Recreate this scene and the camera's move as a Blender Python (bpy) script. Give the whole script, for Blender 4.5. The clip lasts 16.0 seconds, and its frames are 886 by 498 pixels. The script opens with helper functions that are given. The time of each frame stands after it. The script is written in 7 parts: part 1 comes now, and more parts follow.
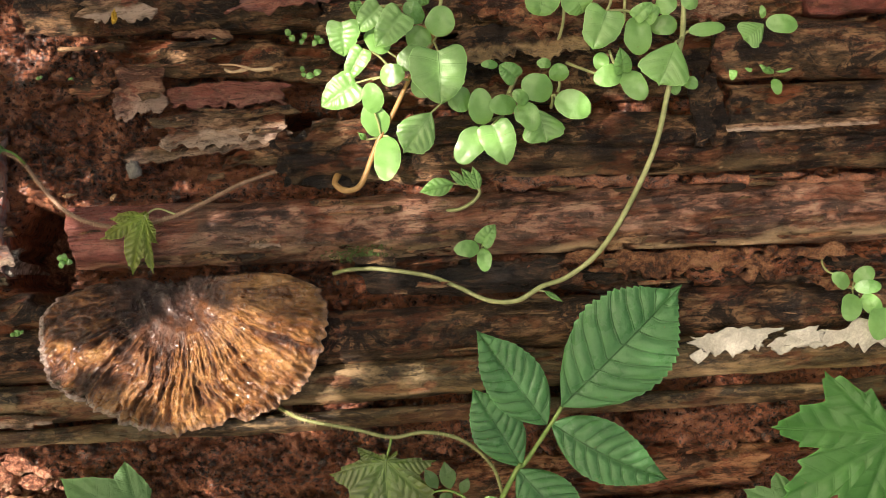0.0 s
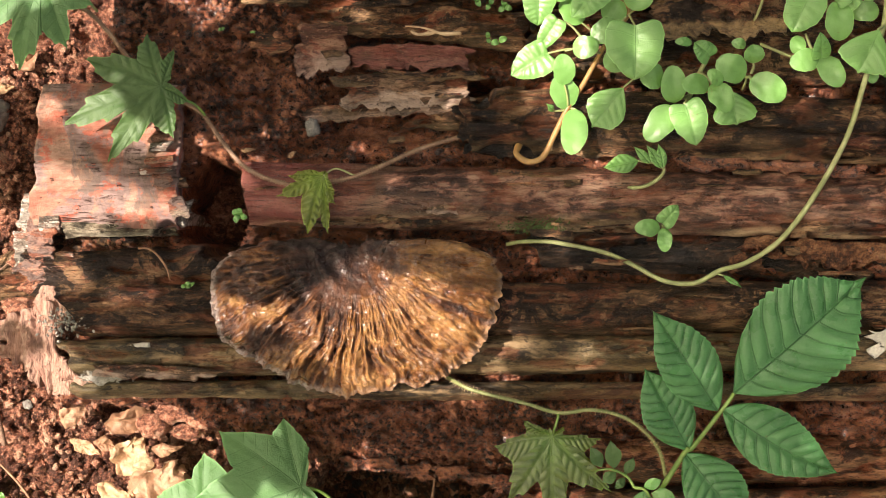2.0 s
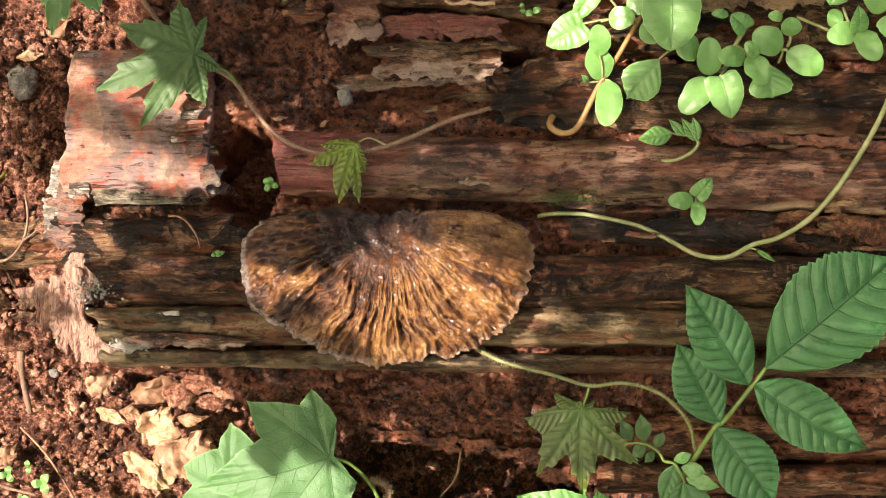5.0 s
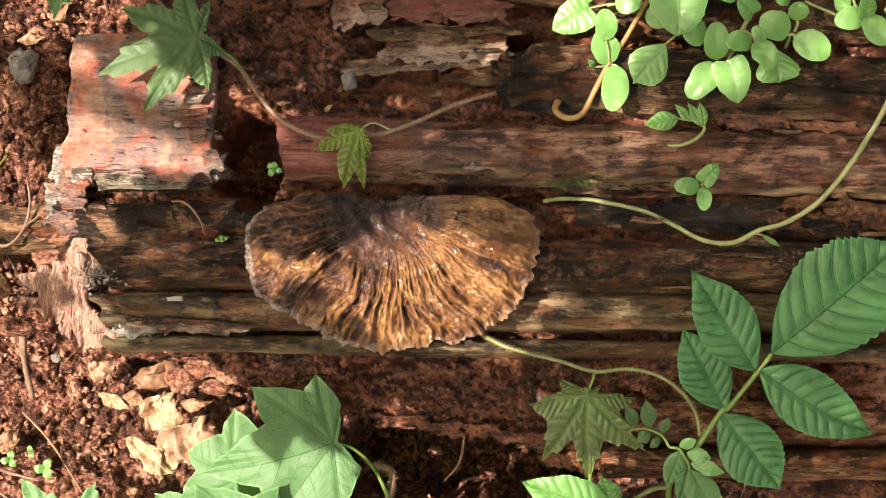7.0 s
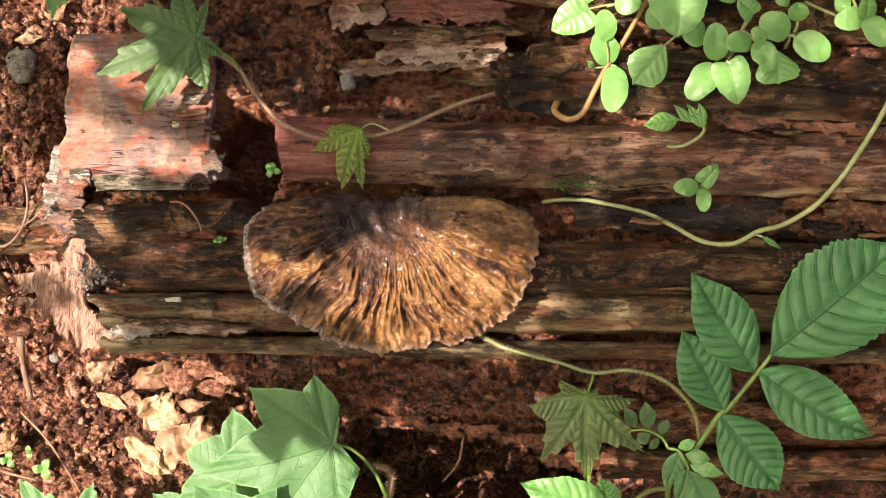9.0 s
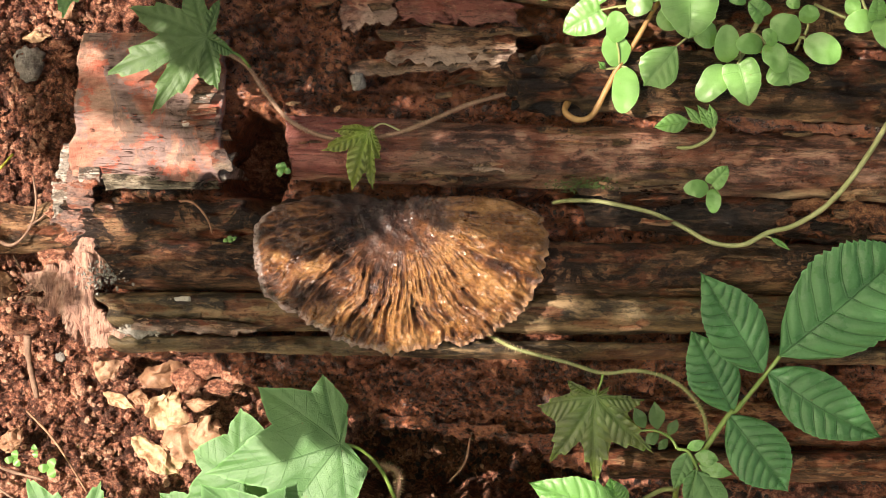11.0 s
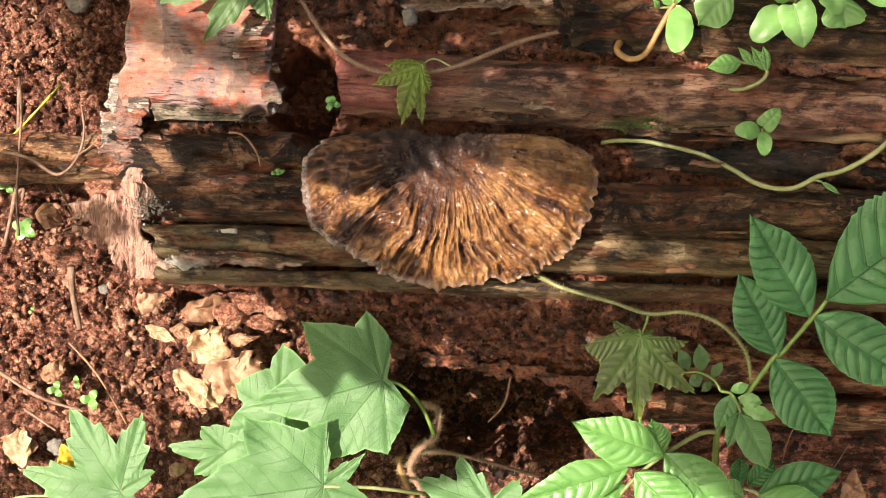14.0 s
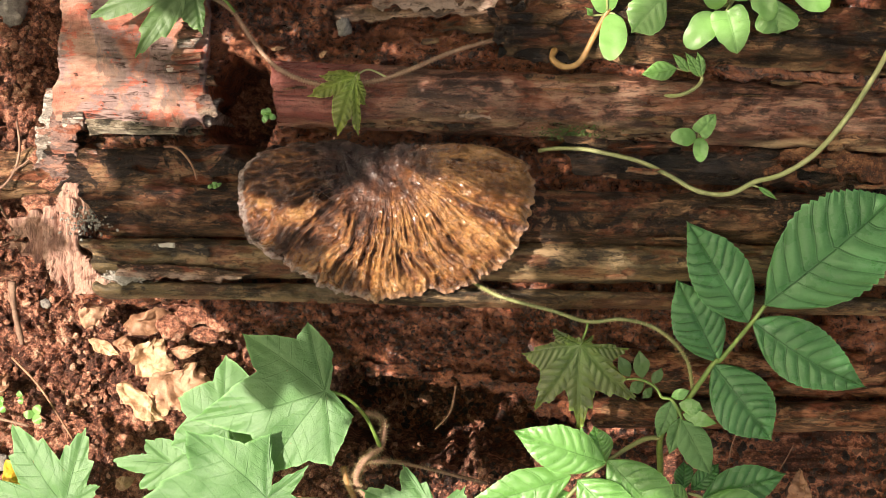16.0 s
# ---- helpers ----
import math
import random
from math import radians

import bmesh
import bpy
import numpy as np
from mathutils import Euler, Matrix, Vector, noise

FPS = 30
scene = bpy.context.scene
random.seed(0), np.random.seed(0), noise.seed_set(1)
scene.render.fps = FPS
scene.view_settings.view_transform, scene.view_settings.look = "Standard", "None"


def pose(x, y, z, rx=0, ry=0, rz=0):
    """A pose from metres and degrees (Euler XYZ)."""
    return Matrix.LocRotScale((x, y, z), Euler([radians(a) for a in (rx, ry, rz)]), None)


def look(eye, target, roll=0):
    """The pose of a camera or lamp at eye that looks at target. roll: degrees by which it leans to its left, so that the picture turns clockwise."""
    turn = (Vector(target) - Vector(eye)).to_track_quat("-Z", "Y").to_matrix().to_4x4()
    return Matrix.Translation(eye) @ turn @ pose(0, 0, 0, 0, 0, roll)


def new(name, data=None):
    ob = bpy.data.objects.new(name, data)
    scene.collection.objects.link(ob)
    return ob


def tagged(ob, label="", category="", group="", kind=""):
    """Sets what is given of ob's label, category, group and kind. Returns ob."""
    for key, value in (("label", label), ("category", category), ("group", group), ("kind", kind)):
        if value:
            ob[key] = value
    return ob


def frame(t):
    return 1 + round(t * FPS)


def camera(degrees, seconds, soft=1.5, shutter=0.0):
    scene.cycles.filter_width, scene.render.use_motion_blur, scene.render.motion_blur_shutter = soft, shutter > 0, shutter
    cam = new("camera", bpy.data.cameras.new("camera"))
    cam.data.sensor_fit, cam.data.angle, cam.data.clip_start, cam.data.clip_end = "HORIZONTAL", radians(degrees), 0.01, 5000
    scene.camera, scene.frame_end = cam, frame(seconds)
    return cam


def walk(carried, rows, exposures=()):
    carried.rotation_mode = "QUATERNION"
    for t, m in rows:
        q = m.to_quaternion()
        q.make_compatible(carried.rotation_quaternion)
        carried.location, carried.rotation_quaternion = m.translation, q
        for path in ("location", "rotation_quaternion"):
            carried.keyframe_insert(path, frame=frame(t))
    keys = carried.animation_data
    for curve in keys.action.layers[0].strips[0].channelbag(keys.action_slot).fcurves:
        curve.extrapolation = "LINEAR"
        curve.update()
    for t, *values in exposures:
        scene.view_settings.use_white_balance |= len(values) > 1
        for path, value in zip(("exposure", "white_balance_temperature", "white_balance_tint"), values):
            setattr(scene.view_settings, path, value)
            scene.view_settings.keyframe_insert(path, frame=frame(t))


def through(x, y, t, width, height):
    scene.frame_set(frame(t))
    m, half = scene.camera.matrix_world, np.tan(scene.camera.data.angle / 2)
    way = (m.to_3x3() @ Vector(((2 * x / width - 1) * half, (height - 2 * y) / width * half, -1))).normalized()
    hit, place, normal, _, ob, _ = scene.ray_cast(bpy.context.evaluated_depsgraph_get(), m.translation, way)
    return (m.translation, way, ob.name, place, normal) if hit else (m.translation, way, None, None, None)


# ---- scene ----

cam = camera(36, 16.0, 0.45)
walk(cam, [
    (0.0, pose(0.0882, -0.1127, 0.8680, 10.535, -1.352, -4.359)),
    (0.5, pose(0.0561, -0.1159, 0.8658, 9.997, -0.982, -2.902)),
    (1.0, pose(0.0310, -0.1072, 0.8651, 9.467, -0.748, -1.910)),
    (1.5, pose(0.0189, -0.1007, 0.8629, 9.068, -0.417, -1.196)),
    (2.0, pose(0.0146, -0.0984, 0.8604, 8.578, -0.122, -0.680)),
    (2.5, pose(0.0118, -0.0987, 0.8577, 8.258, -0.094, -0.372)),
    (3.0, pose(0.0113, -0.0972, 0.8565, 8.074, -0.022, -0.139)),
    (3.5, pose(0.0113, -0.0939, 0.8559, 7.936, 0.017, -0.079)),
    (4.0, pose(0.0110, -0.0931, 0.8561, 7.958, 0.104, -0.103)),
    (4.5, pose(0.0042, -0.0958, 0.8572, 7.883, -0.003, -0.135)),
    (5.0, pose(0.0000, -0.1063, 0.8562, 8.000, -0.000, 0.000)),
    (7.5, pose(-0.0069, -0.1009, 0.8538, 6.983, -0.319, -0.062)),
    (8.0, pose(-0.0065, -0.1001, 0.8544, 6.972, -0.247, -0.089)),
    (8.5, pose(-0.0061, -0.1008, 0.8536, 7.056, -0.276, -0.065)),
    (9.0, pose(-0.0066, -0.0971, 0.8528, 6.770, -0.340, -0.031)),
    (11.3, pose(-0.0195, -0.0978, 0.8536, 6.806, -0.903, 0.192)),
    (11.5, pose(-0.0165, -0.1009, 0.8520, 6.807, -0.606, 0.322)),
    (12.0, pose(-0.0183, -0.1080, 0.8529, 6.739, -0.410, 0.564)),
    (12.5, pose(-0.0310, -0.1157, 0.8549, 6.783, -0.595, 0.876)),
    (13.0, pose(-0.0361, -0.1225, 0.8549, 6.910, -0.577, 1.219)),
    (13.5, pose(-0.0379, -0.1197, 0.8533, 6.289, -0.477, 1.419)),
    (14.0, pose(-0.0371, -0.1163, 0.8510, 5.546, -0.429, 1.454)),
    (14.5, pose(-0.0293, -0.1108, 0.8480, 4.729, -0.151, 1.361)),
    (15.0, pose(-0.0263, -0.1091, 0.8476, 4.346, -0.342, 1.159)),
    (15.5, pose(-0.0240, -0.1067, 0.8479, 4.501, -0.877, 0.806)),
    (16.0, pose(-0.0138, -0.1022, 0.8501, 4.976, -1.131, 0.418)),
], [(0.0, 0.98, 7150.0, 14.0), (9.0, 1.0, 7150.0, 14.0), (11.5, 0.90, 7150.0, 14.0), (13.0, 0.93, 7150.0, 14.0), (16.0, 0.95, 7150.0, 14.0)])

# ---- light ----
SUN_DIR = Vector((-0.50, -0.08, 0.86)).normalized()       # towards the sun
sun_el, sun_az = math.asin(SUN_DIR.z), math.atan2(SUN_DIR.x, SUN_DIR.y)
world = bpy.data.worlds.new("sky")
scene.world = world
world.use_nodes = True
wn = world.node_tree
sky = wn.nodes.new("ShaderNodeTexSky")
sky.sky_type = 'NISHITA'
sky.sun_disc = False
sky.sun_elevation, sky.sun_rotation = sun_el, sun_az
sky.air_density, sky.dust_density, sky.ozone_density = 0.45, 8.0, 0.0
wn.nodes["Background"].inputs["Strength"].default_value = 0.128
hazy = wn.nodes.new("ShaderNodeMix")                        # light that has come through leaves all around
hazy.data_type, hazy.blend_type = 'RGBA', 'MULTIPLY'
hazy.inputs[0].default_value, hazy.inputs[7].default_value = 1.0, (0.99, 1.03, 0.89, 1)
wn.links.new(sky.outputs[0], hazy.inputs[6])
wn.links.new(hazy.outputs[2], wn.nodes["Background"].inputs["Color"])
sun = new("sun", bpy.data.lights.new("sun", 'SUN'))
sun.data.energy, sun.data.angle, sun.data.color = 5.2, radians(0.45), (1.0, 0.93, 0.87)
sun.matrix_world = look(SUN_DIR * 6, (0, 0, 0))

# ---- face frame: millimetres u (along the log), v (up the log's face), w (out of it) ----
TILT, LIFT = 8.0, 0.10
FACE = Matrix.Translation((0, 0, LIFT)) @ Matrix.Rotation(radians(TILT), 4, 'X')
BASES = {}


# ---- numpy noise ----
def vnoise(x, y, seed=0):
    """Smooth value noise in -1..1 on arrays."""
    xi, yi = np.floor(x).astype(np.int64), np.floor(y).astype(np.int64)
    fx, fy = x - xi, y - yi
    fx, fy = fx * fx * (3 - 2 * fx), fy * fy * (3 - 2 * fy)

    def h(a, b):
        n = (a * 374761393 + b * 668265263 + seed * 982451653) & 0xFFFFFFFF
        n = ((n ^ (n >> 13)) * 1274126177) & 0xFFFFFFFF
        n = (n ^ (n >> 16)) & 0xFFFFFF
        return n / float(0xFFFFFF) * 2 - 1
    a = h(xi, yi) * (1 - fx) + h(xi + 1, yi) * fx
    b = h(xi, yi + 1) * (1 - fx) + h(xi + 1, yi + 1) * fx
    return a * (1 - fy) + b * fy


def fbm(x, y, octaves=4, seed=0, gain=0.5):
    out, amp, tot = 0.0, 1.0, 0.0
    for o in range(octaves):
        out = out + amp * vnoise(x * 2 ** o + 17.3 * o, y * 2 ** o - 9.1 * o, seed + o)
        tot += amp
        amp *= gain
    return out / tot


def smooth(a, b, x):
    t = np.clip((x - a) / (b - a), 0, 1)
    return t * t * (3 - 2 * t)


def cells(x, y, seed=0):
    """Distance to the nearest of jittered cell points, and a random value of that cell."""
    xi, yi = np.floor(x), np.floor(y)
    best, val = np.full(x.shape, 9.0), np.zeros(x.shape)
    for dx in (-1, 0, 1):
        for dy in (-1, 0, 1):
            cx, cy = xi + dx, yi + dy
            px = cx + 0.5 + 0.45 * vnoise(cx * 1.0, cy * 1.0, seed + 1)
            py = cy + 0.5 + 0.45 * vnoise(cx * 1.0, cy * 1.0, seed + 2)
            d = np.hypot(x - px, y - py)
            near = d < best
            best = np.where(near, d, best)
            val = np.where(near, vnoise(cx * 1.0, cy * 1.0, seed + 3), val)
    return best, val


# ---- building ----
def thing(name, base, label, category, group="", kind=""):
    ob = new(name)
    ob.empty_display_size = 0.02
    ob.matrix_world = FACE @ Matrix.Translation(Vector(base) / 1000)
    BASES[ob.name] = np.array(base, float)
    return tagged(ob, label, category, group, kind)


def mesh_data(name, verts, faces, mat, attrs=None, uv=None, flat=False):
    me = bpy.data.meshes.new(name)
    me.from_pydata(np.asarray(verts).tolist(), [], faces if isinstance(faces, list) else faces.tolist())
    me.materials.append(mat)
    for key, values in (attrs or {}).items():
        a = me.attributes.new(key, 'FLOAT', 'POINT')
        a.data.foreach_set("value", np.asarray(values, dtype=np.float32).ravel())
    if uv is not None:
        layer = me.uv_layers.new(name="UVMap")
        loops = np.empty(len(me.loops), dtype=np.int32)
        me.loops.foreach_get("vertex_index", loops)
        layer.data.foreach_set("uv", np.asarray(uv, dtype=np.float32)[loops].ravel())
    me.polygons.foreach_set("use_smooth", np.full(len(me.polygons), not flat))
    me.update()
    return me


def part(name, geo, mat, parent=None, label="", flat=False, base=None):
    """A mesh under a thing (or a thing of its own, with a base). geo: verts in face millimetres, faces, attrs, uv."""
    verts, faces, attrs, uv = (tuple(geo) + (None, None))[:4]
    verts = np.asarray(verts, float)
    b = BASES[parent.name] if parent is not None else np.array(base, float)
    me = mesh_data(name, (verts - b) / 1000, faces, mat, attrs, uv, flat)
    ob = new(name, me)
    if parent is not None:
        ob.parent = parent
    else:
        ob.matrix_world = FACE @ Matrix.Translation(Vector(b) / 1000)
    BASES[ob.name] = b
    if label:
        ob["label"] = label
    return ob


def grid_faces(n, m, wrap=False):
    """Quads of an n x m grid of vertices; wrap closes it along m."""
    i = np.arange(n - 1)[:, None]
    j = np.arange(m if wrap else m - 1)[None, :]
    k = (j + 1) % m
    return np.stack([i * m + j, i * m + k, (i + 1) * m + k, (i + 1) * m + j], -1).reshape(-1, 4)


def merge(geos):
    """Joins (verts, faces, attrs, uv) into one."""
    vs, fs, n, keys = [], [], 0, {}
    for g in geos:
        v = np.asarray(g[0])
        vs.append(v)
        fs += (np.asarray(g[1]) + n).tolist() if not isinstance(g[1], list) else [[a + n for a in f] for f in g[1]]
        n += len(v)
        if len(g) > 2 and g[2]:
            for key in g[2]:
                keys.setdefault(key, []).append(np.asarray(g[2][key]).ravel())
    return np.concatenate(vs), fs, {k: np.concatenate(a) for k, a in keys.items()}


# ---- materials ----
def material(name):
    m = bpy.data.materials.new(name)
    m.use_nodes = True
    nt = m.node_tree
    return m, nt, nt.nodes["Principled BSDF"]


def node(nt, kind, links=None, **values):
    n = nt.nodes.new("ShaderNode" + kind)
    for key, v in values.items():
        if key in n.inputs:
            n.inputs[key].default_value = v
    for key, out in (links or {}).items():
        nt.links.new(out, n.inputs[key])
    return n


def coords(nt, scale, kind="Object"):
    tc = node(nt, "TexCoord")
    mp = node(nt, "Mapping", {"Vector": tc.outputs[kind]}, Scale=scale)
    return mp.outputs["Vector"]


def tex(nt, scale, detail=6.0, rough=0.6, kind="Object", warp=0.0, unit=1.0):
    n = node(nt, "TexNoise", {"Vector": coords(nt, scale, kind)}, Scale=unit, Detail=detail, Roughness=rough, Distortion=warp)
    return n.outputs["Fac"]


def ramp(nt, fac, *stops):
    r = node(nt, "ValToRGB", {"Fac": fac})
    e = r.color_ramp.elements
    e[0].position, e[0].color = stops[0][0], (*stops[0][1], 1)
    e[1].position, e[1].color = stops[-1][0], (*stops[-1][1], 1)
    for pos, col in stops[1:-1]:
        k = e.new(pos)
        k.color = (*col, 1)
    return r.outputs["Color"]


def level(nt, fac, lo, hi, a=0.0, b=1.0):
    return node(nt, "MapRange", {"Value": fac}, **{"From Min": lo, "From Max": hi, "To Min": a, "To Max": b}).outputs["Result"]


def mixed(nt, fac, a, b, mode='MIX'):
    n = nt.nodes.new("ShaderNodeMix")
    n.data_type, n.blend_type = 'RGBA', mode
    for key, v in ((0, fac), (6, a), (7, b)):
        if isinstance(v, (int, float)):
            n.inputs[key].default_value = v
        elif isinstance(v, tuple):
            n.inputs[key].default_value = (*v, 1)
        else:
            nt.links.new(v, n.inputs[key])
    return n.outputs[2]


def math_node(nt, op, a, b=0.0):
    n = nt.nodes.new("ShaderNodeMath")
    n.operation = op
    for key, v in ((0, a), (1, b)):
        if isinstance(v, (int, float)):
            n.inputs[key].default_value = v
        else:
            nt.links.new(v, n.inputs[key])
    return n.outputs[0]


def attribute(nt, name):
    n = nt.nodes.new("ShaderNodeAttribute")
    n.attribute_name = name
    return n.outputs["Fac"]


def random_of(nt):
    return nt.nodes.new("ShaderNodeObjectInfo").outputs["Random"]


def bump(nt, bsdf, height, distance, strength=1.0, before=None):
    b = node(nt, "Bump", {"Height": height}, Strength=strength, Distance=distance)
    if before is not None:
        nt.links.new(before.outputs["Normal"], b.inputs["Normal"])
    nt.links.new(b.outputs["Normal"], bsdf.inputs["Normal"])
    nt.links.new(b.outputs["Normal"], bsdf.inputs["Coat Normal"])
    return b


def wood_material(name, dark, mid, light, pale, rough=(0.42, 0.75), stain=0.5, streak=1.5, relief=1.0, weather=0.6, wash=(0.115, 0.078, 0.040), gloss=0.3, rust=0.8, chip=0.7):
    """Old wood with its grain along x: streaks, crisp-edged damp stains, olive and red weathering, short cracks."""
    m, nt, b = material(name)
    grain = tex(nt, (12 * streak, 150, 150), 6, 0.62, warp=0.8)
    broad = tex(nt, (16 * streak, 62, 62), 6, 0.62, warp=1.2)
    blot = tex(nt, (40, 66, 66), 8, 0.7, warp=0.5)
    fine = tex(nt, (60 * streak, 800, 800), 4, 0.62)
    lines = tex(nt, (7 * streak, 170, 170), 5, 0.6, warp=0.6)
    speck = tex(nt, (420, 520, 520), 4, 0.7)
    scale_n = tex(nt, (85, 150, 150), 6, 0.72, warp=0.5)
    chips = tex(nt, (95, 260, 260), 6, 0.68, warp=0.4)
    both = math_node(nt, 'ADD', math_node(nt, 'MULTIPLY', grain, 0.30), math_node(nt, 'MULTIPLY', broad, 0.38))
    both = math_node(nt, 'ADD', both, math_node(nt, 'MULTIPLY', blot, 0.32))
    both = math_node(nt, 'ADD', both, level(nt, scale_n, 0.3, 0.7, -0.06, 0.06))
    both = math_node(nt, 'ADD', both, level(nt, random_of(nt), 0, 1, -0.02, 0.02))
    col = ramp(nt, both, (0.435, tuple(0.4 * k for k in dark)), (0.475, dark), (0.515, mid), (0.57, light))
    col = mixed(nt, level(nt, tex(nt, (9 * streak, 34, 34), 6, 0.62, warp=0.8), 0.49, 0.57, 0, weather), col, wash)
    col = mixed(nt, level(nt, tex(nt, (30, 52, 52), 8, 0.72, warp=0.4), 0.55, 0.585, 0, rust), col, (0.24, 0.070, 0.034))
    col = mixed(nt, level(nt, chips, 0.575, 0.60, 0, chip), col, tuple(1.15 * k for k in light))
    col = mixed(nt, level(nt, tex(nt, (15 * streak, 42, 42), 8, 0.70, warp=0.6), stain - 0.005, stain + 0.03, 0, 0.9), col, tuple(0.28 * a for a in dark))
    col = mixed(nt, level(nt, chips, 0.425, 0.40, 0, chip), col, tuple(0.35 * a for a in dark))
    col = mixed(nt, math_node(nt, 'MULTIPLY', attribute(nt, "pale"), level(nt, blot, 0.36, 0.54)), col, pale)
    col = mixed(nt, math_node(nt, 'MULTIPLY', attribute(nt, "rot"), level(nt, blot, 0.36, 0.48)), col, (0.25, 0.080, 0.036))
    col = mixed(nt, math_node(nt, 'MULTIPLY', attribute(nt, "red"), level(nt, broad, 0.36, 0.56, 0.35, 0.9)), col, (0.29, 0.085, 0.068))
    col = mixed(nt, level(nt, speck, 0.61, 0.69, 0, 0.5), col, tuple(1.2 * k for k in light))
    col = mixed(nt, level(nt, speck, 0.41, 0.34, 0, 0.6), col, tuple(0.4 * k for k in dark))
    crack = level(nt, math_node(nt, 'ABSOLUTE', math_node(nt, 'SUBTRACT', lines, 0.5)), 0.0, 0.016, 1, 0)
    col = mixed(nt, math_node(nt, 'MULTIPLY', crack, level(nt, broad, 0.48, 0.58, 0, 0.95)), col, tuple(0.3 * k for k in dark))
    nt.links.new(col, b.inputs["Base Color"])
    nt.links.new(level(nt, blot, 0.35, 0.65, *rough), b.inputs["Roughness"])
    b.inputs["Specular IOR Level"].default_value = gloss
    b1 = bump(nt, b, grain, 0.0012 * relief, 0.6)
    b2 = bump(nt, b, fine, 0.0003 * relief, 0.35, b1)
    b3 = bump(nt, b, speck, 0.0010 * relief, 0.7, b2)
    b4 = bump(nt, b, level(nt, crack, 0, 1, 1, 0), 0.0014 * relief, 0.7, b3)
    b5 = bump(nt, b, chips, 0.0030 * relief, 0.8, b4)
    b6 = bump(nt, b, scale_n, 0.0026 * relief, 0.8, b5)
    bump(nt, b, blot, 0.006 * relief, 0.9, b6)
    return m


def block_material():
    """Dry pinkish wood: broad smooth patches of orange, mauve-grey and cream, with pits and a few cracks along x."""
    m, nt, b = material("cracked pinkish wood")
    broad = tex(nt, (30, 44, 44), 5, 0.58, warp=0.6)
    cross = tex(nt, (46, 26, 40), 7, 0.66, warp=0.5)
    fine = tex(nt, (150, 420, 420), 6, 0.66)
    pits = tex(nt, (150, 230, 230), 4, 0.6, warp=0.4)
    lines = tex(nt, (5, 90, 90), 5, 0.6, warp=0.15)
    col = ramp(nt, broad, (0.38, (0.25, 0.078, 0.050)), (0.47, (0.315, 0.122, 0.080)), (0.53, (0.345, 0.160, 0.110)), (0.60, (0.37, 0.215, 0.155)))
    col = mixed(nt, level(nt, cross, 0.51, 0.56, 0, 0.85), col, (0.215, 0.150, 0.138))
    col = mixed(nt, level(nt, tex(nt, (60, 90, 90), 6, 0.7), 0.57, 0.60, 0, 0.8), col, (0.42, 0.105, 0.062))
    col = mixed(nt, 1.0, col, level(nt, fine, 0.34, 0.66, 0.72, 1.25), 'MULTIPLY')
    hole = level(nt, pits, 0.335, 0.30, 0, 1)
    crack = math_node(nt, 'MULTIPLY', level(nt, math_node(nt, 'ABSOLUTE', math_node(nt, 'SUBTRACT', lines, 0.5)), 0.0, 0.010, 1, 0), level(nt, cross, 0.57, 0.62, 0, 1))
    col = mixed(nt, level(nt, tex(nt, (55, 30, 40), 7, 0.68), 0.56, 0.60, 0, 0.7), col, (0.13, 0.092, 0.070))
    col = mixed(nt, math_node(nt, 'MAXIMUM', hole, crack), col, (0.07, 0.032, 0.020))
    nt.links.new(col, b.inputs["Base Color"])
    b.inputs["Roughness"].default_value, b.inputs["Specular IOR Level"].default_value = 0.72, 0.3
    b1 = bump(nt, b, fine, 0.0008, 0.7)
    b2 = bump(nt, b, level(nt, math_node(nt, 'MAXIMUM', hole, crack), 0, 1, 1, 0), 0.002, 0.9, b1)
    bump(nt, b, cross, 0.004, 0.7, b2)
    return m


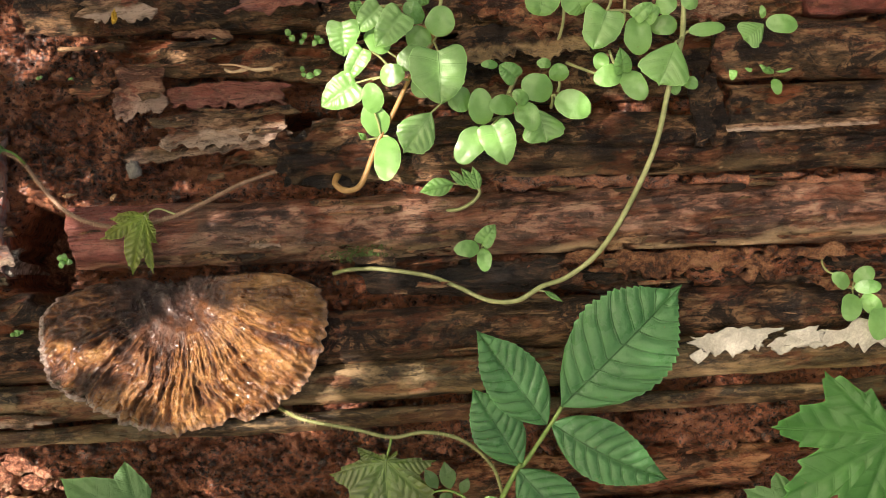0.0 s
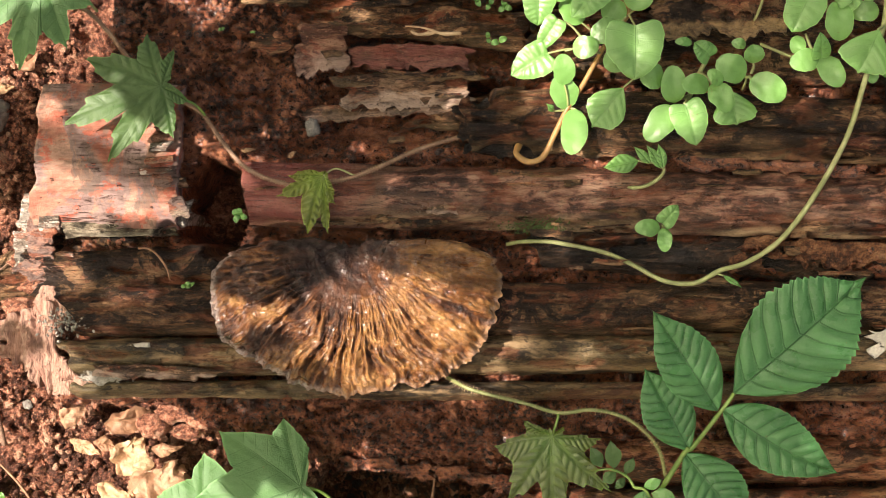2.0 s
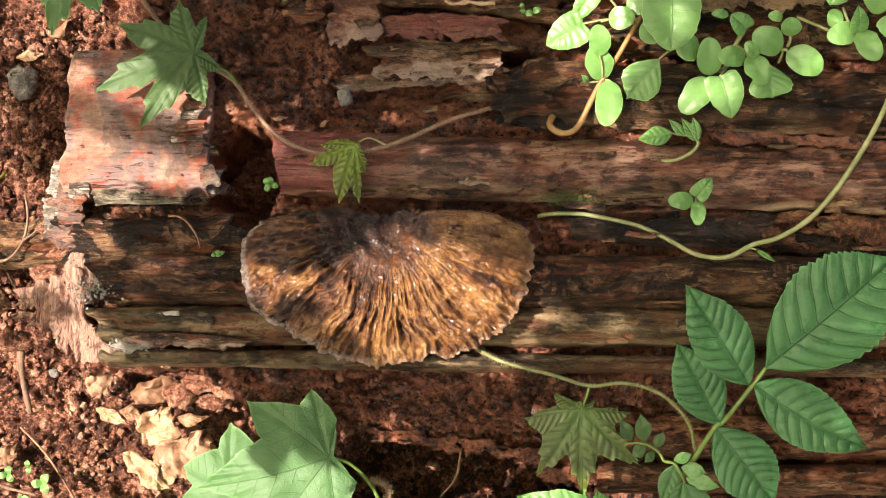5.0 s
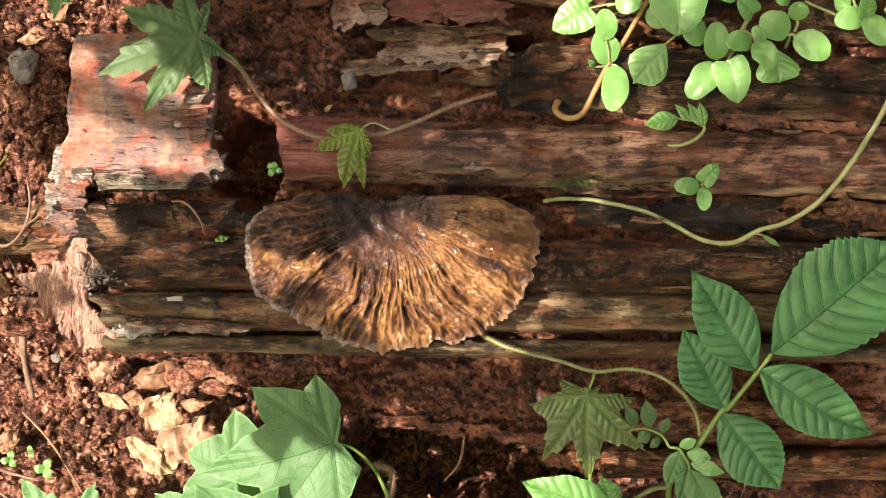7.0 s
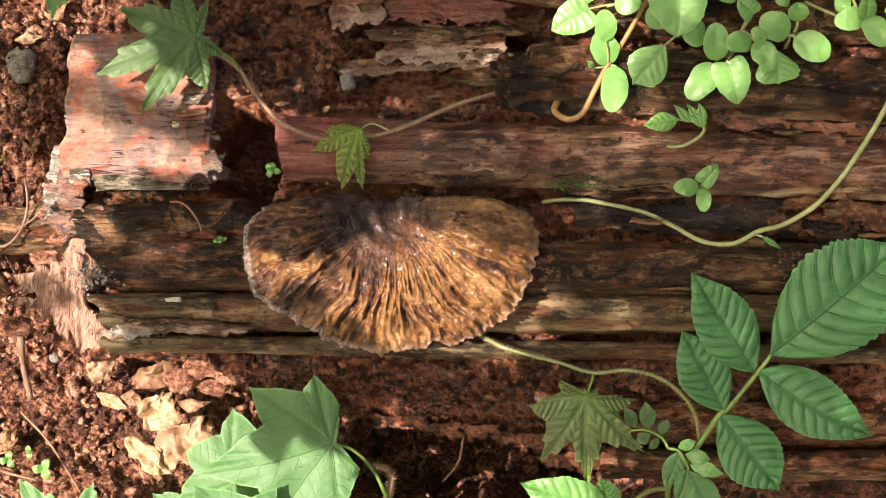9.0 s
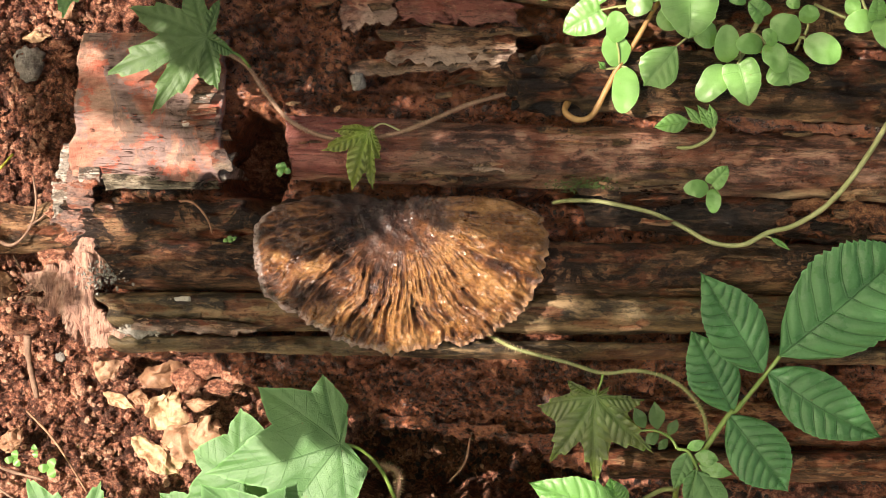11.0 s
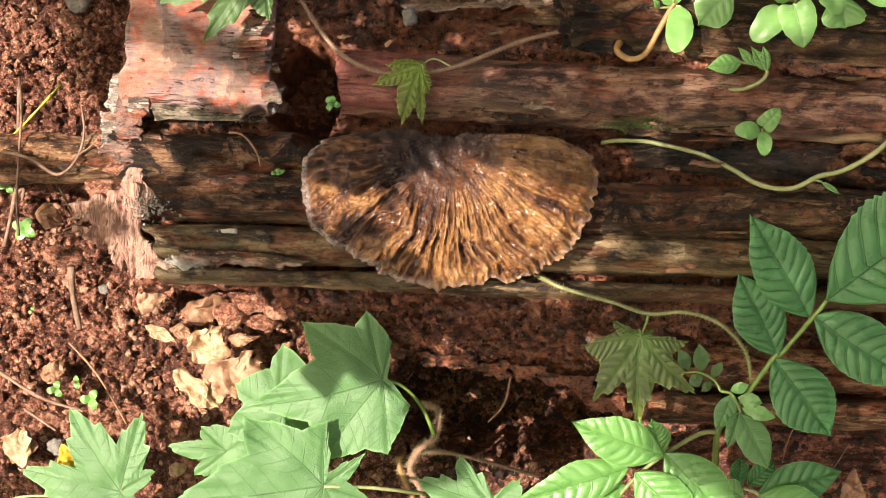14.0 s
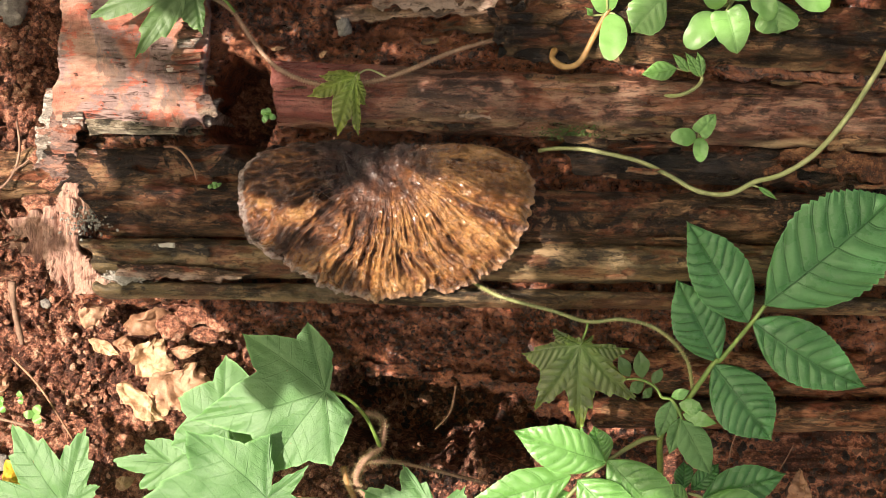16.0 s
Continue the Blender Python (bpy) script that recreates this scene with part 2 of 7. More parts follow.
def crumb_material(name, dark, mid, light, rough=0.85, wet=0.0, damp=0.85):
    m, nt, b = material(name)
    big = tex(nt, (34, 44, 44), 7, 0.68)
    small = tex(nt, (240, 260, 260), 6, 0.72)
    grit = tex(nt, (900, 900, 900), 4, 0.7)
    val = math_node(nt, 'ADD', math_node(nt, 'MULTIPLY', big, 0.45), math_node(nt, 'MULTIPLY', small, 0.55))
    val = math_node(nt, 'ADD', val, level(nt, node(nt, "NewGeometry").outputs["Random Per Island"], 0, 1, -0.07, 0.07))
    col = ramp(nt, val, (0.425, tuple(0.4 * k for k in dark)), (0.465, dark), (0.52, mid), (0.58, light))
    col = mixed(nt, level(nt, tex(nt, (48, 60, 60), 6, 0.68), 0.55, 0.64, 0, damp), col, tuple(0.3 * a for a in dark))
    col = mixed(nt, level(nt, grit, 0.60, 0.68, 0, 0.6), col, tuple(min(1, 1.6 * a) for a in light))
    col = mixed(nt, level(nt, grit, 0.42, 0.35, 0, 0.6), col, tuple(0.4 * a for a in dark))
    col = mixed(nt, 1.0, col, level(nt, tex(nt, (1300, 1300, 1300), 3, 0.75), 0.34, 0.66, 0.62, 1.38), 'MULTIPLY')
    nt.links.new(col, b.inputs["Base Color"])
    nt.links.new(level(nt, small, 0.3, 0.7, rough - 0.25 - wet, rough), b.inputs["Roughness"])
    b1 = bump(nt, b, small, 0.009, 1.0)
    bump(nt, b, grit, 0.0025, 1.0, b1)
    if wet > 0.3:
        b.inputs["Coat Weight"].default_value, b.inputs["Coat Roughness"].default_value = 0.6, 0.2
        film = node(nt, "Bump", {"Height": tex(nt, (380, 380, 380), 1.0, 0.5)}, Strength=1.0, Distance=0.002)
        nt.links.new(film.outputs["Normal"], b.inputs["Coat Normal"])
    return m


def leaf_material(name, dark, light, vein, through, rough=0.42, bronze=None, lines=0.75, thin=0.25, wax=0.0, shine=0.34, sides=0.7):
    m, nt, b = material(name)
    b.inputs["Coat Weight"].default_value, b.inputs["Coat Roughness"].default_value = wax, shine
    patch = tex(nt, (60, 60, 60), 4, 0.6)
    fine = tex(nt, (650, 650, 650), 5, 0.7)
    v = math_node(nt, 'ADD', math_node(nt, 'MULTIPLY', patch, 0.65), math_node(nt, 'MULTIPLY', fine, 0.35))
    v = math_node(nt, 'ADD', v, level(nt, random_of(nt), 0, 1, -0.1, 0.1))
    col = ramp(nt, v, (0.34, dark), (0.66, light))
    if bronze:
        col = mixed(nt, level(nt, attribute(nt, "edge"), 0.2, 1.0, 0.0, 0.6), col, bronze)
    side = level(nt, math_node(nt, 'PINGPONG', attribute(nt, "lat"), 0.5), 0.01, 0.055, sides, 0)
    rib = level(nt, attribute(nt, "mid"), 0.15, 0.55, 1, 0)
    allv = math_node(nt, 'MAXIMUM', side, rib)
    col = mixed(nt, math_node(nt, 'MULTIPLY', allv, lines), col, vein)
    col = mixed(nt, level(nt, attribute(nt, "edge"), 0.955, 0.99, 0, 0.5), col, tuple(min(1, 2.0 * k) for k in light))
    col = mixed(nt, level(nt, tex(nt, (330, 330, 330), 2, 0.5), 0.73, 0.78, 0, 0.6), col, (0.2, 0.14, 0.05))
    nt.links.new(col, b.inputs["Base Color"])
    nt.links.new(level(nt, patch, 0.3, 0.7, rough - 0.06, rough + 0.1), b.inputs["Roughness"])
    b1 = bump(nt, b, level(nt, allv, 0, 1, 1, 0), 0.0008 if lines > 0.55 else 0.0004 if lines > 0.4 else 0.0002, 0.9)
    bump(nt, b, fine, 0.0006 if lines > 0.3 else 0.00025, 0.8, b1)
    nt.links.new(b1.outputs["Normal"] if lines > 0.4 else node(nt, "NewGeometry").outputs["Normal"], b.inputs["Coat Normal"])
    tl = node(nt, "BsdfTranslucent")
    nt.links.new(mixed(nt, 0.8, col, through), tl.inputs["Color"])
    mx = node(nt, "MixShader", {1: b.outputs[0], 2: tl.outputs[0]}, Fac=thin)
    nt.links.new(mx.outputs[0], nt.nodes["Material Output"].inputs["Surface"])
    return m


def plain_material(name, a, c, scale, rough, detail=5, grain=0.0006):
    m, nt, b = material(name)
    n = tex(nt, scale, detail, 0.65)
    fine = tex(nt, tuple(6 * s for s in scale), 4, 0.6)
    col = ramp(nt, n, (0.34, a), (0.66, c))
    col = mixed(nt, level(nt, fine, 0.35, 0.65, 0, 0.4), col, tuple(0.55 * k for k in a))
    nt.links.new(col, b.inputs["Base Color"])
    b.inputs["Roughness"].default_value = rough
    bump(nt, b, fine, grain, 0.8)
    return m


WOOD = wood_material("weathered brown wood", (0.068, 0.032, 0.016), (0.215, 0.100, 0.048), (0.41, 0.235, 0.124), (0.52, 0.36, 0.20), (0.34, 0.68), 0.56, 2.6)
WOOD_MID = wood_material("smooth reddish-brown wood", (0.085, 0.034, 0.020), (0.275, 0.125, 0.082), (0.39, 0.23, 0.152), (0.52, 0.37, 0.22), (0.24, 0.48), 0.61, 1.7, 0.6, 0.7, (0.150, 0.080, 0.048), 0.45, 0.5, 0.3)
WOOD_OLIVE = wood_material("smooth olive-brown wood", (0.050, 0.034, 0.017), (0.150, 0.100, 0.050), (0.28, 0.185, 0.095), (0.52, 0.36, 0.19), (0.30, 0.60), 0.565, 1.6, 0.5, 0.8, (0.120, 0.088, 0.042), 0.35, 0.15, 0.35)
BLOCK_EDGE = wood_material("olive-grey weathered wood", (0.055, 0.045, 0.031), (0.165, 0.135, 0.090), (0.34, 0.29, 0.21), (0.42, 0.37, 0.28), (0.6, 0.88), 0.60, 2.0, 0.8, 0.3, (0.13, 0.11, 0.07), 0.25, 0.1)
WOOD_DARK = wood_material("blackened damp wood", (0.026, 0.013, 0.008), (0.105, 0.050, 0.025), (0.29, 0.162, 0.084), (0.40, 0.27, 0.14), (0.36, 0.70), 0.52, 2.4, 1.1, 0.55, (0.084, 0.052, 0.025), 0.3, 0.4)
WOOD_RED = wood_material("reddish rotten wood", (0.064, 0.022, 0.010), (0.24, 0.086, 0.040), (0.43, 0.21, 0.11), (0.50, 0.35, 0.22), (0.36, 0.7), 0.575, 2.6)
WOOD_PINK = wood_material("pinkish dry wood", (0.15, 0.070, 0.050), (0.36, 0.150, 0.098), (0.43, 0.215, 0.145), (0.40, 0.33, 0.24), (0.6, 0.88), 0.66, 4.0, 0.9, 0.8, (0.225, 0.160, 0.140), 0.25)
BLOCK = block_material()
WOOD_GREY = wood_material("grey splintered wood", (0.20, 0.155, 0.12), (0.42, 0.36, 0.30), (0.60, 0.54, 0.47), (0.66, 0.60, 0.52), (0.6, 0.88), 0.64, 1.0, 0.8, 0.1)
WOOD_BLACK = wood_material("black wet wood", (0.012, 0.008, 0.006), (0.042, 0.024, 0.016), (0.14, 0.080, 0.048), (0.3, 0.2, 0.12), (0.24, 0.55), 0.54, 2.4, 1.1, 0.2, (0.05, 0.032, 0.020), 0.45, 0.15)
FLAKE = wood_material("peeling pale bark", (0.090, 0.045, 0.027), (0.26, 0.135, 0.078), (0.46, 0.28, 0.175), (0.56, 0.41, 0.32), (0.45, 0.8), 0.61, 2.2)
ROT_ORANGE = crumb_material("orange crumbling wood", (0.13, 0.045, 0.020), (0.34, 0.140, 0.064), (0.50, 0.26, 0.135), 0.85, 0.0, 0.5)
ROT = crumb_material("crumbling red rot", (0.090, 0.026, 0.012), (0.40, 0.122, 0.055), (0.60, 0.255, 0.135), 0.72, 0.34, 0.45)
# near-black colour stands in for the shade under the log
ROT_SHADED = crumb_material("damp crumbs darkened for shade", (0.030, 0.013, 0.009), (0.105, 0.041, 0.024), (0.24, 0.105, 0.060), 0.7, 0.2)
ROT_DARK = crumb_material("dark rotten crumbs", (0.095, 0.031, 0.016), (0.37, 0.130, 0.064), (0.58, 0.265, 0.145))
SOIL = crumb_material("red crumbly soil", (0.25, 0.085, 0.049), (0.59, 0.245, 0.148), (0.76, 0.44, 0.30), 0.95, 0.0, 0.12)
CLOD = crumb_material("soil clods", (0.27, 0.090, 0.050), (0.64, 0.265, 0.155), (0.80, 0.46, 0.31), 0.95, 0.0, 0.15)
LEAF_DEEP = leaf_material("deep green leaflet", (0.048, 0.178, 0.052), (0.088, 0.262, 0.084), (0.016, 0.066, 0.020), (0.13, 0.42, 0.06), 0.28, lines=0.64, wax=0.25)
LEAF_BROAD = leaf_material("soft green lobed leaf", (0.078, 0.200, 0.060), (0.120, 0.265, 0.088), (0.022, 0.075, 0.020), (0.18, 0.44, 0.07), 0.40, lines=0.46, wax=0.16, shine=0.5, sides=0.42)
LEAF_VIVID = leaf_material("vivid green lobed leaf", (0.042, 0.165, 0.028), (0.072, 0.225, 0.046), (0.032, 0.115, 0.024), (0.16, 0.44, 0.05), 0.40, lines=0.29)
LEAF_LIGHT = leaf_material("pale green seedling leaf", (0.145, 0.340, 0.072), (0.205, 0.420, 0.118), (0.085, 0.215, 0.050), (0.26, 0.58, 0.08), 0.34, lines=0.25, thin=0.2, wax=0.8, sides=0.5)
LEAF_BRIGHT = leaf_material("fresh glossy green leaf", (0.085, 0.250, 0.045), (0.140, 0.340, 0.080), (0.065, 0.19, 0.035), (0.22, 0.54, 0.06), 0.26, lines=0.45, thin=0.18, wax=0.7)
# green darkened to stand in for shade on the leaf over the block
LEAF_SHADED = leaf_material("green lobed leaf darkened for shade", (0.056, 0.124, 0.032), (0.090, 0.172, 0.048), (0.040, 0.098, 0.026), (0.13, 0.27, 0.045), 0.38, lines=0.32, wax=0.1)
LEAF_YOUNG = leaf_material("bronze-tinged young leaf", (0.075, 0.165, 0.022), (0.155, 0.270, 0.048), (0.20, 0.31, 0.08), (0.28, 0.44, 0.05), 0.16, (0.100, 0.085, 0.025), lines=0.45, wax=1.0, shine=0.25)
LEAF_NEW = leaf_material("yellow-green unfolding leaf", (0.150, 0.260, 0.030), (0.270, 0.400, 0.065), (0.16, 0.15, 0.04), (0.34, 0.50, 0.05), 0.22, (0.17, 0.13, 0.04), lines=0.5, wax=0.5)
LEAF_CROWN = leaf_material("tree leaf", (0.05, 0.12, 0.03), (0.09, 0.19, 0.05), (0.10, 0.2, 0.06), (0.2, 0.35, 0.06), 0.5)
LEAF_DRY = plain_material("dry tan leaf", (0.34, 0.170, 0.085), (0.74, 0.53, 0.32), (60, 60, 60), 0.5, 7, 0.0012)
LEAF_TAN = plain_material("tan dead leaf", (0.30, 0.150, 0.085), (0.56, 0.335, 0.205), (60, 60, 60), 0.55, 7, 0.0012)
FIBRE = plain_material("pale fibrous wood", (0.34, 0.165, 0.115), (0.54, 0.345, 0.255), (130, 26, 130), 0.75, 7, 0.003)
LEAF_DRY_DARK = plain_material("dry brown leaf", (0.20, 0.095, 0.050), (0.42, 0.23, 0.13), (60, 60, 60), 0.6)
LEAF_YELLOW = plain_material("yellowed leaf", (0.55, 0.30, 0.02), (0.70, 0.47, 0.05), (90, 90, 90), 0.5)
STEM_GREEN = plain_material("pale green stem", (0.26, 0.30, 0.11), (0.42, 0.43, 0.20), (60, 60, 60), 0.45)
STEM_DEEP = plain_material("green petiole", (0.12, 0.22, 0.04), (0.21, 0.31, 0.07), (60, 60, 60), 0.42)
STEM_VINE = plain_material("olive-green vine stem", (0.16, 0.185, 0.060), (0.27, 0.285, 0.115), (60, 60, 60), 0.5)
STEM_YELLOW = plain_material("yellow stalk", (0.36, 0.33, 0.03), (0.55, 0.50, 0.06), (60, 60, 60), 0.5)
STEM_BROWN = plain_material("hairy brown vine stem", (0.20, 0.105, 0.065), (0.36, 0.22, 0.145), (80, 80, 80), 0.7)
STEM_TAN = plain_material("tan seedling stem", (0.30, 0.150, 0.050), (0.48, 0.285, 0.105), (50, 50, 50), 0.45)
TWIG = plain_material("dry twig", (0.16, 0.085, 0.055), (0.36, 0.23, 0.155), (120, 120, 120), 0.8)
HAIR = plain_material("fine stem hairs", (0.48, 0.36, 0.18), (0.62, 0.50, 0.30), (50, 50, 50), 0.6)
LICHEN = plain_material("grey lichen", (0.20, 0.18, 0.14), (0.48, 0.45, 0.39), (150, 150, 150), 0.85, 6, 0.002)
CRUST = plain_material("pale crust", (0.42, 0.385, 0.32), (0.63, 0.59, 0.50), (110, 110, 110), 0.85, 5, 0.0006)
MOSS = plain_material("green moss", (0.05, 0.09, 0.02), (0.12, 0.18, 0.05), (300, 300, 300), 0.9)
STONE = plain_material("small grey stone", (0.16, 0.14, 0.12), (0.36, 0.33, 0.29), (120, 120, 120), 0.8, 6, 0.002)
BARK = plain_material("grey tree bark", (0.09, 0.06, 0.04), (0.22, 0.16, 0.11), (12, 12, 40), 0.9, 6, 0.01)


def fungus_material():
    m, nt, b = material("wet zoned fungus")
    ray = node(nt, "TexNoise", {"Vector": coords(nt, (34, 3.0, 1), "UV")}, Scale=1.0, Detail=6.0, Roughness=0.68).outputs["Fac"]
    wide = node(nt, "TexNoise", {"Vector": coords(nt, (13, 1.1, 1), "UV")}, Scale=1.0, Detail=4.0, Roughness=0.6, Distortion=0.3).outputs["Fac"]
    zone = node(nt, "TexNoise", {"Vector": coords(nt, (2.2, 22, 1), "UV")}, Scale=1.0, Detail=4.0, Roughness=0.6, Distortion=0.5).outputs["Fac"]
    patch = tex(nt, (38, 38, 38), 6, 0.65, warp=0.6)
    knob = tex(nt, (190, 190, 190), 6, 0.7, warp=0.4)
    fine = tex(nt, (520, 520, 520), 4, 0.65)
    v = math_node(nt, 'ADD', math_node(nt, 'MULTIPLY', ray, 0.34), math_node(nt, 'MULTIPLY', zone, 0.16))
    v = math_node(nt, 'ADD', v, math_node(nt, 'MULTIPLY', patch, 0.24))
    v = math_node(nt, 'ADD', v, math_node(nt, 'MULTIPLY', wide, 0.26))
    v = math_node(nt, 'ADD', v, level(nt, knob, 0.3, 0.7, -0.05, 0.05))
    # tone also carries painted shade: dark grooves and left side, light ridges
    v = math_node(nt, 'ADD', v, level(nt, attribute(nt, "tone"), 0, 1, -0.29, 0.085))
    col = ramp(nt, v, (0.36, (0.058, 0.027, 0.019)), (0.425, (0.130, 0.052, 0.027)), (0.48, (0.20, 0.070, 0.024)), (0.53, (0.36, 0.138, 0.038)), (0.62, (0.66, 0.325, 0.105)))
    col = mixed(nt, level(nt, fine, 0.56, 0.66, 0, 0.55), col, (0.05, 0.022, 0.010))
    col = mixed(nt, math_node(nt, 'MULTIPLY', attribute(nt, "rim"), level(nt, fine, 0.36, 0.52, 0.1, 1.0)), col, (0.72, 0.58, 0.52))
    nt.links.new(col, b.inputs["Base Color"])
    nt.links.new(level(nt, patch, 0.3, 0.7, 0.20, 0.42), b.inputs["Roughness"])
    nt.links.new(level(nt, attribute(nt, "tone"), 0.42, 0.78, 0.25, 1.0), b.inputs["Coat Weight"])
    b.inputs["Coat Roughness"].default_value = 0.17
    b1 = bump(nt, b, ray, 0.005, 0.9)
    b2 = bump(nt, b, fine, 0.0016, 0.9, b1)
    b3 = bump(nt, b, knob, 0.009, 1.0, b2)
    bump(nt, b, tex(nt, (110, 110, 110), 6, 0.7), 0.010, 0.9, b3)
    film = node(nt, "Bump", {"Height": tex(nt, (300, 300, 300), 1.0, 0.5)}, Strength=1.0, Distance=0.0018)      # the water film is smoother than the skin
    nt.links.new(film.outputs["Normal"], b.inputs["Coat Normal"])
    return m


FUNGUS = fungus_material()


# ---- the ground, one sheet to the horizon ----
def ground_w(u, v):
    """Height of the soil in face millimetres."""
    return -104 + 0.15 * np.clip(v, -140, 200) - 0.02 * np.clip(u + 250, -60, 300)


def soil_bumps(u, v):
    x, y = u + 5 * fbm(u / 8, v / 8, 3, 61, 0.6), v + 5 * fbm(u / 8, v / 8, 3, 64, 0.6)
    d, val = cells(x / 9.0, y / 8.0, 5)
    e, val2 = cells(x / 3.4, y / 3.0, 15)
    b = 8.0 * fbm(u / 60, v / 60, 3, 3) + 7.0 * (smooth(0.75, 0.2, d) - 0.4) * (0.6 + 0.8 * val) + 3.2 * (smooth(0.75, 0.2, e) - 0.4) * (0.6 + 0.9 * val2)
    return b + 1.0 * fbm(u / 2.2, v / 2.2, 2, 9)


def pit(u, v, cu, cv, ru, rv, depth, seed=0):
    d = np.hypot((u - cu) / ru, (v - cv) / rv) + 0.28 * fbm(u / 7, v / 7, 3, seed)
    return -depth * smooth(1.15, 0.75, d)


def ramped(lo, hi, step, far, grow=1.35):
    mid = np.arange(lo, hi + step, step)
    out, d, p = [], step, hi
    while p < far:
        d *= grow
        p += d
        out.append(p)
    left, d, p = [], step, lo
    while p > -far:
        d *= grow
        p -= d
        left.append(p)
    return np.concatenate([np.array(left[::-1]), mid, np.array(out)])


def build_ground():
    us, vs = ramped(-330, 100, 1.15, 3.0e5), ramped(-235, 205, 1.15, 3.0e5)
    u, v = np.meshgrid(us, vs, indexing='ij')
    near = np.exp(-(np.hypot(np.clip(np.abs(u + 60) - 300, 0, None), np.clip(np.abs(v) - 260, 0, None)) / 900) ** 2)
    bumps = soil_bumps(u, v) * near + 60 * fbm(u / 1500, v / 1500, 3, 21) * (1 - near)
    w = ground_w(u, v) + bumps + pit(u, v, 12, -148, 88, 38, 76, 5) + pit(u, v, -262, -30, 36, 14, 26, 7)
    a = radians(TILT)
    z = 1000 * LIFT + np.sin(a) * 500 * np.tanh(v / 500) + w * np.cos(a)
    y = v * np.cos(a) - w * np.sin(a) * near
    verts = np.stack([u, y, z], -1).reshape(-1, 3) / 1000
    me = mesh_data("ground", verts, grid_faces(len(us), len(vs)), SOIL)
    tagged(new("ground", me), "red crumbly laterite soil with litter", "soil", kind="structure")


build_ground()


# ---- the log ----
def log_w(u, v):
    """Mean face of the log."""
    k = np.where(v < 20, 0.0030, 0.0008)
    return 0.07 * u - k * (v - 20) ** 2


def core_w(u, v):
    """Surface of the crumbling core."""
    x, y = u + 7 * fbm(u / 10, v / 8, 3, 51, 0.6), v + 5 * fbm(u / 10, v / 8, 3, 54, 0.6)
    d, val = cells(x / 13.0, y / 7.0, 31)
    e, val2 = cells(x / 5.2, y / 3.2, 41)
    crumb = 10.0 * (smooth(0.8, 0.2, d) - 0.4) * (0.6 + 0.8 * val) + 5.5 * (smooth(0.75, 0.2, e) - 0.4) * (0.6 + 0.9 * val2)
    fill = smooth(-115, -100, v) * smooth(-60, -68, v) * smooth(-120, -95, u) * 9 + smooth(50, 58, v + 0.033 * u) * smooth(82, 72, v + 0.033 * u) * smooth(-60, -30, u) * 8
    fill = fill + smooth(2, 8, v + 0.033 * u) * smooth(28, 22, v + 0.033 * u) * smooth(150, 190, u) * 10 + smooth(70, 82, v) * smooth(-40, -60, u) * 12
    w = log_w(u, v) - 17 + fill + crumb + 6 * fbm(u / 38, v / 16, 4, 7) + 1.8 * fbm(u / 2.5, v / 2.0, 3, 8) + 2.6 * fbm(u / 10, v / 3.6, 4, 18, 0.6)
    w = w + pit(u, v, *(-113.5, 39.0), 20, 27, 95, 3)                 # hollow beside the block
    w = w + pit(u, v, *(40.3, 103.2), 9, 11, 30, 4)                       # knot hole
    w = w + pit(u, v, *(14.0, -146.7), 46, 22, 60, 5)                # cavity under the log
    w = w + pit(u, v, *(292.8, 9.3), 4.5, 4.5, 24, 6)
    w = w + pit(u, v, *(218.6, -76.5), 4, 3.5, 20, 6)
    w = w + pit(u, v, *(58.0, 20.3), 16, 3.6, 16, 11)
    low = np.interp(u, [-240, -150, -110, -40, 40, 70, 440], [-76, -76, -100, -117, -123, -150, -158])
    low = low + 5 * fbm(u / 14, v / 30, 3, 12) + 4 * fbm(u / 5, v / 60, 3, 14)
    end = -206 + 7 * fbm(v / 13, u / 40, 3, 13) + 0.12 * (v - 20) + np.where(v > 60, 14 * smooth(60, 90, v), 0)
    return w - 120 * smooth(2, -4, v - low) - 110 * smooth(4, -14, u - end)


def log_core():
    us, vs = np.arange(-232, 440, 1.3), np.arange(-205, 245, 1.2)
    u, v = np.meshgrid(us, vs, indexing='ij')
    w = core_w(u, v)
    return part("rotten_core", (np.stack([u, v, w], -1).reshape(-1, 3), grid_faces(len(us), len(vs))), ROT, LOG, "red crumbling rotten wood")


HOLES = ((*(-109.3, 32.8), 17, 19, 75, 3), (*(40.3, 102.9), 7, 10, 26, 4), (*(53.4, 69.9), 14, 5, 9, 5), (*(292.8, 9.3), 4.5, 4.5, 20, 6), (*(218.6, -76.5), 4.0, 3.5, 16, 6), (*(58.0, 20.3), 17, 3.2, 14, 11),
         (*(-69.6, 27.2), 13, 4.5, 13, 12), (*(-73.8, -69.8), 2.4, 2.4, 14, 13), (*(238.9, 65.2), 12, 3.0, 8, 14), (*(328.2, -7.9), 20, 4, 7, 15), (*(-138.3, 25.0), 9, 8, 15, 16), (*(256.1, 96.2), 9, 4, 12, 17))


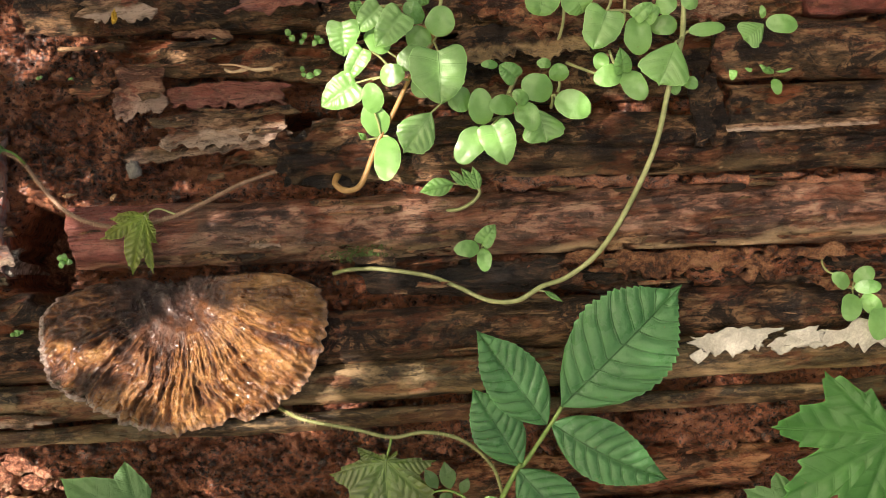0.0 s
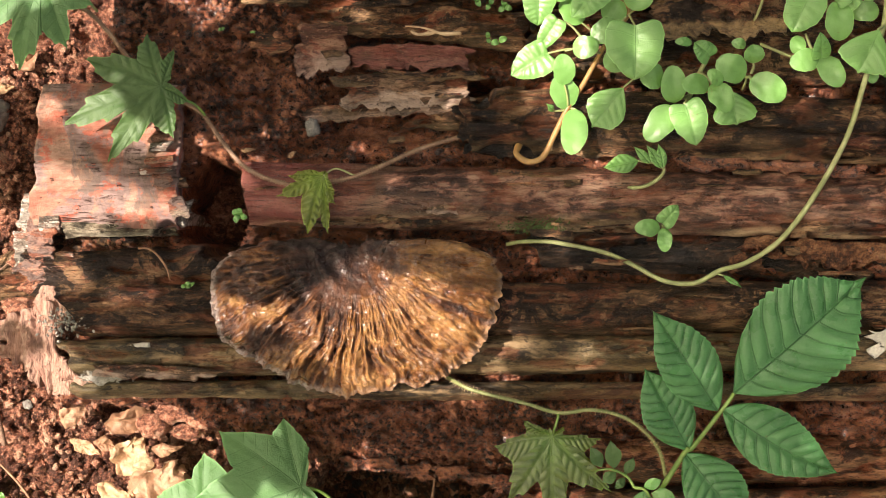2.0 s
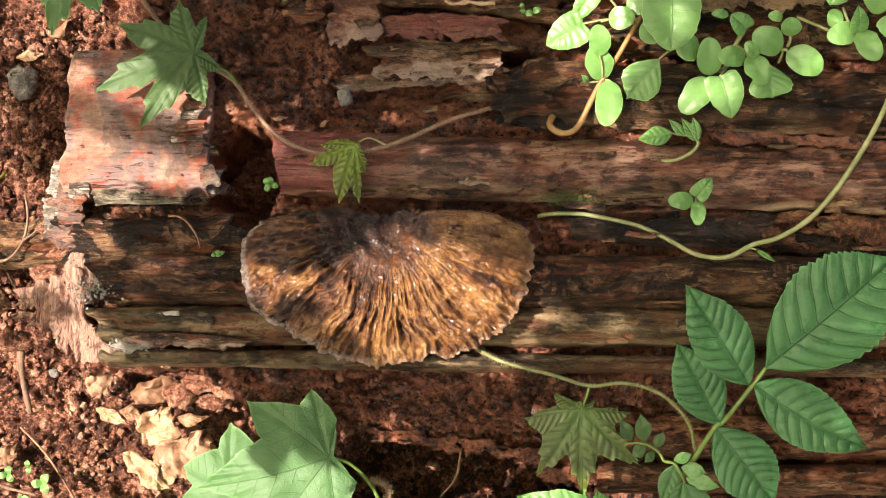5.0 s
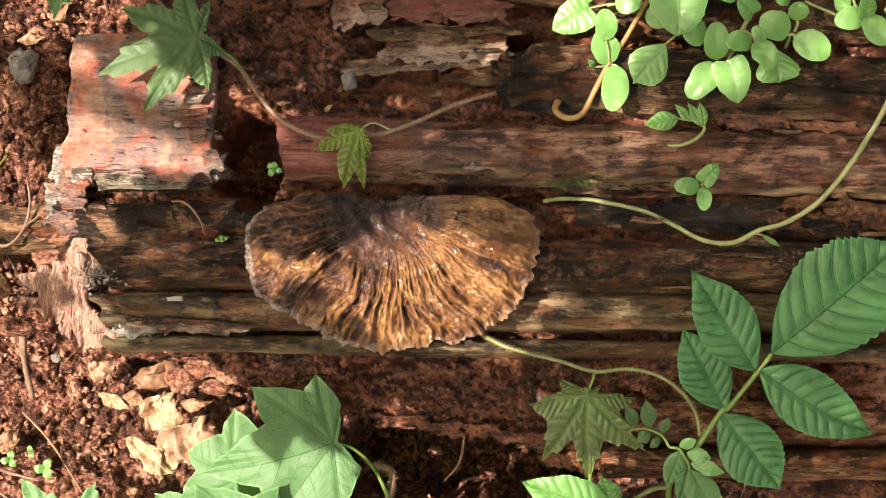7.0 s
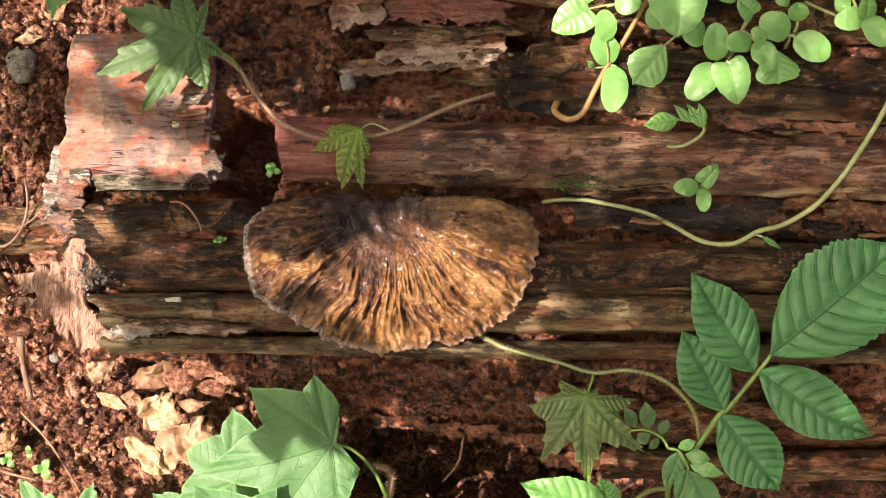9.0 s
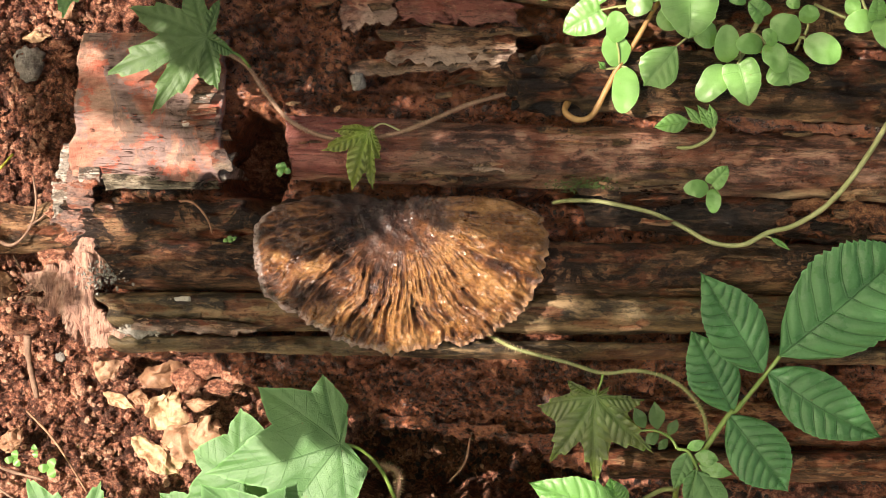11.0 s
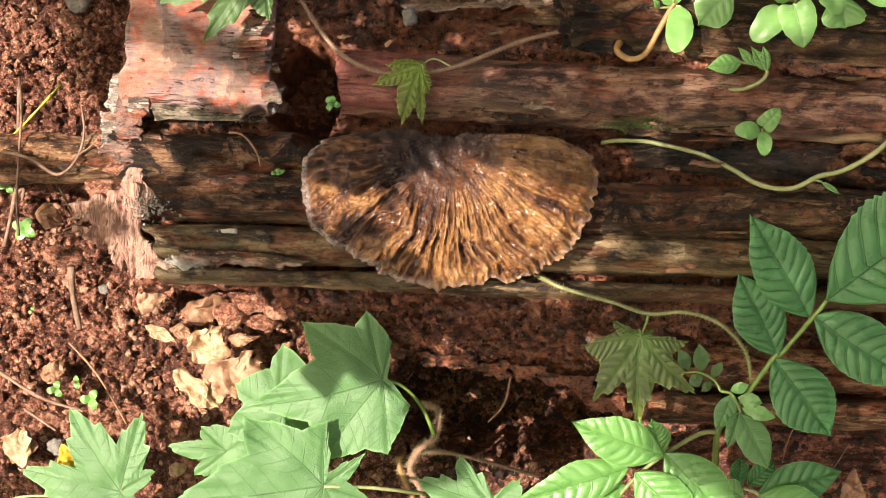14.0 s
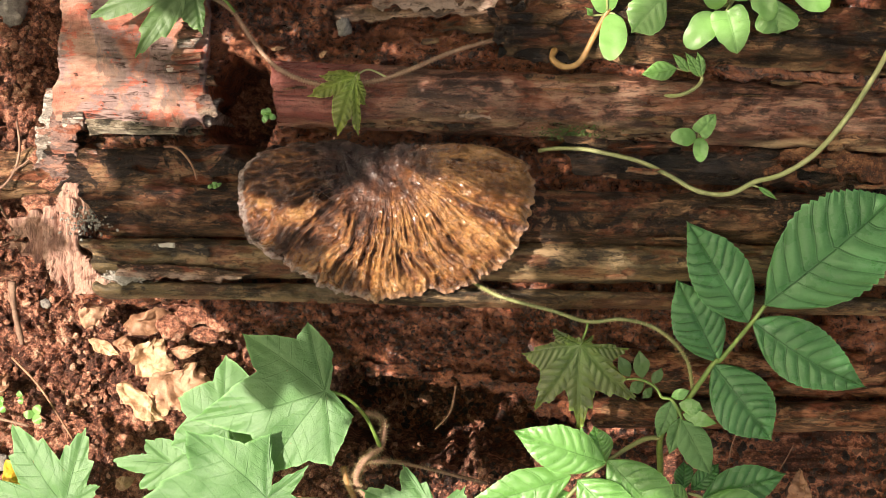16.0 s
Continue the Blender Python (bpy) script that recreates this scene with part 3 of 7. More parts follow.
def slab(name, mat, left, right, height, off=0.0, thick=10.0, belly=4.0, roll=0.22, rag=1.5, end=4.0, seed=1, pale=0.0, red=None, rot=0.3,
         lean=0.0, step=(1.6, 0.9), label="", crack=0.0, parent=None):
    """A layer of wood with its grain along the log: bottom edge from left to right, ragged ends, rolled lower edge."""
    (ul, vl), (ur, vr) = left, right
    n, m = max(8, int((ur - ul) / step[0])), max(6, int(height / step[1]))
    s, r = np.meshgrid(np.linspace(0, 1, n), np.linspace(0, 1, m), indexing='ij')
    jag = 0.2 * vnoise(r * height / 2.4, r * 0 + 3.3, seed + 5) + 2.2 * fbm(r * height / 14, r * 0, 4, seed + 6)
    endl, endr = end * jag, end * (2 * fbm(r * height / 12, r * 0 + 8, 4, seed + 7) + 0.2 * vnoise(r * height / 3, r * 0, seed + 8))
    u = (ul + endl) * (1 - s) + (ur + endr) * s + lean * r
    edge = rag * (1.3 * fbm(u / 26, u * 0, 4, seed + 1) + 0.8 * np.maximum(0, vnoise(u / 9, u * 0, seed + 2)))
    edget = rag * 1.6 * fbm(u / 18, u * 0 + 5, 4, seed + 3)
    vb = vl + (vr - vl) * (u - ul) / (ur - ul) + edge
    v = vb + (height + edget - edge) * r
    w = log_w(u, v) + off
    w = w + belly * np.sin(np.pi * np.clip(r, 0, 1)) ** 0.8 - belly * 0.8 * smooth(roll, 0, r) - 3.5 * smooth(0.86, 1, r)
    grain = fbm(u / 60, v / 1.5, 3, seed + 11) * 0.35 + fbm(u / 90, v / 6.5, 3, seed + 12) * 1.5 + 1.8 * fbm(u / 45, v / 20, 3, seed + 13) + 0.45 * fbm(u / 5, v / 3, 3, seed + 21)
    step_cut = -1.8 * smooth(0.02, 0.10, fbm(u / 55, v / 7, 3, seed + 14) - 0.22)
    worn = fbm(u / 24, v / 7, 5, seed + 15, 0.6)
    bite = smooth(0.22, 0.30, worn) * min(rot * 1.4, 1.2)
    w = w + grain + step_cut - 4.5 * bite + bite * 1.6 * fbm(u / 2.2, v / 2.2, 2, seed + 16)
    for hole in HOLES:
        w = w + pit(u, v, *hole)
    if crack:
        line = np.abs(v - vb - height * 0.45 - 3 * fbm(u / 25, u * 0, 3, seed + 20))
        w = w - crack * np.exp(-(line / 0.8) ** 2)
    pl = pale * smooth(0.34, 0.06, r) * smooth(-0.25, 0.2, fbm(u / 40, v / 4, 3, seed + 17))
    rd = np.zeros_like(u) if red is None else smooth(red[1], red[0], u)
    p = np.stack([u, v, w], -1)
    q = np.empty((n + 2, m + 2, 3))
    q[1:-1, 1:-1] = p
    q[0, 1:-1], q[-1, 1:-1], q[1:-1, 0], q[1:-1, -1] = p[0], p[-1], p[:, 0], p[:, -1]
    q[0, 0], q[0, -1], q[-1, 0], q[-1, -1] = p[0, 0], p[0, -1], p[-1, 0], p[-1, -1]
    ring = np.ones((n + 2, m + 2), bool)
    ring[1:-1, 1:-1] = False
    q[..., 2] -= thick * ring
    q[0, :, 0] += 1.5
    q[-1, :, 0] -= 1.5
    q[:, 0, 1] += 1.2
    q[:, -1, 1] -= 1.2

    def pad(a):
        return np.pad(a, 1, mode='edge')
    return part(name, (q.reshape(-1, 3), grid_faces(n + 2, m + 2), {"pale": pad(pl), "red": pad(rd), "rot": pad(bite)}), mat, parent or LOG, label)


def flake(name, mat, centre, size, off, curl=3.0, turn=0.0, seed=1, thick=1.6, red=0.0, tip=0.0, label="", rag=0.22, parent=None, pale=0.0, rough=0.0):
    """A thin torn plate of bark or wood, curled along its lower edge, with a ragged outline."""
    lu, lv = size
    n, m = max(10, int(lu / 1.1)), max(8, int(lv / 1.0))
    s, r = np.meshgrid(np.linspace(-1, 1, n), np.linspace(-1, 1, m), indexing='ij')
    x = s * lu / 2 + 0.16 * min(lu, 40) * np.abs(s) * s * (2 * rag * 4 * fbm(r * lv / 13 + s * 2, r * 0 + 2, 4, seed) + 0.12 * vnoise(r * lv / 2.2, r * 0, seed + 9))
    y = r * lv / 2 * (1 + 3.2 * rag * fbm(s * lu / 22 + 3 * np.sign(r), s * 0 + 7, 4, seed + 1, 0.55) * np.abs(r)) * (1 - 0.14 * np.abs(s) ** 5)
    y = y - min(rag, 0.16) * lv * smooth(0.2, -1, r) * (0.9 * vnoise(s * lu / 7.0, s * 0 + 5, seed + 21) + 0.45 * vnoise(s * lu / 2.6, s * 0 + 9, seed + 22))
    c, k = math.cos(radians(turn)), math.sin(radians(turn))
    u, v = centre[0] + c * x - k * y, centre[1] + k * x + c * y
    w = log_w(u, v) + off + curl * smooth(0.0, -1.0, r) ** 2 * (0.6 + 0.5 * fbm(s * 2, s * 0, 2, seed + 3)) + tip * s
    w = w + 0.7 * fbm(x / 30, y / 1.6, 3, seed + 4) + 1.3 * fbm(x / 12, y / 9, 3, seed + 5) + rough * (fbm(x / 4, y / 26, 4, seed + 6, 0.6) + 0.8 * fbm(x / 5, y / 5, 4, seed + 7, 0.6))
    top = np.stack([u, v, w], -1).reshape(-1, 3)
    bot = top - np.array([0, 0, thick])
    f = grid_faces(n, m)
    k2 = n * m
    edge = [i * m for i in range(n)] + [(n - 1) * m + j for j in range(1, m)] + [i * m + m - 1 for i in range(n - 2, -1, -1)] + [j for j in range(m - 2, 0, -1)]
    e = np.array(edge)
    rim = np.stack([e, np.roll(e, -1), np.roll(e, -1) + k2, e + k2], -1)
    faces = np.concatenate([f, f[:, ::-1] + k2, rim])
    rd = np.full(2 * k2, red)
    pl = np.tile((pale * smooth(0.0, -0.3, r + 0.25 * fbm(s * lu / 9, r * 2, 3, seed + 23))).ravel(), 2)
    return part(name, (np.concatenate([top, bot]), faces, {"red": rd, "pale": pl, "rot": np.zeros(2 * k2)}), mat, parent or LOG, label)


LOG = thing("rotten_log", (0, 0, 0), "fallen decaying log in red-brown layers, lying on soil", "log")
log_core()
# middle tier, smooth, with a paler straight lower edge
slab("wood_layer", WOOD_MID, (-95.9, 30.9), (416.0, 12.7), 36, 3, 16, 7, 0.24, 1.0, 4, 3, 1.0, (-60, -20), 0.25, label="smooth reddish-brown layer with a pale edge")
slab("wood_layer", WOOD_BLACK, (69.0, 5.9), (413.1, -18.9), 24, -5.5, 14, 3, 0.3, 2.0, 6, 221, 0.0, None, 0.5, label="black wet wood in the groove")
# upper tier above the soil groove
slab("wood_layer", WOOD_DARK, (35.9, 69.3), (419.5, 52.2), 36, 11, 20, 7, 0.3, 1.6, 5, 11, 0.35, None, 0.3, crack=3)
slab("wood_layer", WOOD_DARK, (276.8, 78.4), (421.1, 70.5), 30, 13, 14, 5, 0.25, 1.2, 4, 23, 0.9, None, 0.6, label="dark reddish layer with a pale splintered edge")
slab("wood_layer", WOOD_DARK, (275.5, 111.9), (423.7, 98.8), 34, 17, 18, 6, 0.3, 1.6, 5, 33, 0.2, None, 0.3)
slab("wood_layer", WOOD_RED, (326.2, 144.9), (427.0, 136.4), 40, 23, 16, 4, 0.2, 2.4, 5, 43, 0.0, (500, 600), 0.1, label="flat red layer of wood")
slab("wood_layer", WOOD_DARK, (63.4, 111.4), (278.8, 103.5), 40, 8, 16, 5, 0.3, 2.5, 6, 51, 0.2, None, 0.6)
slab("wood_layer", WOOD, (53.5, 155.4), (327.3, 138.2), 46, 14, 18, 6, 0.3, 2.5, 8, 61, 0.2, None, 0.4)
slab("wood_layer", WOOD_DARK, (-118.1, 170.5), (58.8, 161.0), 44, 12, 20, 9, 0.4, 1.4, 5, 71, 0.25, None, 0.2, label="grey-brown rounded layer")
slab("wood_layer", WOOD, (-70.7, 147.3), (67.7, 125.8), 24, -1, 10, 3, 0.3, 3.0, 7, 81, 0.2, None, 0.8)
slab("wood_layer", WOOD, (-1.3, 81.7), (67.8, 80.2), 26, 1, 10, 4, 0.3, 2.4, 7, 91, 0.2, None, 0.7)
# lower tiers, dark and stained
slab("wood_layer", WOOD_DARK, (-220.0, -11.2), (-47.3, -9.3), 30, -3, 14, 5, 0.3, 2.0, 7, 101, 0.1, None, 0.6)
slab("wood_layer", WOOD_DARK, (-201.3, -31.9), (411.6, -35.7), 30, 2, 14, 6, 0.3, 1.2, 6, 111, 0.15, None, 0.25, label="black-stained damp layer")
slab("wood_layer", WOOD_OLIVE, (-205.8, -56.5), (409.9, -55.1), 23, 3, 12, 5, 0.3, 1.1, 5, 131, 0.9, None, 0.3)
slab("wood_slat", WOOD_OLIVE, (-198.4, -68.5), (408.2, -73.8), 11, 8, 12, 2, 0.3, 0.9, 6, 141, 0.3, None, 0.15, label="thin olive-brown slat")
slab("wood_layer", WOOD_RED, (112.6, -125.4), (288.1, -125.3), 26, 8, 16, 4, 0.25, 2.0, 9, 151, 0.2, None, 0.9)
slab("wood_layer", WOOD, (87.5, -147.5), (288.6, -146.4), 20, 22, 22, 4, 0.25, 1.6, 7, 161, 0.2, None, 0.4)
slab("wood_slat", WOOD_RED, (69.3, -102.7), (405.1, -109.2), 9, 1, 12, 2, 0.3, 2.2, 10, 171, 0.3, None, 1.0)
# block left standing at the broken end
slab("wood_block", BLOCK, (-217.3, 30.9), (-133.9, 28.4), 84, 4, 34, 2, 0.05, 1.0, 1.8, 181, 0.0, None, 0.12, lean=5, label="cracked pinkish block of dry wood", crack=3)
slab("wood_layer", WOOD_DARK, (-213.6, 13.9), (-144.6, 14.0), 17, -17, 14, 3, 0.3, 3, 8, 191, 0.1, None, 0.8)
# peeling plates
flake("bark_flake", FLAKE, (-50.0, 130.0), (29, 30), 7, 5, -3, 301, red=0.35, pale=1.0, rag=0.10, label="curled flake of bark with a pale torn edge")
flake("bark_flake", FLAKE, (-18.5, 126.0), (26, 13), 5, 3, 4, 302, red=0.9, pale=0.35, rag=0.2, label="torn purplish flake of bark")
flake("bark_flake", FLAKE, (12.0, 124.7), (42, 15), 7, 4, -3, 303, red=0.85, pale=0.4, rag=0.16, label="purplish flake of bark")
flake("bark_flake", FLAKE, (-1.9, 106.1), (72, 22), 5, 4, 1, 304, pale=0.9, rag=0.1)
flake("bark_flake", FLAKE, (-17.4, 95.1), (88, 9), 4, 2, 3, 305, pale=0.4, tip=2, rag=0.12)
flake("bark_flake", WOOD_DARK, (166.0, 139.0), (70, 19), 24, 5, 2, 306, pale=0.9, rag=0.16, rough=2.0, label="dark splintered plate of wood with pale torn edges")
flake("bark_flake", WOOD_RED, (168.0, 160.0), (60, 20), 25, 4, -14, 307, rough=2.5, label="brown fibrous plate of wood")
flake("bark_flake", FLAKE, (-59.2, 179.0), (36, 20), 23, 3, 8, 308, pale=1.0)
flake("bark_flake", WOOD_PINK, (37.1, 176.1), (60, 12), 24, 2, 2, 309, red=0.6)
flake("bark_flake", FLAKE, (267.7, 158.6), (50, 22), 20, 4, -6, 310)
flake("bark_flake", WOOD_DARK, (270.9, 95.8), (12, 40), 16, 2, 4, 311)
flake("bark_flake", FLAKE, (-12.1, 162.0), (26, 7), 6, 2, -4, 312, red=0.2)
flake("bark_flake", WOOD_RED, (-79.4, 135.6), (20, 10), 2, 2, -4, 313)
flake("bark_flake", WOOD_PINK, (-210.4, 27.1), (11, 15), 4, 2, 80, 314)
flake("bark_flake", WOOD_PINK, (-215.2, 6.7), (24, 12), -2, 4, -20, 315)

slab("wood_chip", WOOD_GREY, (-213.4, 27.4), (-201.0, 27.1), 17, 3, 18, 2, 0.1, 0.8, 1.5, 316, 0.6, None, 0.1, label="pale grey splintered chip", step=(0.9, 0.9))
slab("wood_chip", WOOD_PINK, (-218.2, 18.4), (-214.5, 17.9), 11, -5, 10, 1, 0.1, 0.6, 1.0, 331, 0.0, None, 0.0, step=(0.8, 0.8))
flake("grey_splinter", WOOD_GREY, (-224.9, 20.6), (13, 28), -7, 3, 8, 332, 4.0, rag=0.25, pale=0.5, label="grey curled splinter of wood")
flake("grey_splinter", WOOD_GREY, (-213.1, 7.7), (30, 9), -6, 3, -4, 333, 4.0, rag=0.3, pale=0.4)
flake("grey_splinter", WOOD_GREY, (-198.9, 10.2), (12, 8), -4, 3, 18, 334, 3.0, rag=0.35, pale=0.6)
flake("grey_splinter", WOOD_GREY, (-221.8, 43.6), (6, 22), -3, 1, -14, 335, 4.0, rag=0.2, pale=0.4)
for kk, (px, py, lu, hv, off) in enumerate((
        ((-148.4, 72.4), (-133.9, 73.3), 5, 5, 5), ((-152.3, 65.6), (-133.8, 67.2), 4, 4, 3), ((-146.3, 77.9), (-134.6, 79.4), 5, 3, 4),
        ((-154.0, 59.4), (-132.8, 60.5), 5, 2, 2), ((-148.4, 52.2), (-128.0, 52.1), 6, 0, 0), ((-143.9, 83.2), (-135.3, 84.3), 5, 5, 5))):
    slab("wood_plate", (WOOD_GREY, FLAKE, WOOD_PINK)[kk % 3], px, py, lu, hv + off + 3, 10, 1, 0.2, 0.8, 2.5, 340 + kk, 0.3, None, 0.1, step=(0.9, 0.7))
slab("wood_plate", BLOCK_EDGE, (-199.0, 24.5), (-133.3, 25.5), 10, 1.5, 16, 1.5, 0.25, 0.9, 3, 351, 0.4, None, 0.2, label="olive-grey weathered lower edge", step=(1.0, 0.7))
slab("wood_plate", WOOD_GREY, (-137.8, 28.8), (-126.0, 31.6), 14, -1, 12, 1, 0.2, 0.8, 3, 352, 0.4, None, 0.2, lean=3, step=(1.0, 0.8))
# orange crumbly wood under the smooth layer
for kk, (px, size, turn) in enumerate((((224.9, 11.5), (44, 12), -3), ((265.6, 9.6), (32, 13), 4), ((293.2, 6.0), (22, 14), -4), ((192.2, 18.1), (22, 7), 2), ((323.2, 11.1), (34, 6), 1), ((182.0, 4.2), (18, 8), 3), ((338.1, -7.0), (30, 9), 0))):
    flake("rot_crust", ROT_ORANGE, px, size, 0.5 + 0.6 * (kk % 3), 2, turn, 360 + kk, 6.0, rag=0.4, label="orange crumbling layer of rotten wood" if kk == 0 else "")
flake("bark_flake", WOOD_PINK, (-131.4, 40.9), (9, 13), 6, 3, 20, 317, pale=0.6)
flake("bark_flake", WOOD_PINK, (-141.3, 56.7), (12, 8), 9, 2, -5, 318)
flake("bark_flake", WOOD_PINK, (-213.2, 20.8), (14, 30), -2, 3, 12, 319, label="splintered pale end grain")
flake("bark_flake", WOOD_PINK, (-198.5, 6.0), (34, 9), 0, 3, 6, 320)
flake("bark_flake", WOOD_PINK, (-199.0, -2.5), (36, 11), 0, 3, 4, 337, 4.0, rag=0.35, label="crumbling pink crust of wood")
# broken end: upright fibres, a crumbling lip and a low layer that runs out of sight
flake("fibre_plate", FIBRE, (-215.5, -38.0), (21, 50), 3, 2, 4, 801, 8.0, rag=0.13, rough=4.5, label="pale pinkish fibrous broken end of the log")
flake("fibre_plate", FIBRE, (-226.0, -33.0), (20, 26), 0, 3, -10, 802, 8.0, rag=0.2, rough=4.5)
flake("fibre_plate", FIBRE, (-237.0, -27.0), (26, 10), -8, 2, 8, 803, 6.0, rag=0.25, rough=4.5)
flake("fibre_plate", FIBRE, (-239.0, -40.0), (22, 8), -12, 2, -6, 804, 6.0, rag=0.25, rough=4.5)
flake("fibre_plate", FIBRE, (-206.0, -55.0), (16, 20), 4, 2, 24, 805, 7.0, rag=0.2, rough=4.5)
flake("fibre_plate", FIBRE, (-193.0, -61.5), (30, 8), 8, 1, 4, 806, 6.0, rag=0.3, rough=4.5)
flake("fibre_plate", FIBRE, (-207.0, -12.0), (18, 22), 1, 3, -6, 807, 8.0, rag=0.3, rough=4.5, label="crumbling pink lip of the broken end")
slab("wood_layer", WOOD, (-330.0, -16.0), (-224.0, -12.0), 30, -26, 26, 5, 0.3, 2.0, 5, 808, 0.2, None, 0.4, label="low brown layer of wood beside the soil")
flake("bark_flake", FLAKE, (18.1, 37.8), (17, 5), 10, 0.6, -2, 323, pale=1.0, label="pale scraped patch of wood")
flake("bark_flake", FLAKE, (-149.1, -52.2), (74, 7), 11, 0.8, -3, 324, pale=0.9, label="tan streak of bare wood")
flake("bark_flake", WOOD_DARK, (40.2, 86.4), (30, 16), 13, 2, -4, 325)
flake("bark_flake", WOOD_DARK, (264.9, 94.6), (36, 11), 19, 2, 86, 326, 4.0)
for kk, (px, size) in enumerate((((53.5, 70.8), (30, 8)), ((37.6, 72.8), (16, 5)), ((39.4, 91.0), (12, 14)))):
    flake("charred_flake", WOOD_BLACK, px, size, 5 + 2.5 * (kk == 2), 1, 0, 390 + kk, 4.0, rag=0.35)
flake("straw_strip", FLAKE, (318.0, 80.6), (84, 5), 21, 0.5, -1.5, 327, pale=1.0, rag=0.07, label="pale straw-coloured strip of wood")
for kk, (px, size) in enumerate((((136.5, 68.4), (34, 8)), ((167.0, 64.3), (46, 10)), ((199.3, 60.1), (38, 8)), ((231.8, 57.3), (40, 6)), ((284.0, 53.6), (46, 4.5)), ((333.1, 50.3), (50, 4)))):
    flake("rot_crust", ROT, px, size, 3.5, 1.5, -1, 370 + kk, 6.0, rag=0.45)
# torn lower edge of the core above the cavity
for kk, (lu, lv, size) in enumerate(((-32, -114, (34, 9)), (-4, -118, (30, 10)), (22, -119, (28, 12)), (48, -124, (32, 11)), (72, -138, (26, 12)))):
    flake("rot_crust", ROT, (lu, lv), size, -6, 3, -4 + 3 * (kk % 3), 820 + kk, 9.0, rag=0.3, rough=3.0, label="torn red overhang of rotten wood" if kk == 0 else "")
# small splinters and scales lifted from the layers
rng_s = np.random.default_rng(911)
for kk in range(120):
    su, sv = rng_s.uniform(-90, 400), rng_s.choice([rng_s.uniform(-55, 58), rng_s.uniform(74, 190), rng_s.uniform(20, 56)])
    size, off, lift = (rng_s.uniform(7, 34), rng_s.uniform(1.4, 4.5)), rng_s.uniform(6.0, 9.0) + (5 if sv > 74 else 0), rng_s.uniform(0.5, 2.0)
    turn, pl = rng_s.uniform(-7, 4), float(rng_s.uniform(0, 0.6))
    if (-118 < su < 75 and -75 < sv < 30) or (-72 < su < -30 and 70 < sv < 100):
        continue
    flake("splinter", (WOOD, WOOD_DARK, WOOD_RED, WOOD, WOOD_DARK)[kk % 5], (su, sv), size, off, lift, turn, 700 + kk, 3.0, rag=0.3, pale=pl)


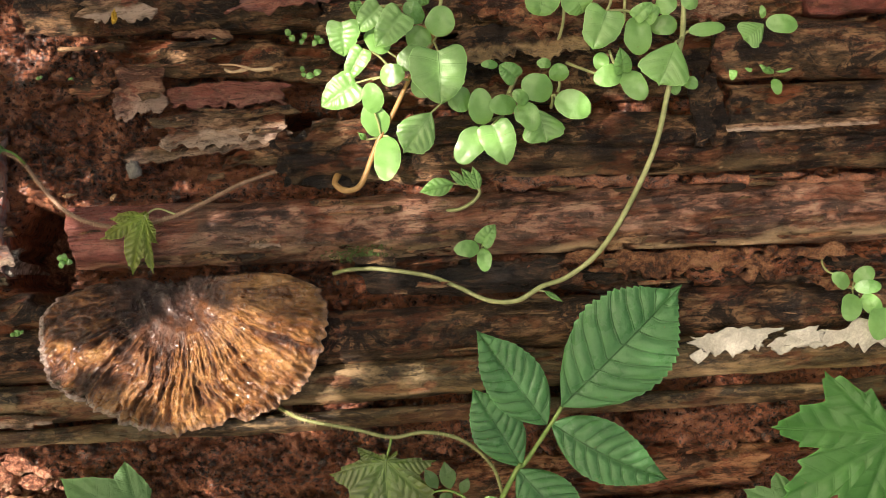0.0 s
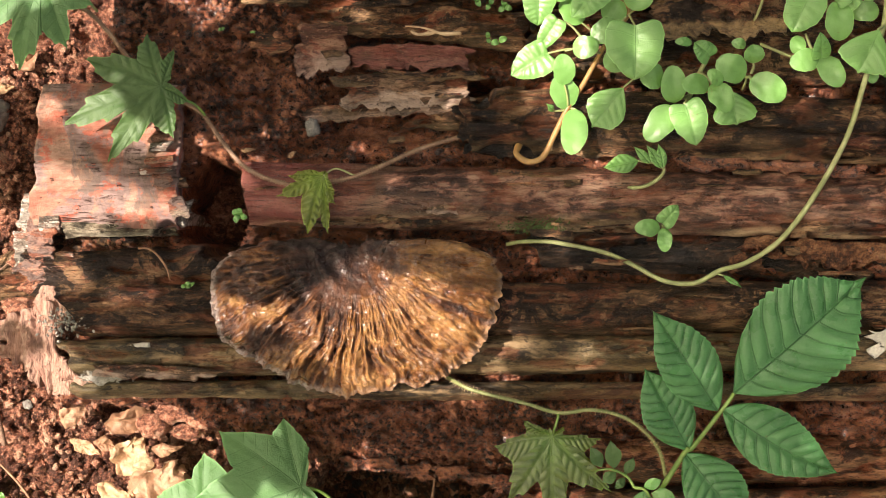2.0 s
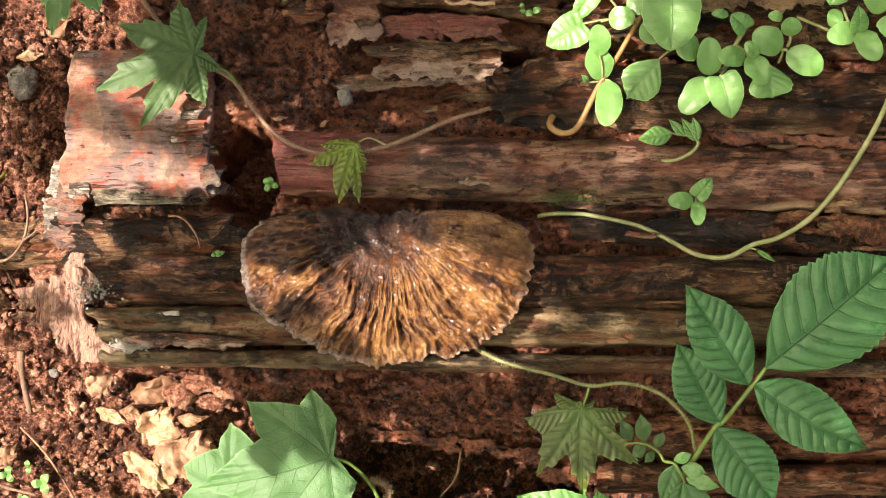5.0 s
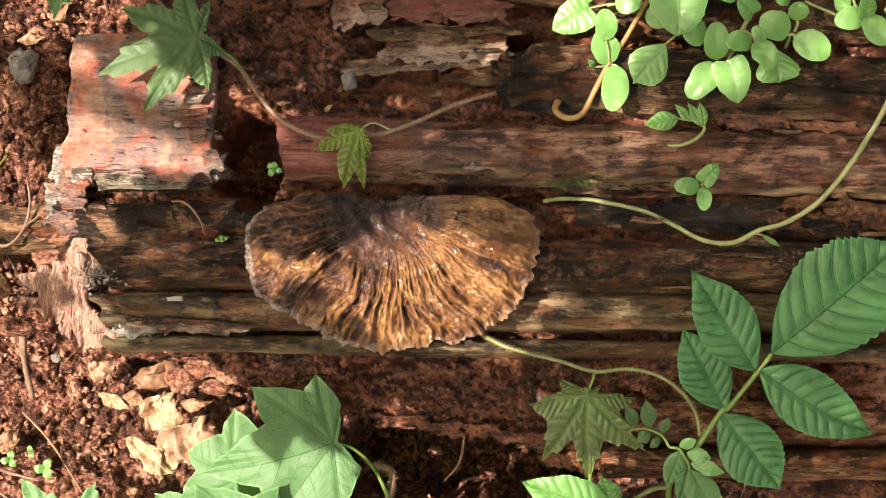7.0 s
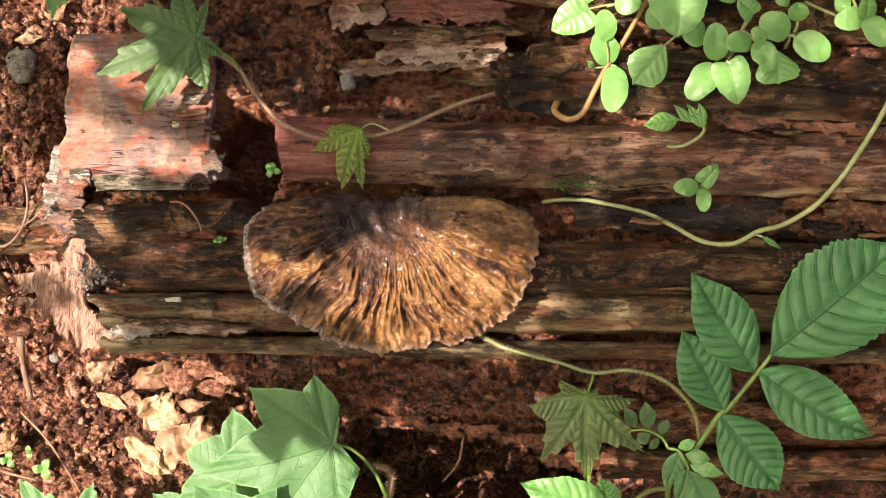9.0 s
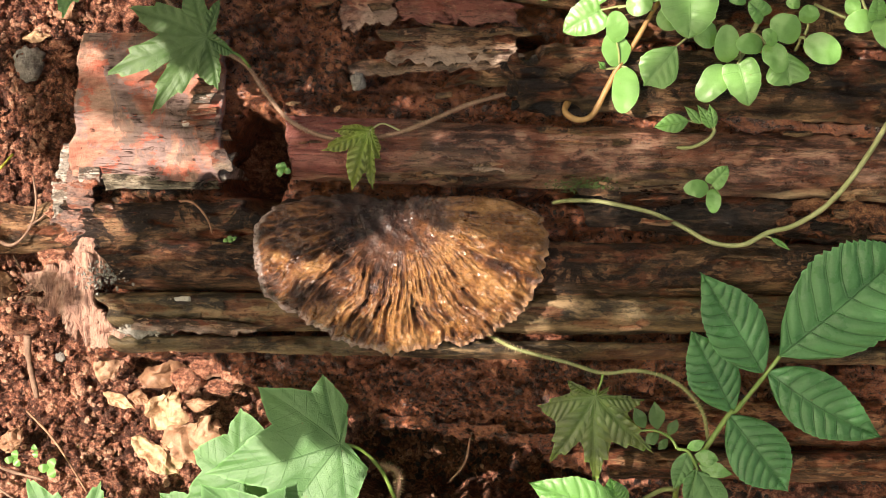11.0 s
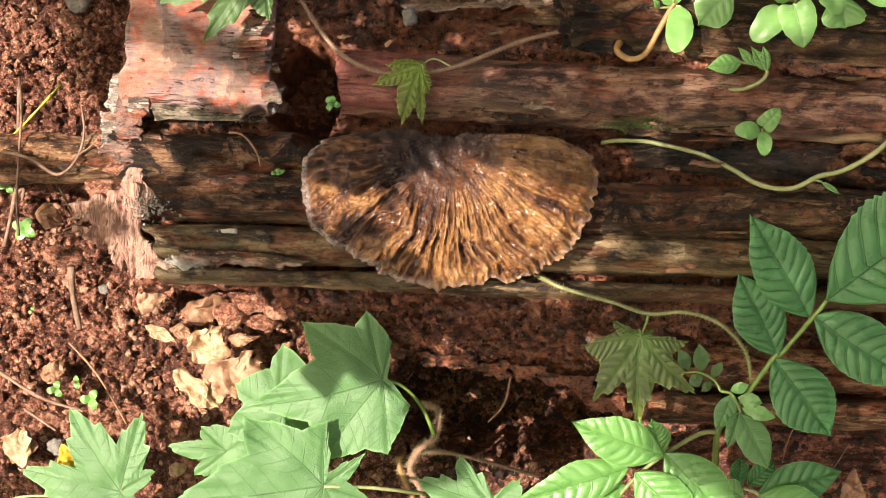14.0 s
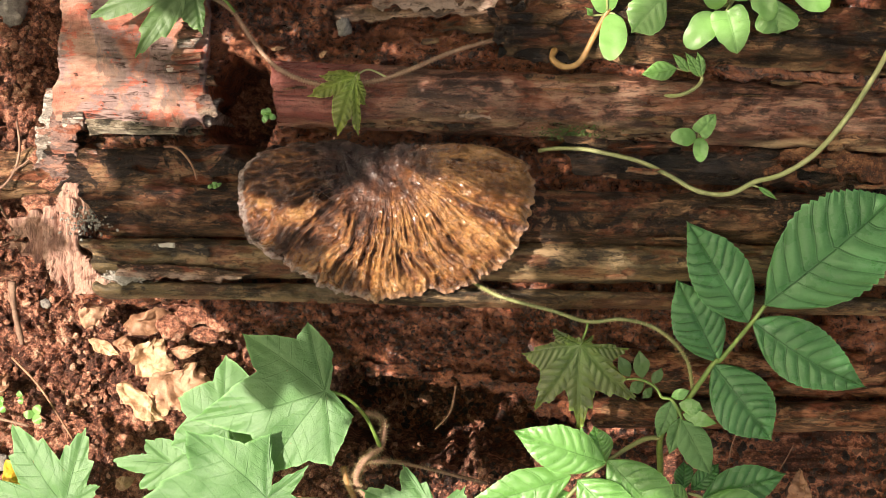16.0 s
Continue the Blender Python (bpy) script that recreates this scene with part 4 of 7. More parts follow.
# ---- bracket fungus ----
def bracket_fungus():
    mid = np.array((-32.4, 3.4))
    att = mid + (2.0, 10.0)                    # where it grows from the log
    nt_, nr = 640, 130
    ph = np.linspace(0, 2 * np.pi, nt_, endpoint=False)
    cs, sn = np.cos(ph), np.sin(ph)
    b_ax = np.where(sn > 0, 19.0, 65.0)
    r0 = (np.abs(cs / 81.5) ** 2.4 + np.abs(sn / b_ax) ** 2.4) ** (-1 / 2.4)
    lobes = 2.0 * fbm(cs * 2.2 + 3, sn * 2.2, 3, 401) + 2.0 * vnoise(ph * 9, ph * 0, 402) + 1.4 * vnoise(ph * 24, ph * 0, 403) + 0.8 * vnoise(ph * 60, ph * 0, 404)
    lobes = lobes + 3.0 * np.exp(-((ph - 0.42) / 0.20) ** 2) + 3.0 * np.exp(-((ph - 2.65) / 0.22) ** 2) - 4.0 * np.exp(-((ph - 1.5) / 0.35) ** 2)
    r0 = r0 + lobes - 3.5 * np.exp(-((ph - 3.9) / 0.3) ** 2)
    bx, by = mid[0] + r0 * cs - att[0], mid[1] + r0 * sn - att[1]
    ang = np.unwrap(np.arctan2(by, bx))
    rho, t2 = np.meshgrid(np.linspace(0.0, 1, nr), ang, indexing='ij')
    du, dv = rho * bx, rho * by
    far = np.hypot(du, dv) / 80
    warp = 0.10 * fbm(du / 22, dv / 22, 2, 411)
    k = t2 + warp
    folds = (0.55 - np.abs(vnoise(k * 9, far * 1.4, 405))) * 4.6 + (0.5 - np.abs(vnoise(k * 19 + 4, far * 4.0, 406))) * 4.2 + fbm(k * 30, far * 12, 3, 407) * 2.2 + (0.45 - np.abs(vnoise(k * 34 + 9, far * 10, 417))) * 2.6
    w = log_w(mid[0], mid[1]) + 12 + 0.06 * du - 0.20 * dv + 4 * np.sin(np.pi * np.clip(far, 0, 1)) - 5.0 * smooth(0.88, 1.0, rho) ** 2
    w = w + folds * smooth(0.18, 0.8, far) * (0.6 + 0.65 * smooth(5, -40, dv))
    w = w + 1.2 * np.sin(far * 30 + 3 * fbm(du / 16, dv / 16, 2, 408)) * smooth(0.85, 0.3, far) - 1.5 * np.exp(-(far / 0.3) ** 2) + 2.5 * fbm(du / 9, dv / 9, 4, 416, 0.6) * smooth(0.8, 0.2, far)
    seam = dv + 16 + 0.38 * (du - 24)
    w = w + 5.5 * smooth(-1.2, 1.2, seam) * smooth(14, 36, du) * smooth(0.1, 0.3, far)
    w = w + 2.8 * fbm(du / 5.0, dv / 5.0, 4, 409, 0.62) * smooth(0.15, 0.5, far) + 1.5 * fbm(du / 18, dv / 18, 2, 412)
    grit = fbm(k * 46, far * 22, 3, 421, 0.6) * smooth(0.22, 0.5, far)
    w = w + 1.4 * grit
    face = np.stack([att[0] + du, att[1] + dv, w], -1)
    ring1 = face[-1] + np.array([0, 0, -6.0])
    ring2 = face[-1].copy()
    ring2[:, :2] = mid + (face[-1, :, :2] - mid) * 0.82
    ring2[:, 2] = face[-1, :, 2] - 12
    ring3 = ring2.copy()
    ring3[:, :2] = mid + (ring2[:, :2] - mid) * 0.4
    ring3[:, 2] = log_w(mid[0], mid[1]) - 12
    cap = face.reshape(-1, 3)
    uvm = np.stack([np.abs(((t2 / (2 * np.pi)) % 1.0) - 0.25), far], -1).reshape(-1, 2)
    # left side darkened in colour as if it lay in shade
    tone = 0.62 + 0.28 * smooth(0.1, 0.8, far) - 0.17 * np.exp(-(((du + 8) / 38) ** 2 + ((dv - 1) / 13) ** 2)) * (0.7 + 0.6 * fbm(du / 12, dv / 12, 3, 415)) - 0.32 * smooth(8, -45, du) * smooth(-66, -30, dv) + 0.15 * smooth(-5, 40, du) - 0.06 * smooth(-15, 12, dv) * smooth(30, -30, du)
    # painted light: sunlit streak at left, lighter ridges, shaded grooves and step seam
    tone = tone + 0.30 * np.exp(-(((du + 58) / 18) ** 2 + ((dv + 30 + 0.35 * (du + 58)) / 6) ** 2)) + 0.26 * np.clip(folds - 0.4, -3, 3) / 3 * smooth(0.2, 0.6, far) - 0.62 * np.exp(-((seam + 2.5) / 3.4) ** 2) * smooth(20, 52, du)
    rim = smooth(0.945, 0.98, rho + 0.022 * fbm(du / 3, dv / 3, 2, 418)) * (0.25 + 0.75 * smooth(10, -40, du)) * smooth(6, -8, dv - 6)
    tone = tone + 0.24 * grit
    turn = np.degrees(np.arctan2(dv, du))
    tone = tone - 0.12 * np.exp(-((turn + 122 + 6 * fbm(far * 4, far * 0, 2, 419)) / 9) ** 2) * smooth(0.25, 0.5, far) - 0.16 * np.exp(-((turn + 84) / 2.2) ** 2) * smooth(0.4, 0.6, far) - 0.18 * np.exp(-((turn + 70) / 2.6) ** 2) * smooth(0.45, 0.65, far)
    base = (att[0], att[1], float(log_w(att[0], att[1])))
    fungus = thing("bracket_fungus", base, "wet orange-brown bracket fungus with radial ridges, zones and shade painted in its colour", "fungus")
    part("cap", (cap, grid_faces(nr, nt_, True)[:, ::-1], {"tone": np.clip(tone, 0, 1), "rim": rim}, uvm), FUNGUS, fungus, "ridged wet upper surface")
    under = np.concatenate([face[-1], ring1, ring2, ring3])
    part("underside", (under, grid_faces(4, nt_, True)[:, ::-1], {"tone": np.full(4 * nt_, 0.3), "rim": np.repeat([1.0, 0.6, 0.0, 0.0], nt_)},
                       np.tile(np.stack([ang / 6.28, np.ones(nt_)], -1), (4, 1))), FUNGUS, fungus, "pale rim and pore surface")


bracket_fungus()


# ---- leaves and stems ----
def profile(kind, t):
    if kind == "oval":
        return np.sqrt(np.clip(1 - (2 * t - 1) ** 2, 0, 1)) * (1.0 - 0.1 * t)
    if kind == "heart":
        return np.interp(t, [0, 0.02, 0.08, 0.18, 0.3, 0.5, 0.7, 0.85, 0.95, 1], [0.0, 0.50, 0.86, 1.0, 0.98, 0.82, 0.54, 0.28, 0.09, 0.0])
    if kind == "broad":
        return np.interp(t, [0, 0.03, 0.1, 0.2, 0.32, 0.5, 0.68, 0.82, 0.91, 0.96, 1], [0.0, 0.45, 0.78, 0.96, 1.0, 0.87, 0.58, 0.29, 0.11, 0.05, 0.01])
    a, b = {"ovate": (0.46, 1.20), "lance": (0.6, 1.3)}[kind]
    peak = a / (a + b)
    return (t / peak) ** a * ((1 - t) / (1 - peak)) ** b


def blade(base, tip, width, kind="ovate", teeth=0, arch=2.0, fold=0.12, veins=6, bend=0.0, twist=0.0, pucker=0.5, seed=1, wave=0.6, n=34, m=17):
    """A leaf with a midrib from base to tip (u, v, w) and its full width, in millimetres."""
    b, e = np.array(base, float), np.array(tip, float)
    ax = e - b
    length = np.linalg.norm(ax)
    ax = ax / length
    side = np.cross((0, 0, 1.0), ax)
    side = side / np.linalg.norm(side)
    up = np.cross(ax, side)
    side, up = side * math.cos(radians(twist)) + up * math.sin(radians(twist)), up * math.cos(radians(twist)) - side * math.sin(radians(twist))
    t, s = np.meshgrid(np.linspace(0, 1, n), np.linspace(-1, 1, m), indexing='ij')
    hw = profile(kind, t) * width / 2
    uneven = 0.12 * fbm(t * 3.0, np.sign(s) * 2.0, 2, seed + 31)
    if teeth:
        run = t * teeth * (1 + 0.06 * np.sign(s)) + 0.5 * fbm(t * 4, np.sign(s) * 3.0, 2, seed + 33)
        hw = hw * (1 + (0.075 if width > 45 else 0.045) * (0.55 - run % 1) * smooth(0.08, 0.25, t) * np.abs(s) ** 2)
    hw = np.maximum(hw * (1 + uneven * np.sin(np.pi * t)), 0.02)
    a = np.abs(s)
    if kind == "oval":
        rake = 0 * t
    elif kind == "heart":
        rake = a * (0.35 * t - 0.55 * (1 - t) ** 4) + 0.3 * s * s * t
    else:
        rake = 0.36 * a + 0.34 * s * s
    x = t * length + rake * hw
    y = s * hw + bend * np.sin(np.pi * t)
    lat = t * (veins + 1.6) + 0.34 * (s > 0) + 0.35 * fbm(t * 5 + 3 * np.sign(s), a * 1.3, 2, seed + 8) if veins else 0 * t + 0.5
    lat = np.where((lat < 0.6) | (lat > veins + 1.1), 0.5, lat)
    h = arch * np.sin(np.pi * t * 0.9) + fold * np.sqrt(s * s + 0.03) * hw + wave * fbm(x / (0.3 * length) + seed, y / (0.3 * length), 2, seed)
    d = np.abs(lat - np.round(lat))
    bulge = 0.55 * (1 - np.exp(-(d / 0.13) ** 2)) + 0.45 * np.sin(np.pi * lat) ** 2 if veins else 0 * s
    h = h + pucker * bulge * smooth(0.0, 0.25, a) * smooth(1.05, 0.7, a) + (0.6 * pucker * (1 - np.exp(-(s * hw / (0.05 * width)) ** 2)) if veins else 0)
    h = h - fold * 0.9 * width / 2 * a ** 3 * 0.6 + 0.3 * pucker * fbm(x / 3.4, y / 3.4, 2, seed + 4) + 0.02 * width * fbm(t * 7, np.sign(s) * 5.0, 2, seed + 35) * a ** 3
    p = b + x[..., None] * ax + y[..., None] * side + h[..., None] * up
    rib = a * hw / (0.012 * width + 0.22) + 0.25 * t if veins else 0 * t + 1.0
    return p.reshape(-1, 3), grid_faces(n, m), {"lat": lat, "mid": rib, "edge": a}


def lobed(centre, lobes, w, tilt=(0.0, 0.0), teeth=0.06, dome=2.5, seed=1, nr=30, na=420, veins=6, droop=0.0, pleat=0.2, swell=0.10):
    """A palmate leaf, counter-clockwise: each lobe is (degrees of its tip, length, degrees of the cut after it, depth of that cut);
    tilt: rise of w per mm along u and v."""
    def spot(deg, r):
        return r * np.array([math.cos(radians(deg)), math.sin(radians(deg))])
    pts = []
    k = max(8, na // len(lobes) // 2)
    for i, (deg, length, cut_deg, cut) in enumerate(lobes):
        ndeg, nlen = lobes[(i + 1) % len(lobes)][:2]
        dip = spot(cut_deg, cut)
        for p0, p1, flip in ((spot(deg, length), dip, False), (dip, spot(ndeg, nlen), True)):
            t = np.linspace(0, 1, k, endpoint=False)
            line = p0[None] * (1 - t[:, None]) + p1[None] * t[:, None]
            d = p1 - p0
            size = np.linalg.norm(d)
            out = np.array([d[1], -d[0]]) / (size + 1e-9)
            m = (1 - t) if not flip else t
            bulge = swell * size * np.sin(np.pi * m) * (0.4 + 0.9 * (1 - m)) - 0.05 * size * np.sin(np.pi * m) * m ** 2
            run = m * (2.3 if size > 24 else 1.4) + 0.3 * vnoise(np.array([i * 1.7]), np.array([float(flip)]), seed)[0]
            saw = teeth * size * ((run % 1.0) ** 1.6 - 0.4) * np.sin(np.pi * m) ** 0.7
            pts.append(line + (bulge + saw)[:, None] * out[None])
    edge_p = np.concatenate(pts)
    na = len(edge_p)
    edge_p = edge_p + 0.35 * np.stack([vnoise(np.arange(na) * 0.2, np.zeros(na), seed), vnoise(np.arange(na) * 0.2, np.zeros(na) + 4, seed)], -1)
    rho = np.repeat((np.linspace(0, 1, nr) ** 0.9)[:, None], na, 1)
    x, y = rho * edge_p[:, 0], rho * edge_p[:, 1]
    rib, lat_f, crease = np.full_like(x, 9.0), np.full_like(x, 0.5), np.zeros_like(x)
    best, fold = np.full_like(x, 1e9), np.zeros_like(x)
    for deg, length, _, _ in lobes:
        a = radians(deg)
        along, across = x * math.cos(a) + y * math.sin(a), -x * math.sin(a) + y * math.cos(a)
        across = across + 0.03 * length * np.sin(np.clip(along / length, 0, 1) * np.pi) * math.sin(deg)
        d = np.abs(across) + np.where(along < 0, 1e6, 0)
        rib = np.minimum(rib, d / (0.010 * length + 0.20) + 0.35 * along / length)
        crease = np.maximum(crease, (along > 0) * np.exp(-(across / (0.045 * length)) ** 2) * smooth(0, 0.15, along / length))
        turn = d / np.maximum(along, 0.1)
        near = turn < best
        best = np.where(near, turn, best)
        fold = np.where(near, np.minimum(d, 0.3 * length) * 0.16, fold)
        lat = (along - 0.55 * np.abs(across) - 0.5 * across ** 2 / length) / length * veins + 0.3 * (across > 0)
        lat_f = np.where(near, np.where((lat > 0.8) & (lat < veins), lat, 0.5), lat_f)
    big = max(q[1] for q in lobes)
    far = np.hypot(x, y) / big
    h = w + tilt[0] * x + tilt[1] * y + dome * (1 - far ** 2) - 0.5 * crease + 3.4 * fbm(x / 30, y / 30, 2, seed) + 0.3 * fbm(x / 8, y / 8, 3, seed + 1) + 0.3 * fold
    d = np.abs(lat_f - np.round(lat_f))
    h = h - droop * far ** 2 + pleat * (0.5 * (1 - np.exp(-(d / 0.12) ** 2)) + 0.5 * np.sin(np.pi * lat_f) ** 2) * smooth(0.1, 0.4, rho) * smooth(0.0, 3.5, rib)
    h = h + 1.6 * fbm(edge_p[None, :, 0] / 9 + 0 * x, edge_p[None, :, 1] / 9 + 0 * x, 2, seed + 6) * rho ** 4
    p = np.stack([centre[0] + x, centre[1] + y, h], -1)
    return p.reshape(-1, 3), grid_faces(nr, na, True), {"lat": lat_f, "mid": rib, "edge": rho}


def spline(points, n):
    p = np.array(points, float)
    p = np.concatenate([[2 * p[0] - p[1]], p, [2 * p[-1] - p[-2]]])
    out = []
    k = len(p) - 3
    for i in range(k):
        t = np.linspace(0, 1, max(2, n // k), endpoint=(i == k - 1))[:, None]
        a, b, c, d = p[i:i + 4]
        out.append(0.5 * (2 * b + (c - a) * t + (2 * a - 5 * b + 4 * c - d) * t ** 2 + (3 * b - 3 * c + d - a) * t ** 3))
    return np.concatenate(out)


def tube(points, r0, r1=None, n=40, sides=8, knobs=0.06, seed=1):
    r1 = r0 if r1 is None else r1
    c = spline(points, n)
    tan = np.gradient(c, axis=0)
    tan /= np.linalg.norm(tan, axis=1)[:, None] + 1e-9
    ref = np.array([0.13, 0.21, 0.97])
    a = np.cross(tan, ref)
    a /= np.linalg.norm(a, axis=1)[:, None] + 1e-9
    b = np.cross(tan, a)
    k = len(c)
    r = np.linspace(r0, r1, k) * (1 + knobs * vnoise(np.arange(k) * 0.45, np.zeros(k), seed))
    ang = np.linspace(0, 2 * np.pi, sides, endpoint=False)
    p = c[:, None] + r[:, None, None] * (np.cos(ang)[None, :, None] * a[:, None] + np.sin(ang)[None, :, None] * b[:, None])
    verts = np.concatenate([p.reshape(-1, 3), c[:1], c[-1:]])
    faces = grid_faces(k, sides, True).tolist()
    faces += [[k * sides, (j + 1) % sides, j] for j in range(sides)]
    faces += [[k * sides + 1, (k - 1) * sides + j, (k - 1) * sides + (j + 1) % sides] for j in range(sides)]
    return verts, faces


def hairs(points, radius, count, length, seed, n=60):
    rng = np.random.default_rng(seed)
    c = spline(points, n)
    out = []
    for _ in range(count):
        i = rng.integers(1, len(c) - 1)
        tan = c[i + 1] - c[i - 1]
        d = np.cross(tan, rng.normal(size=3))
        d /= np.linalg.norm(d) + 1e-9
        p = c[i] + d * radius * 0.8
        e = p + d * length * rng.uniform(0.5, 1.2)
        s = np.cross(d, tan)
        s = 0.13 * s / (np.linalg.norm(s) + 1e-9)
        q = np.cross(s, d)
        out.append((np.array([p + s, p - 0.5 * s + q, p - 0.5 * s - q, e]), [[0, 1, 3], [1, 2, 3], [2, 0, 3]]))
    return merge(out)[:2]


def leaf(plant, mat, base, tip, width, stalk=None, stalk_mat=None, label="", r=0.7, name="leaf", **kw):
    """A leaf under a plant, and its stalk from the points given to the leaf's base."""
    ob = part(name, blade(base, tip, width, **kw), mat, plant, label)
    if stalk:
        part("leaf_stalk", tube([*stalk, base], r, r * 0.8, 16, 7), stalk_mat or STEM_GREEN, ob)
    return ob


# ---- seedlings with paired seed leaves ----
def seedling(label, base, group="seedlings on the log"):
    return thing("seedling", base, label, "seedling", group)


s1 = seedling("tall seedling with many pale green leaves on a tan hooked stem", (61.4, 74.1, 12))
part("stem", tube([(61.3, 74.8, 8), (58.8, 68.3, 12), (64.9, 63.6, 16), (73.0, 66.0, 18), (79.9, 79.2, 22), (86.0, 91.4, 26), (94.3, 104.1, 29), (106.0, 124.4, 31), (119.0, 141.7, 33), (113.6, 149.8, 35)], 1.9, 1.1, 60, 10), STEM_TAN, s1, "tan fleshy stem")
part("stem", tube([(119.0, 141.7, 33), (122.0, 153.1, 34), (124.9, 164.3, 36)], 1.1, 1.0, 20), STEM_GREEN, s1)
leaf(s1, LEAF_LIGHT, (90.4, 91.0, 27), (86.9, 65.5, 33), 15.2, [(86.8, 91.7, 26)], kind="oval", veins=0, pucker=0.2, fold=0.06, seed=2)
leaf(s1, LEAF_LIGHT, (86.8, 91.5, 27), (80.3, 109.1, 33), 15.6, [(86.0, 91.0, 26)], kind="oval", veins=0, pucker=0.2, fold=0.06, seed=3)
leaf(s1, LEAF_LIGHT, (83.8, 103.2, 35), (82.1, 119.3, 40), 12.6, [(86.2, 92.9, 28), (85.4, 98.3, 32)], kind="oval", veins=0, pucker=0.2, fold=0.06, seed=4)
leaf(s1, LEAF_LIGHT, (74.8, 119.9, 38), (55.0, 108.6, 34), 18.5, [(103.5, 120.7, 32), (88.3, 122.3, 37)], kind="heart", teeth=7, seed=5, arch=1)
leaf(s1, LEAF_LIGHT, (80.0, 137.3, 42), (69.3, 121.6, 36), 12.5, [(92.9, 128.8, 36), (87.0, 134.3, 40)], kind="heart", teeth=6, seed=6)
leaf(s1, LEAF_LIGHT, (69.6, 152.2, 44), (69.6, 134.8, 38), 18, [(89.2, 155.0, 42), (77.6, 153.1, 44)], kind="heart", teeth=6, seed=7)
leaf(s1, LEAF_LIGHT, (90.8, 159.5, 46), (76.5, 147.0, 41), 14, [(102.6, 160.0, 42)], kind="heart", teeth=6, seed=8)
leaf(s1, LEAF_LIGHT, (102.4, 153.8, 50), (86.9, 137.1, 46), 18.5, [(112.9, 150.6, 38)], kind="heart", teeth=8, seed=9, label="heart-shaped toothed leaf")
leaf(s1, LEAF_LIGHT, (93.4, 135.8, 38), (82.5, 148.2, 36), 13, [(102.0, 130.2, 33)], kind="oval", veins=0, pucker=0.2, fold=0.06, seed=10)
leaf(s1, LEAF_LIGHT, (88.0, 121.9, 38), (101.8, 123.4, 41), 13, [(83.9, 121.0, 38)], kind="oval", veins=0, pucker=0.2, fold=0.06, seed=11)
leaf(s1, LEAF_LIGHT, (113.7, 135.3, 37), (98.2, 127.7, 36), 14.5, [(117.7, 140.1, 34)], kind="oval", veins=0, pucker=0.2, fold=0.06, seed=12)
leaf(s1, LEAF_LIGHT, (120.1, 132.5, 48), (119.9, 103.9, 46), 31, [(118.8, 140.4, 36)], kind="heart", teeth=8, veins=4, seed=13, label="large heart-shaped leaf")
leaf(s1, LEAF_LIGHT, (117.3, 119.7, 37), (105.4, 112.4, 35), 14, [(119.4, 127.8, 36)], kind="oval", veins=0, pucker=0.2, fold=0.06, seed=14)
leaf(s1, LEAF_LIGHT, (120.2, 141.6, 42), (125.3, 157.5, 45), 16, [(118.6, 140.3, 34)], kind="oval", veins=0, pucker=0.2, fold=0.06, seed=15)
leaf(s1, LEAF_BRIGHT, (112.8, 149.9, 42), (104.1, 160.4, 45), 11, kind="oval", veins=0, pucker=0.2, fold=0.06, seed=16)
leaf(s1, LEAF_LIGHT, (115.7, 137.4, 35), (105.5, 148.3, 34), 14, kind="oval", veins=0, pucker=0.2, fold=0.06, seed=18)
leaf(s1, LEAF_LIGHT, (114.7, 100.8, 40), (97.9, 80.0, 36), 22, [(120.2, 105.4, 40)], kind="broad", teeth=5, veins=4, seed=17, fold=0.05)
leaf(s1, LEAF_LIGHT, (77.4, 164.3, 38), (77.9, 157.0, 36), 6.5, kind="heart", teeth=5, seed=19)
leaf(s1, LEAF_BRIGHT, (77.9, 89.7, 29), (73.2, 93.8, 34), 3.5, [(85.2, 90.6, 26)], kind="lance", seed=20, name="leaf_bud", n=12, m=9)
leaf(s1, LEAF_LIGHT, (106.3, 171.0, 44), (117.2, 160.2, 40), 16, kind="heart", seed=21)

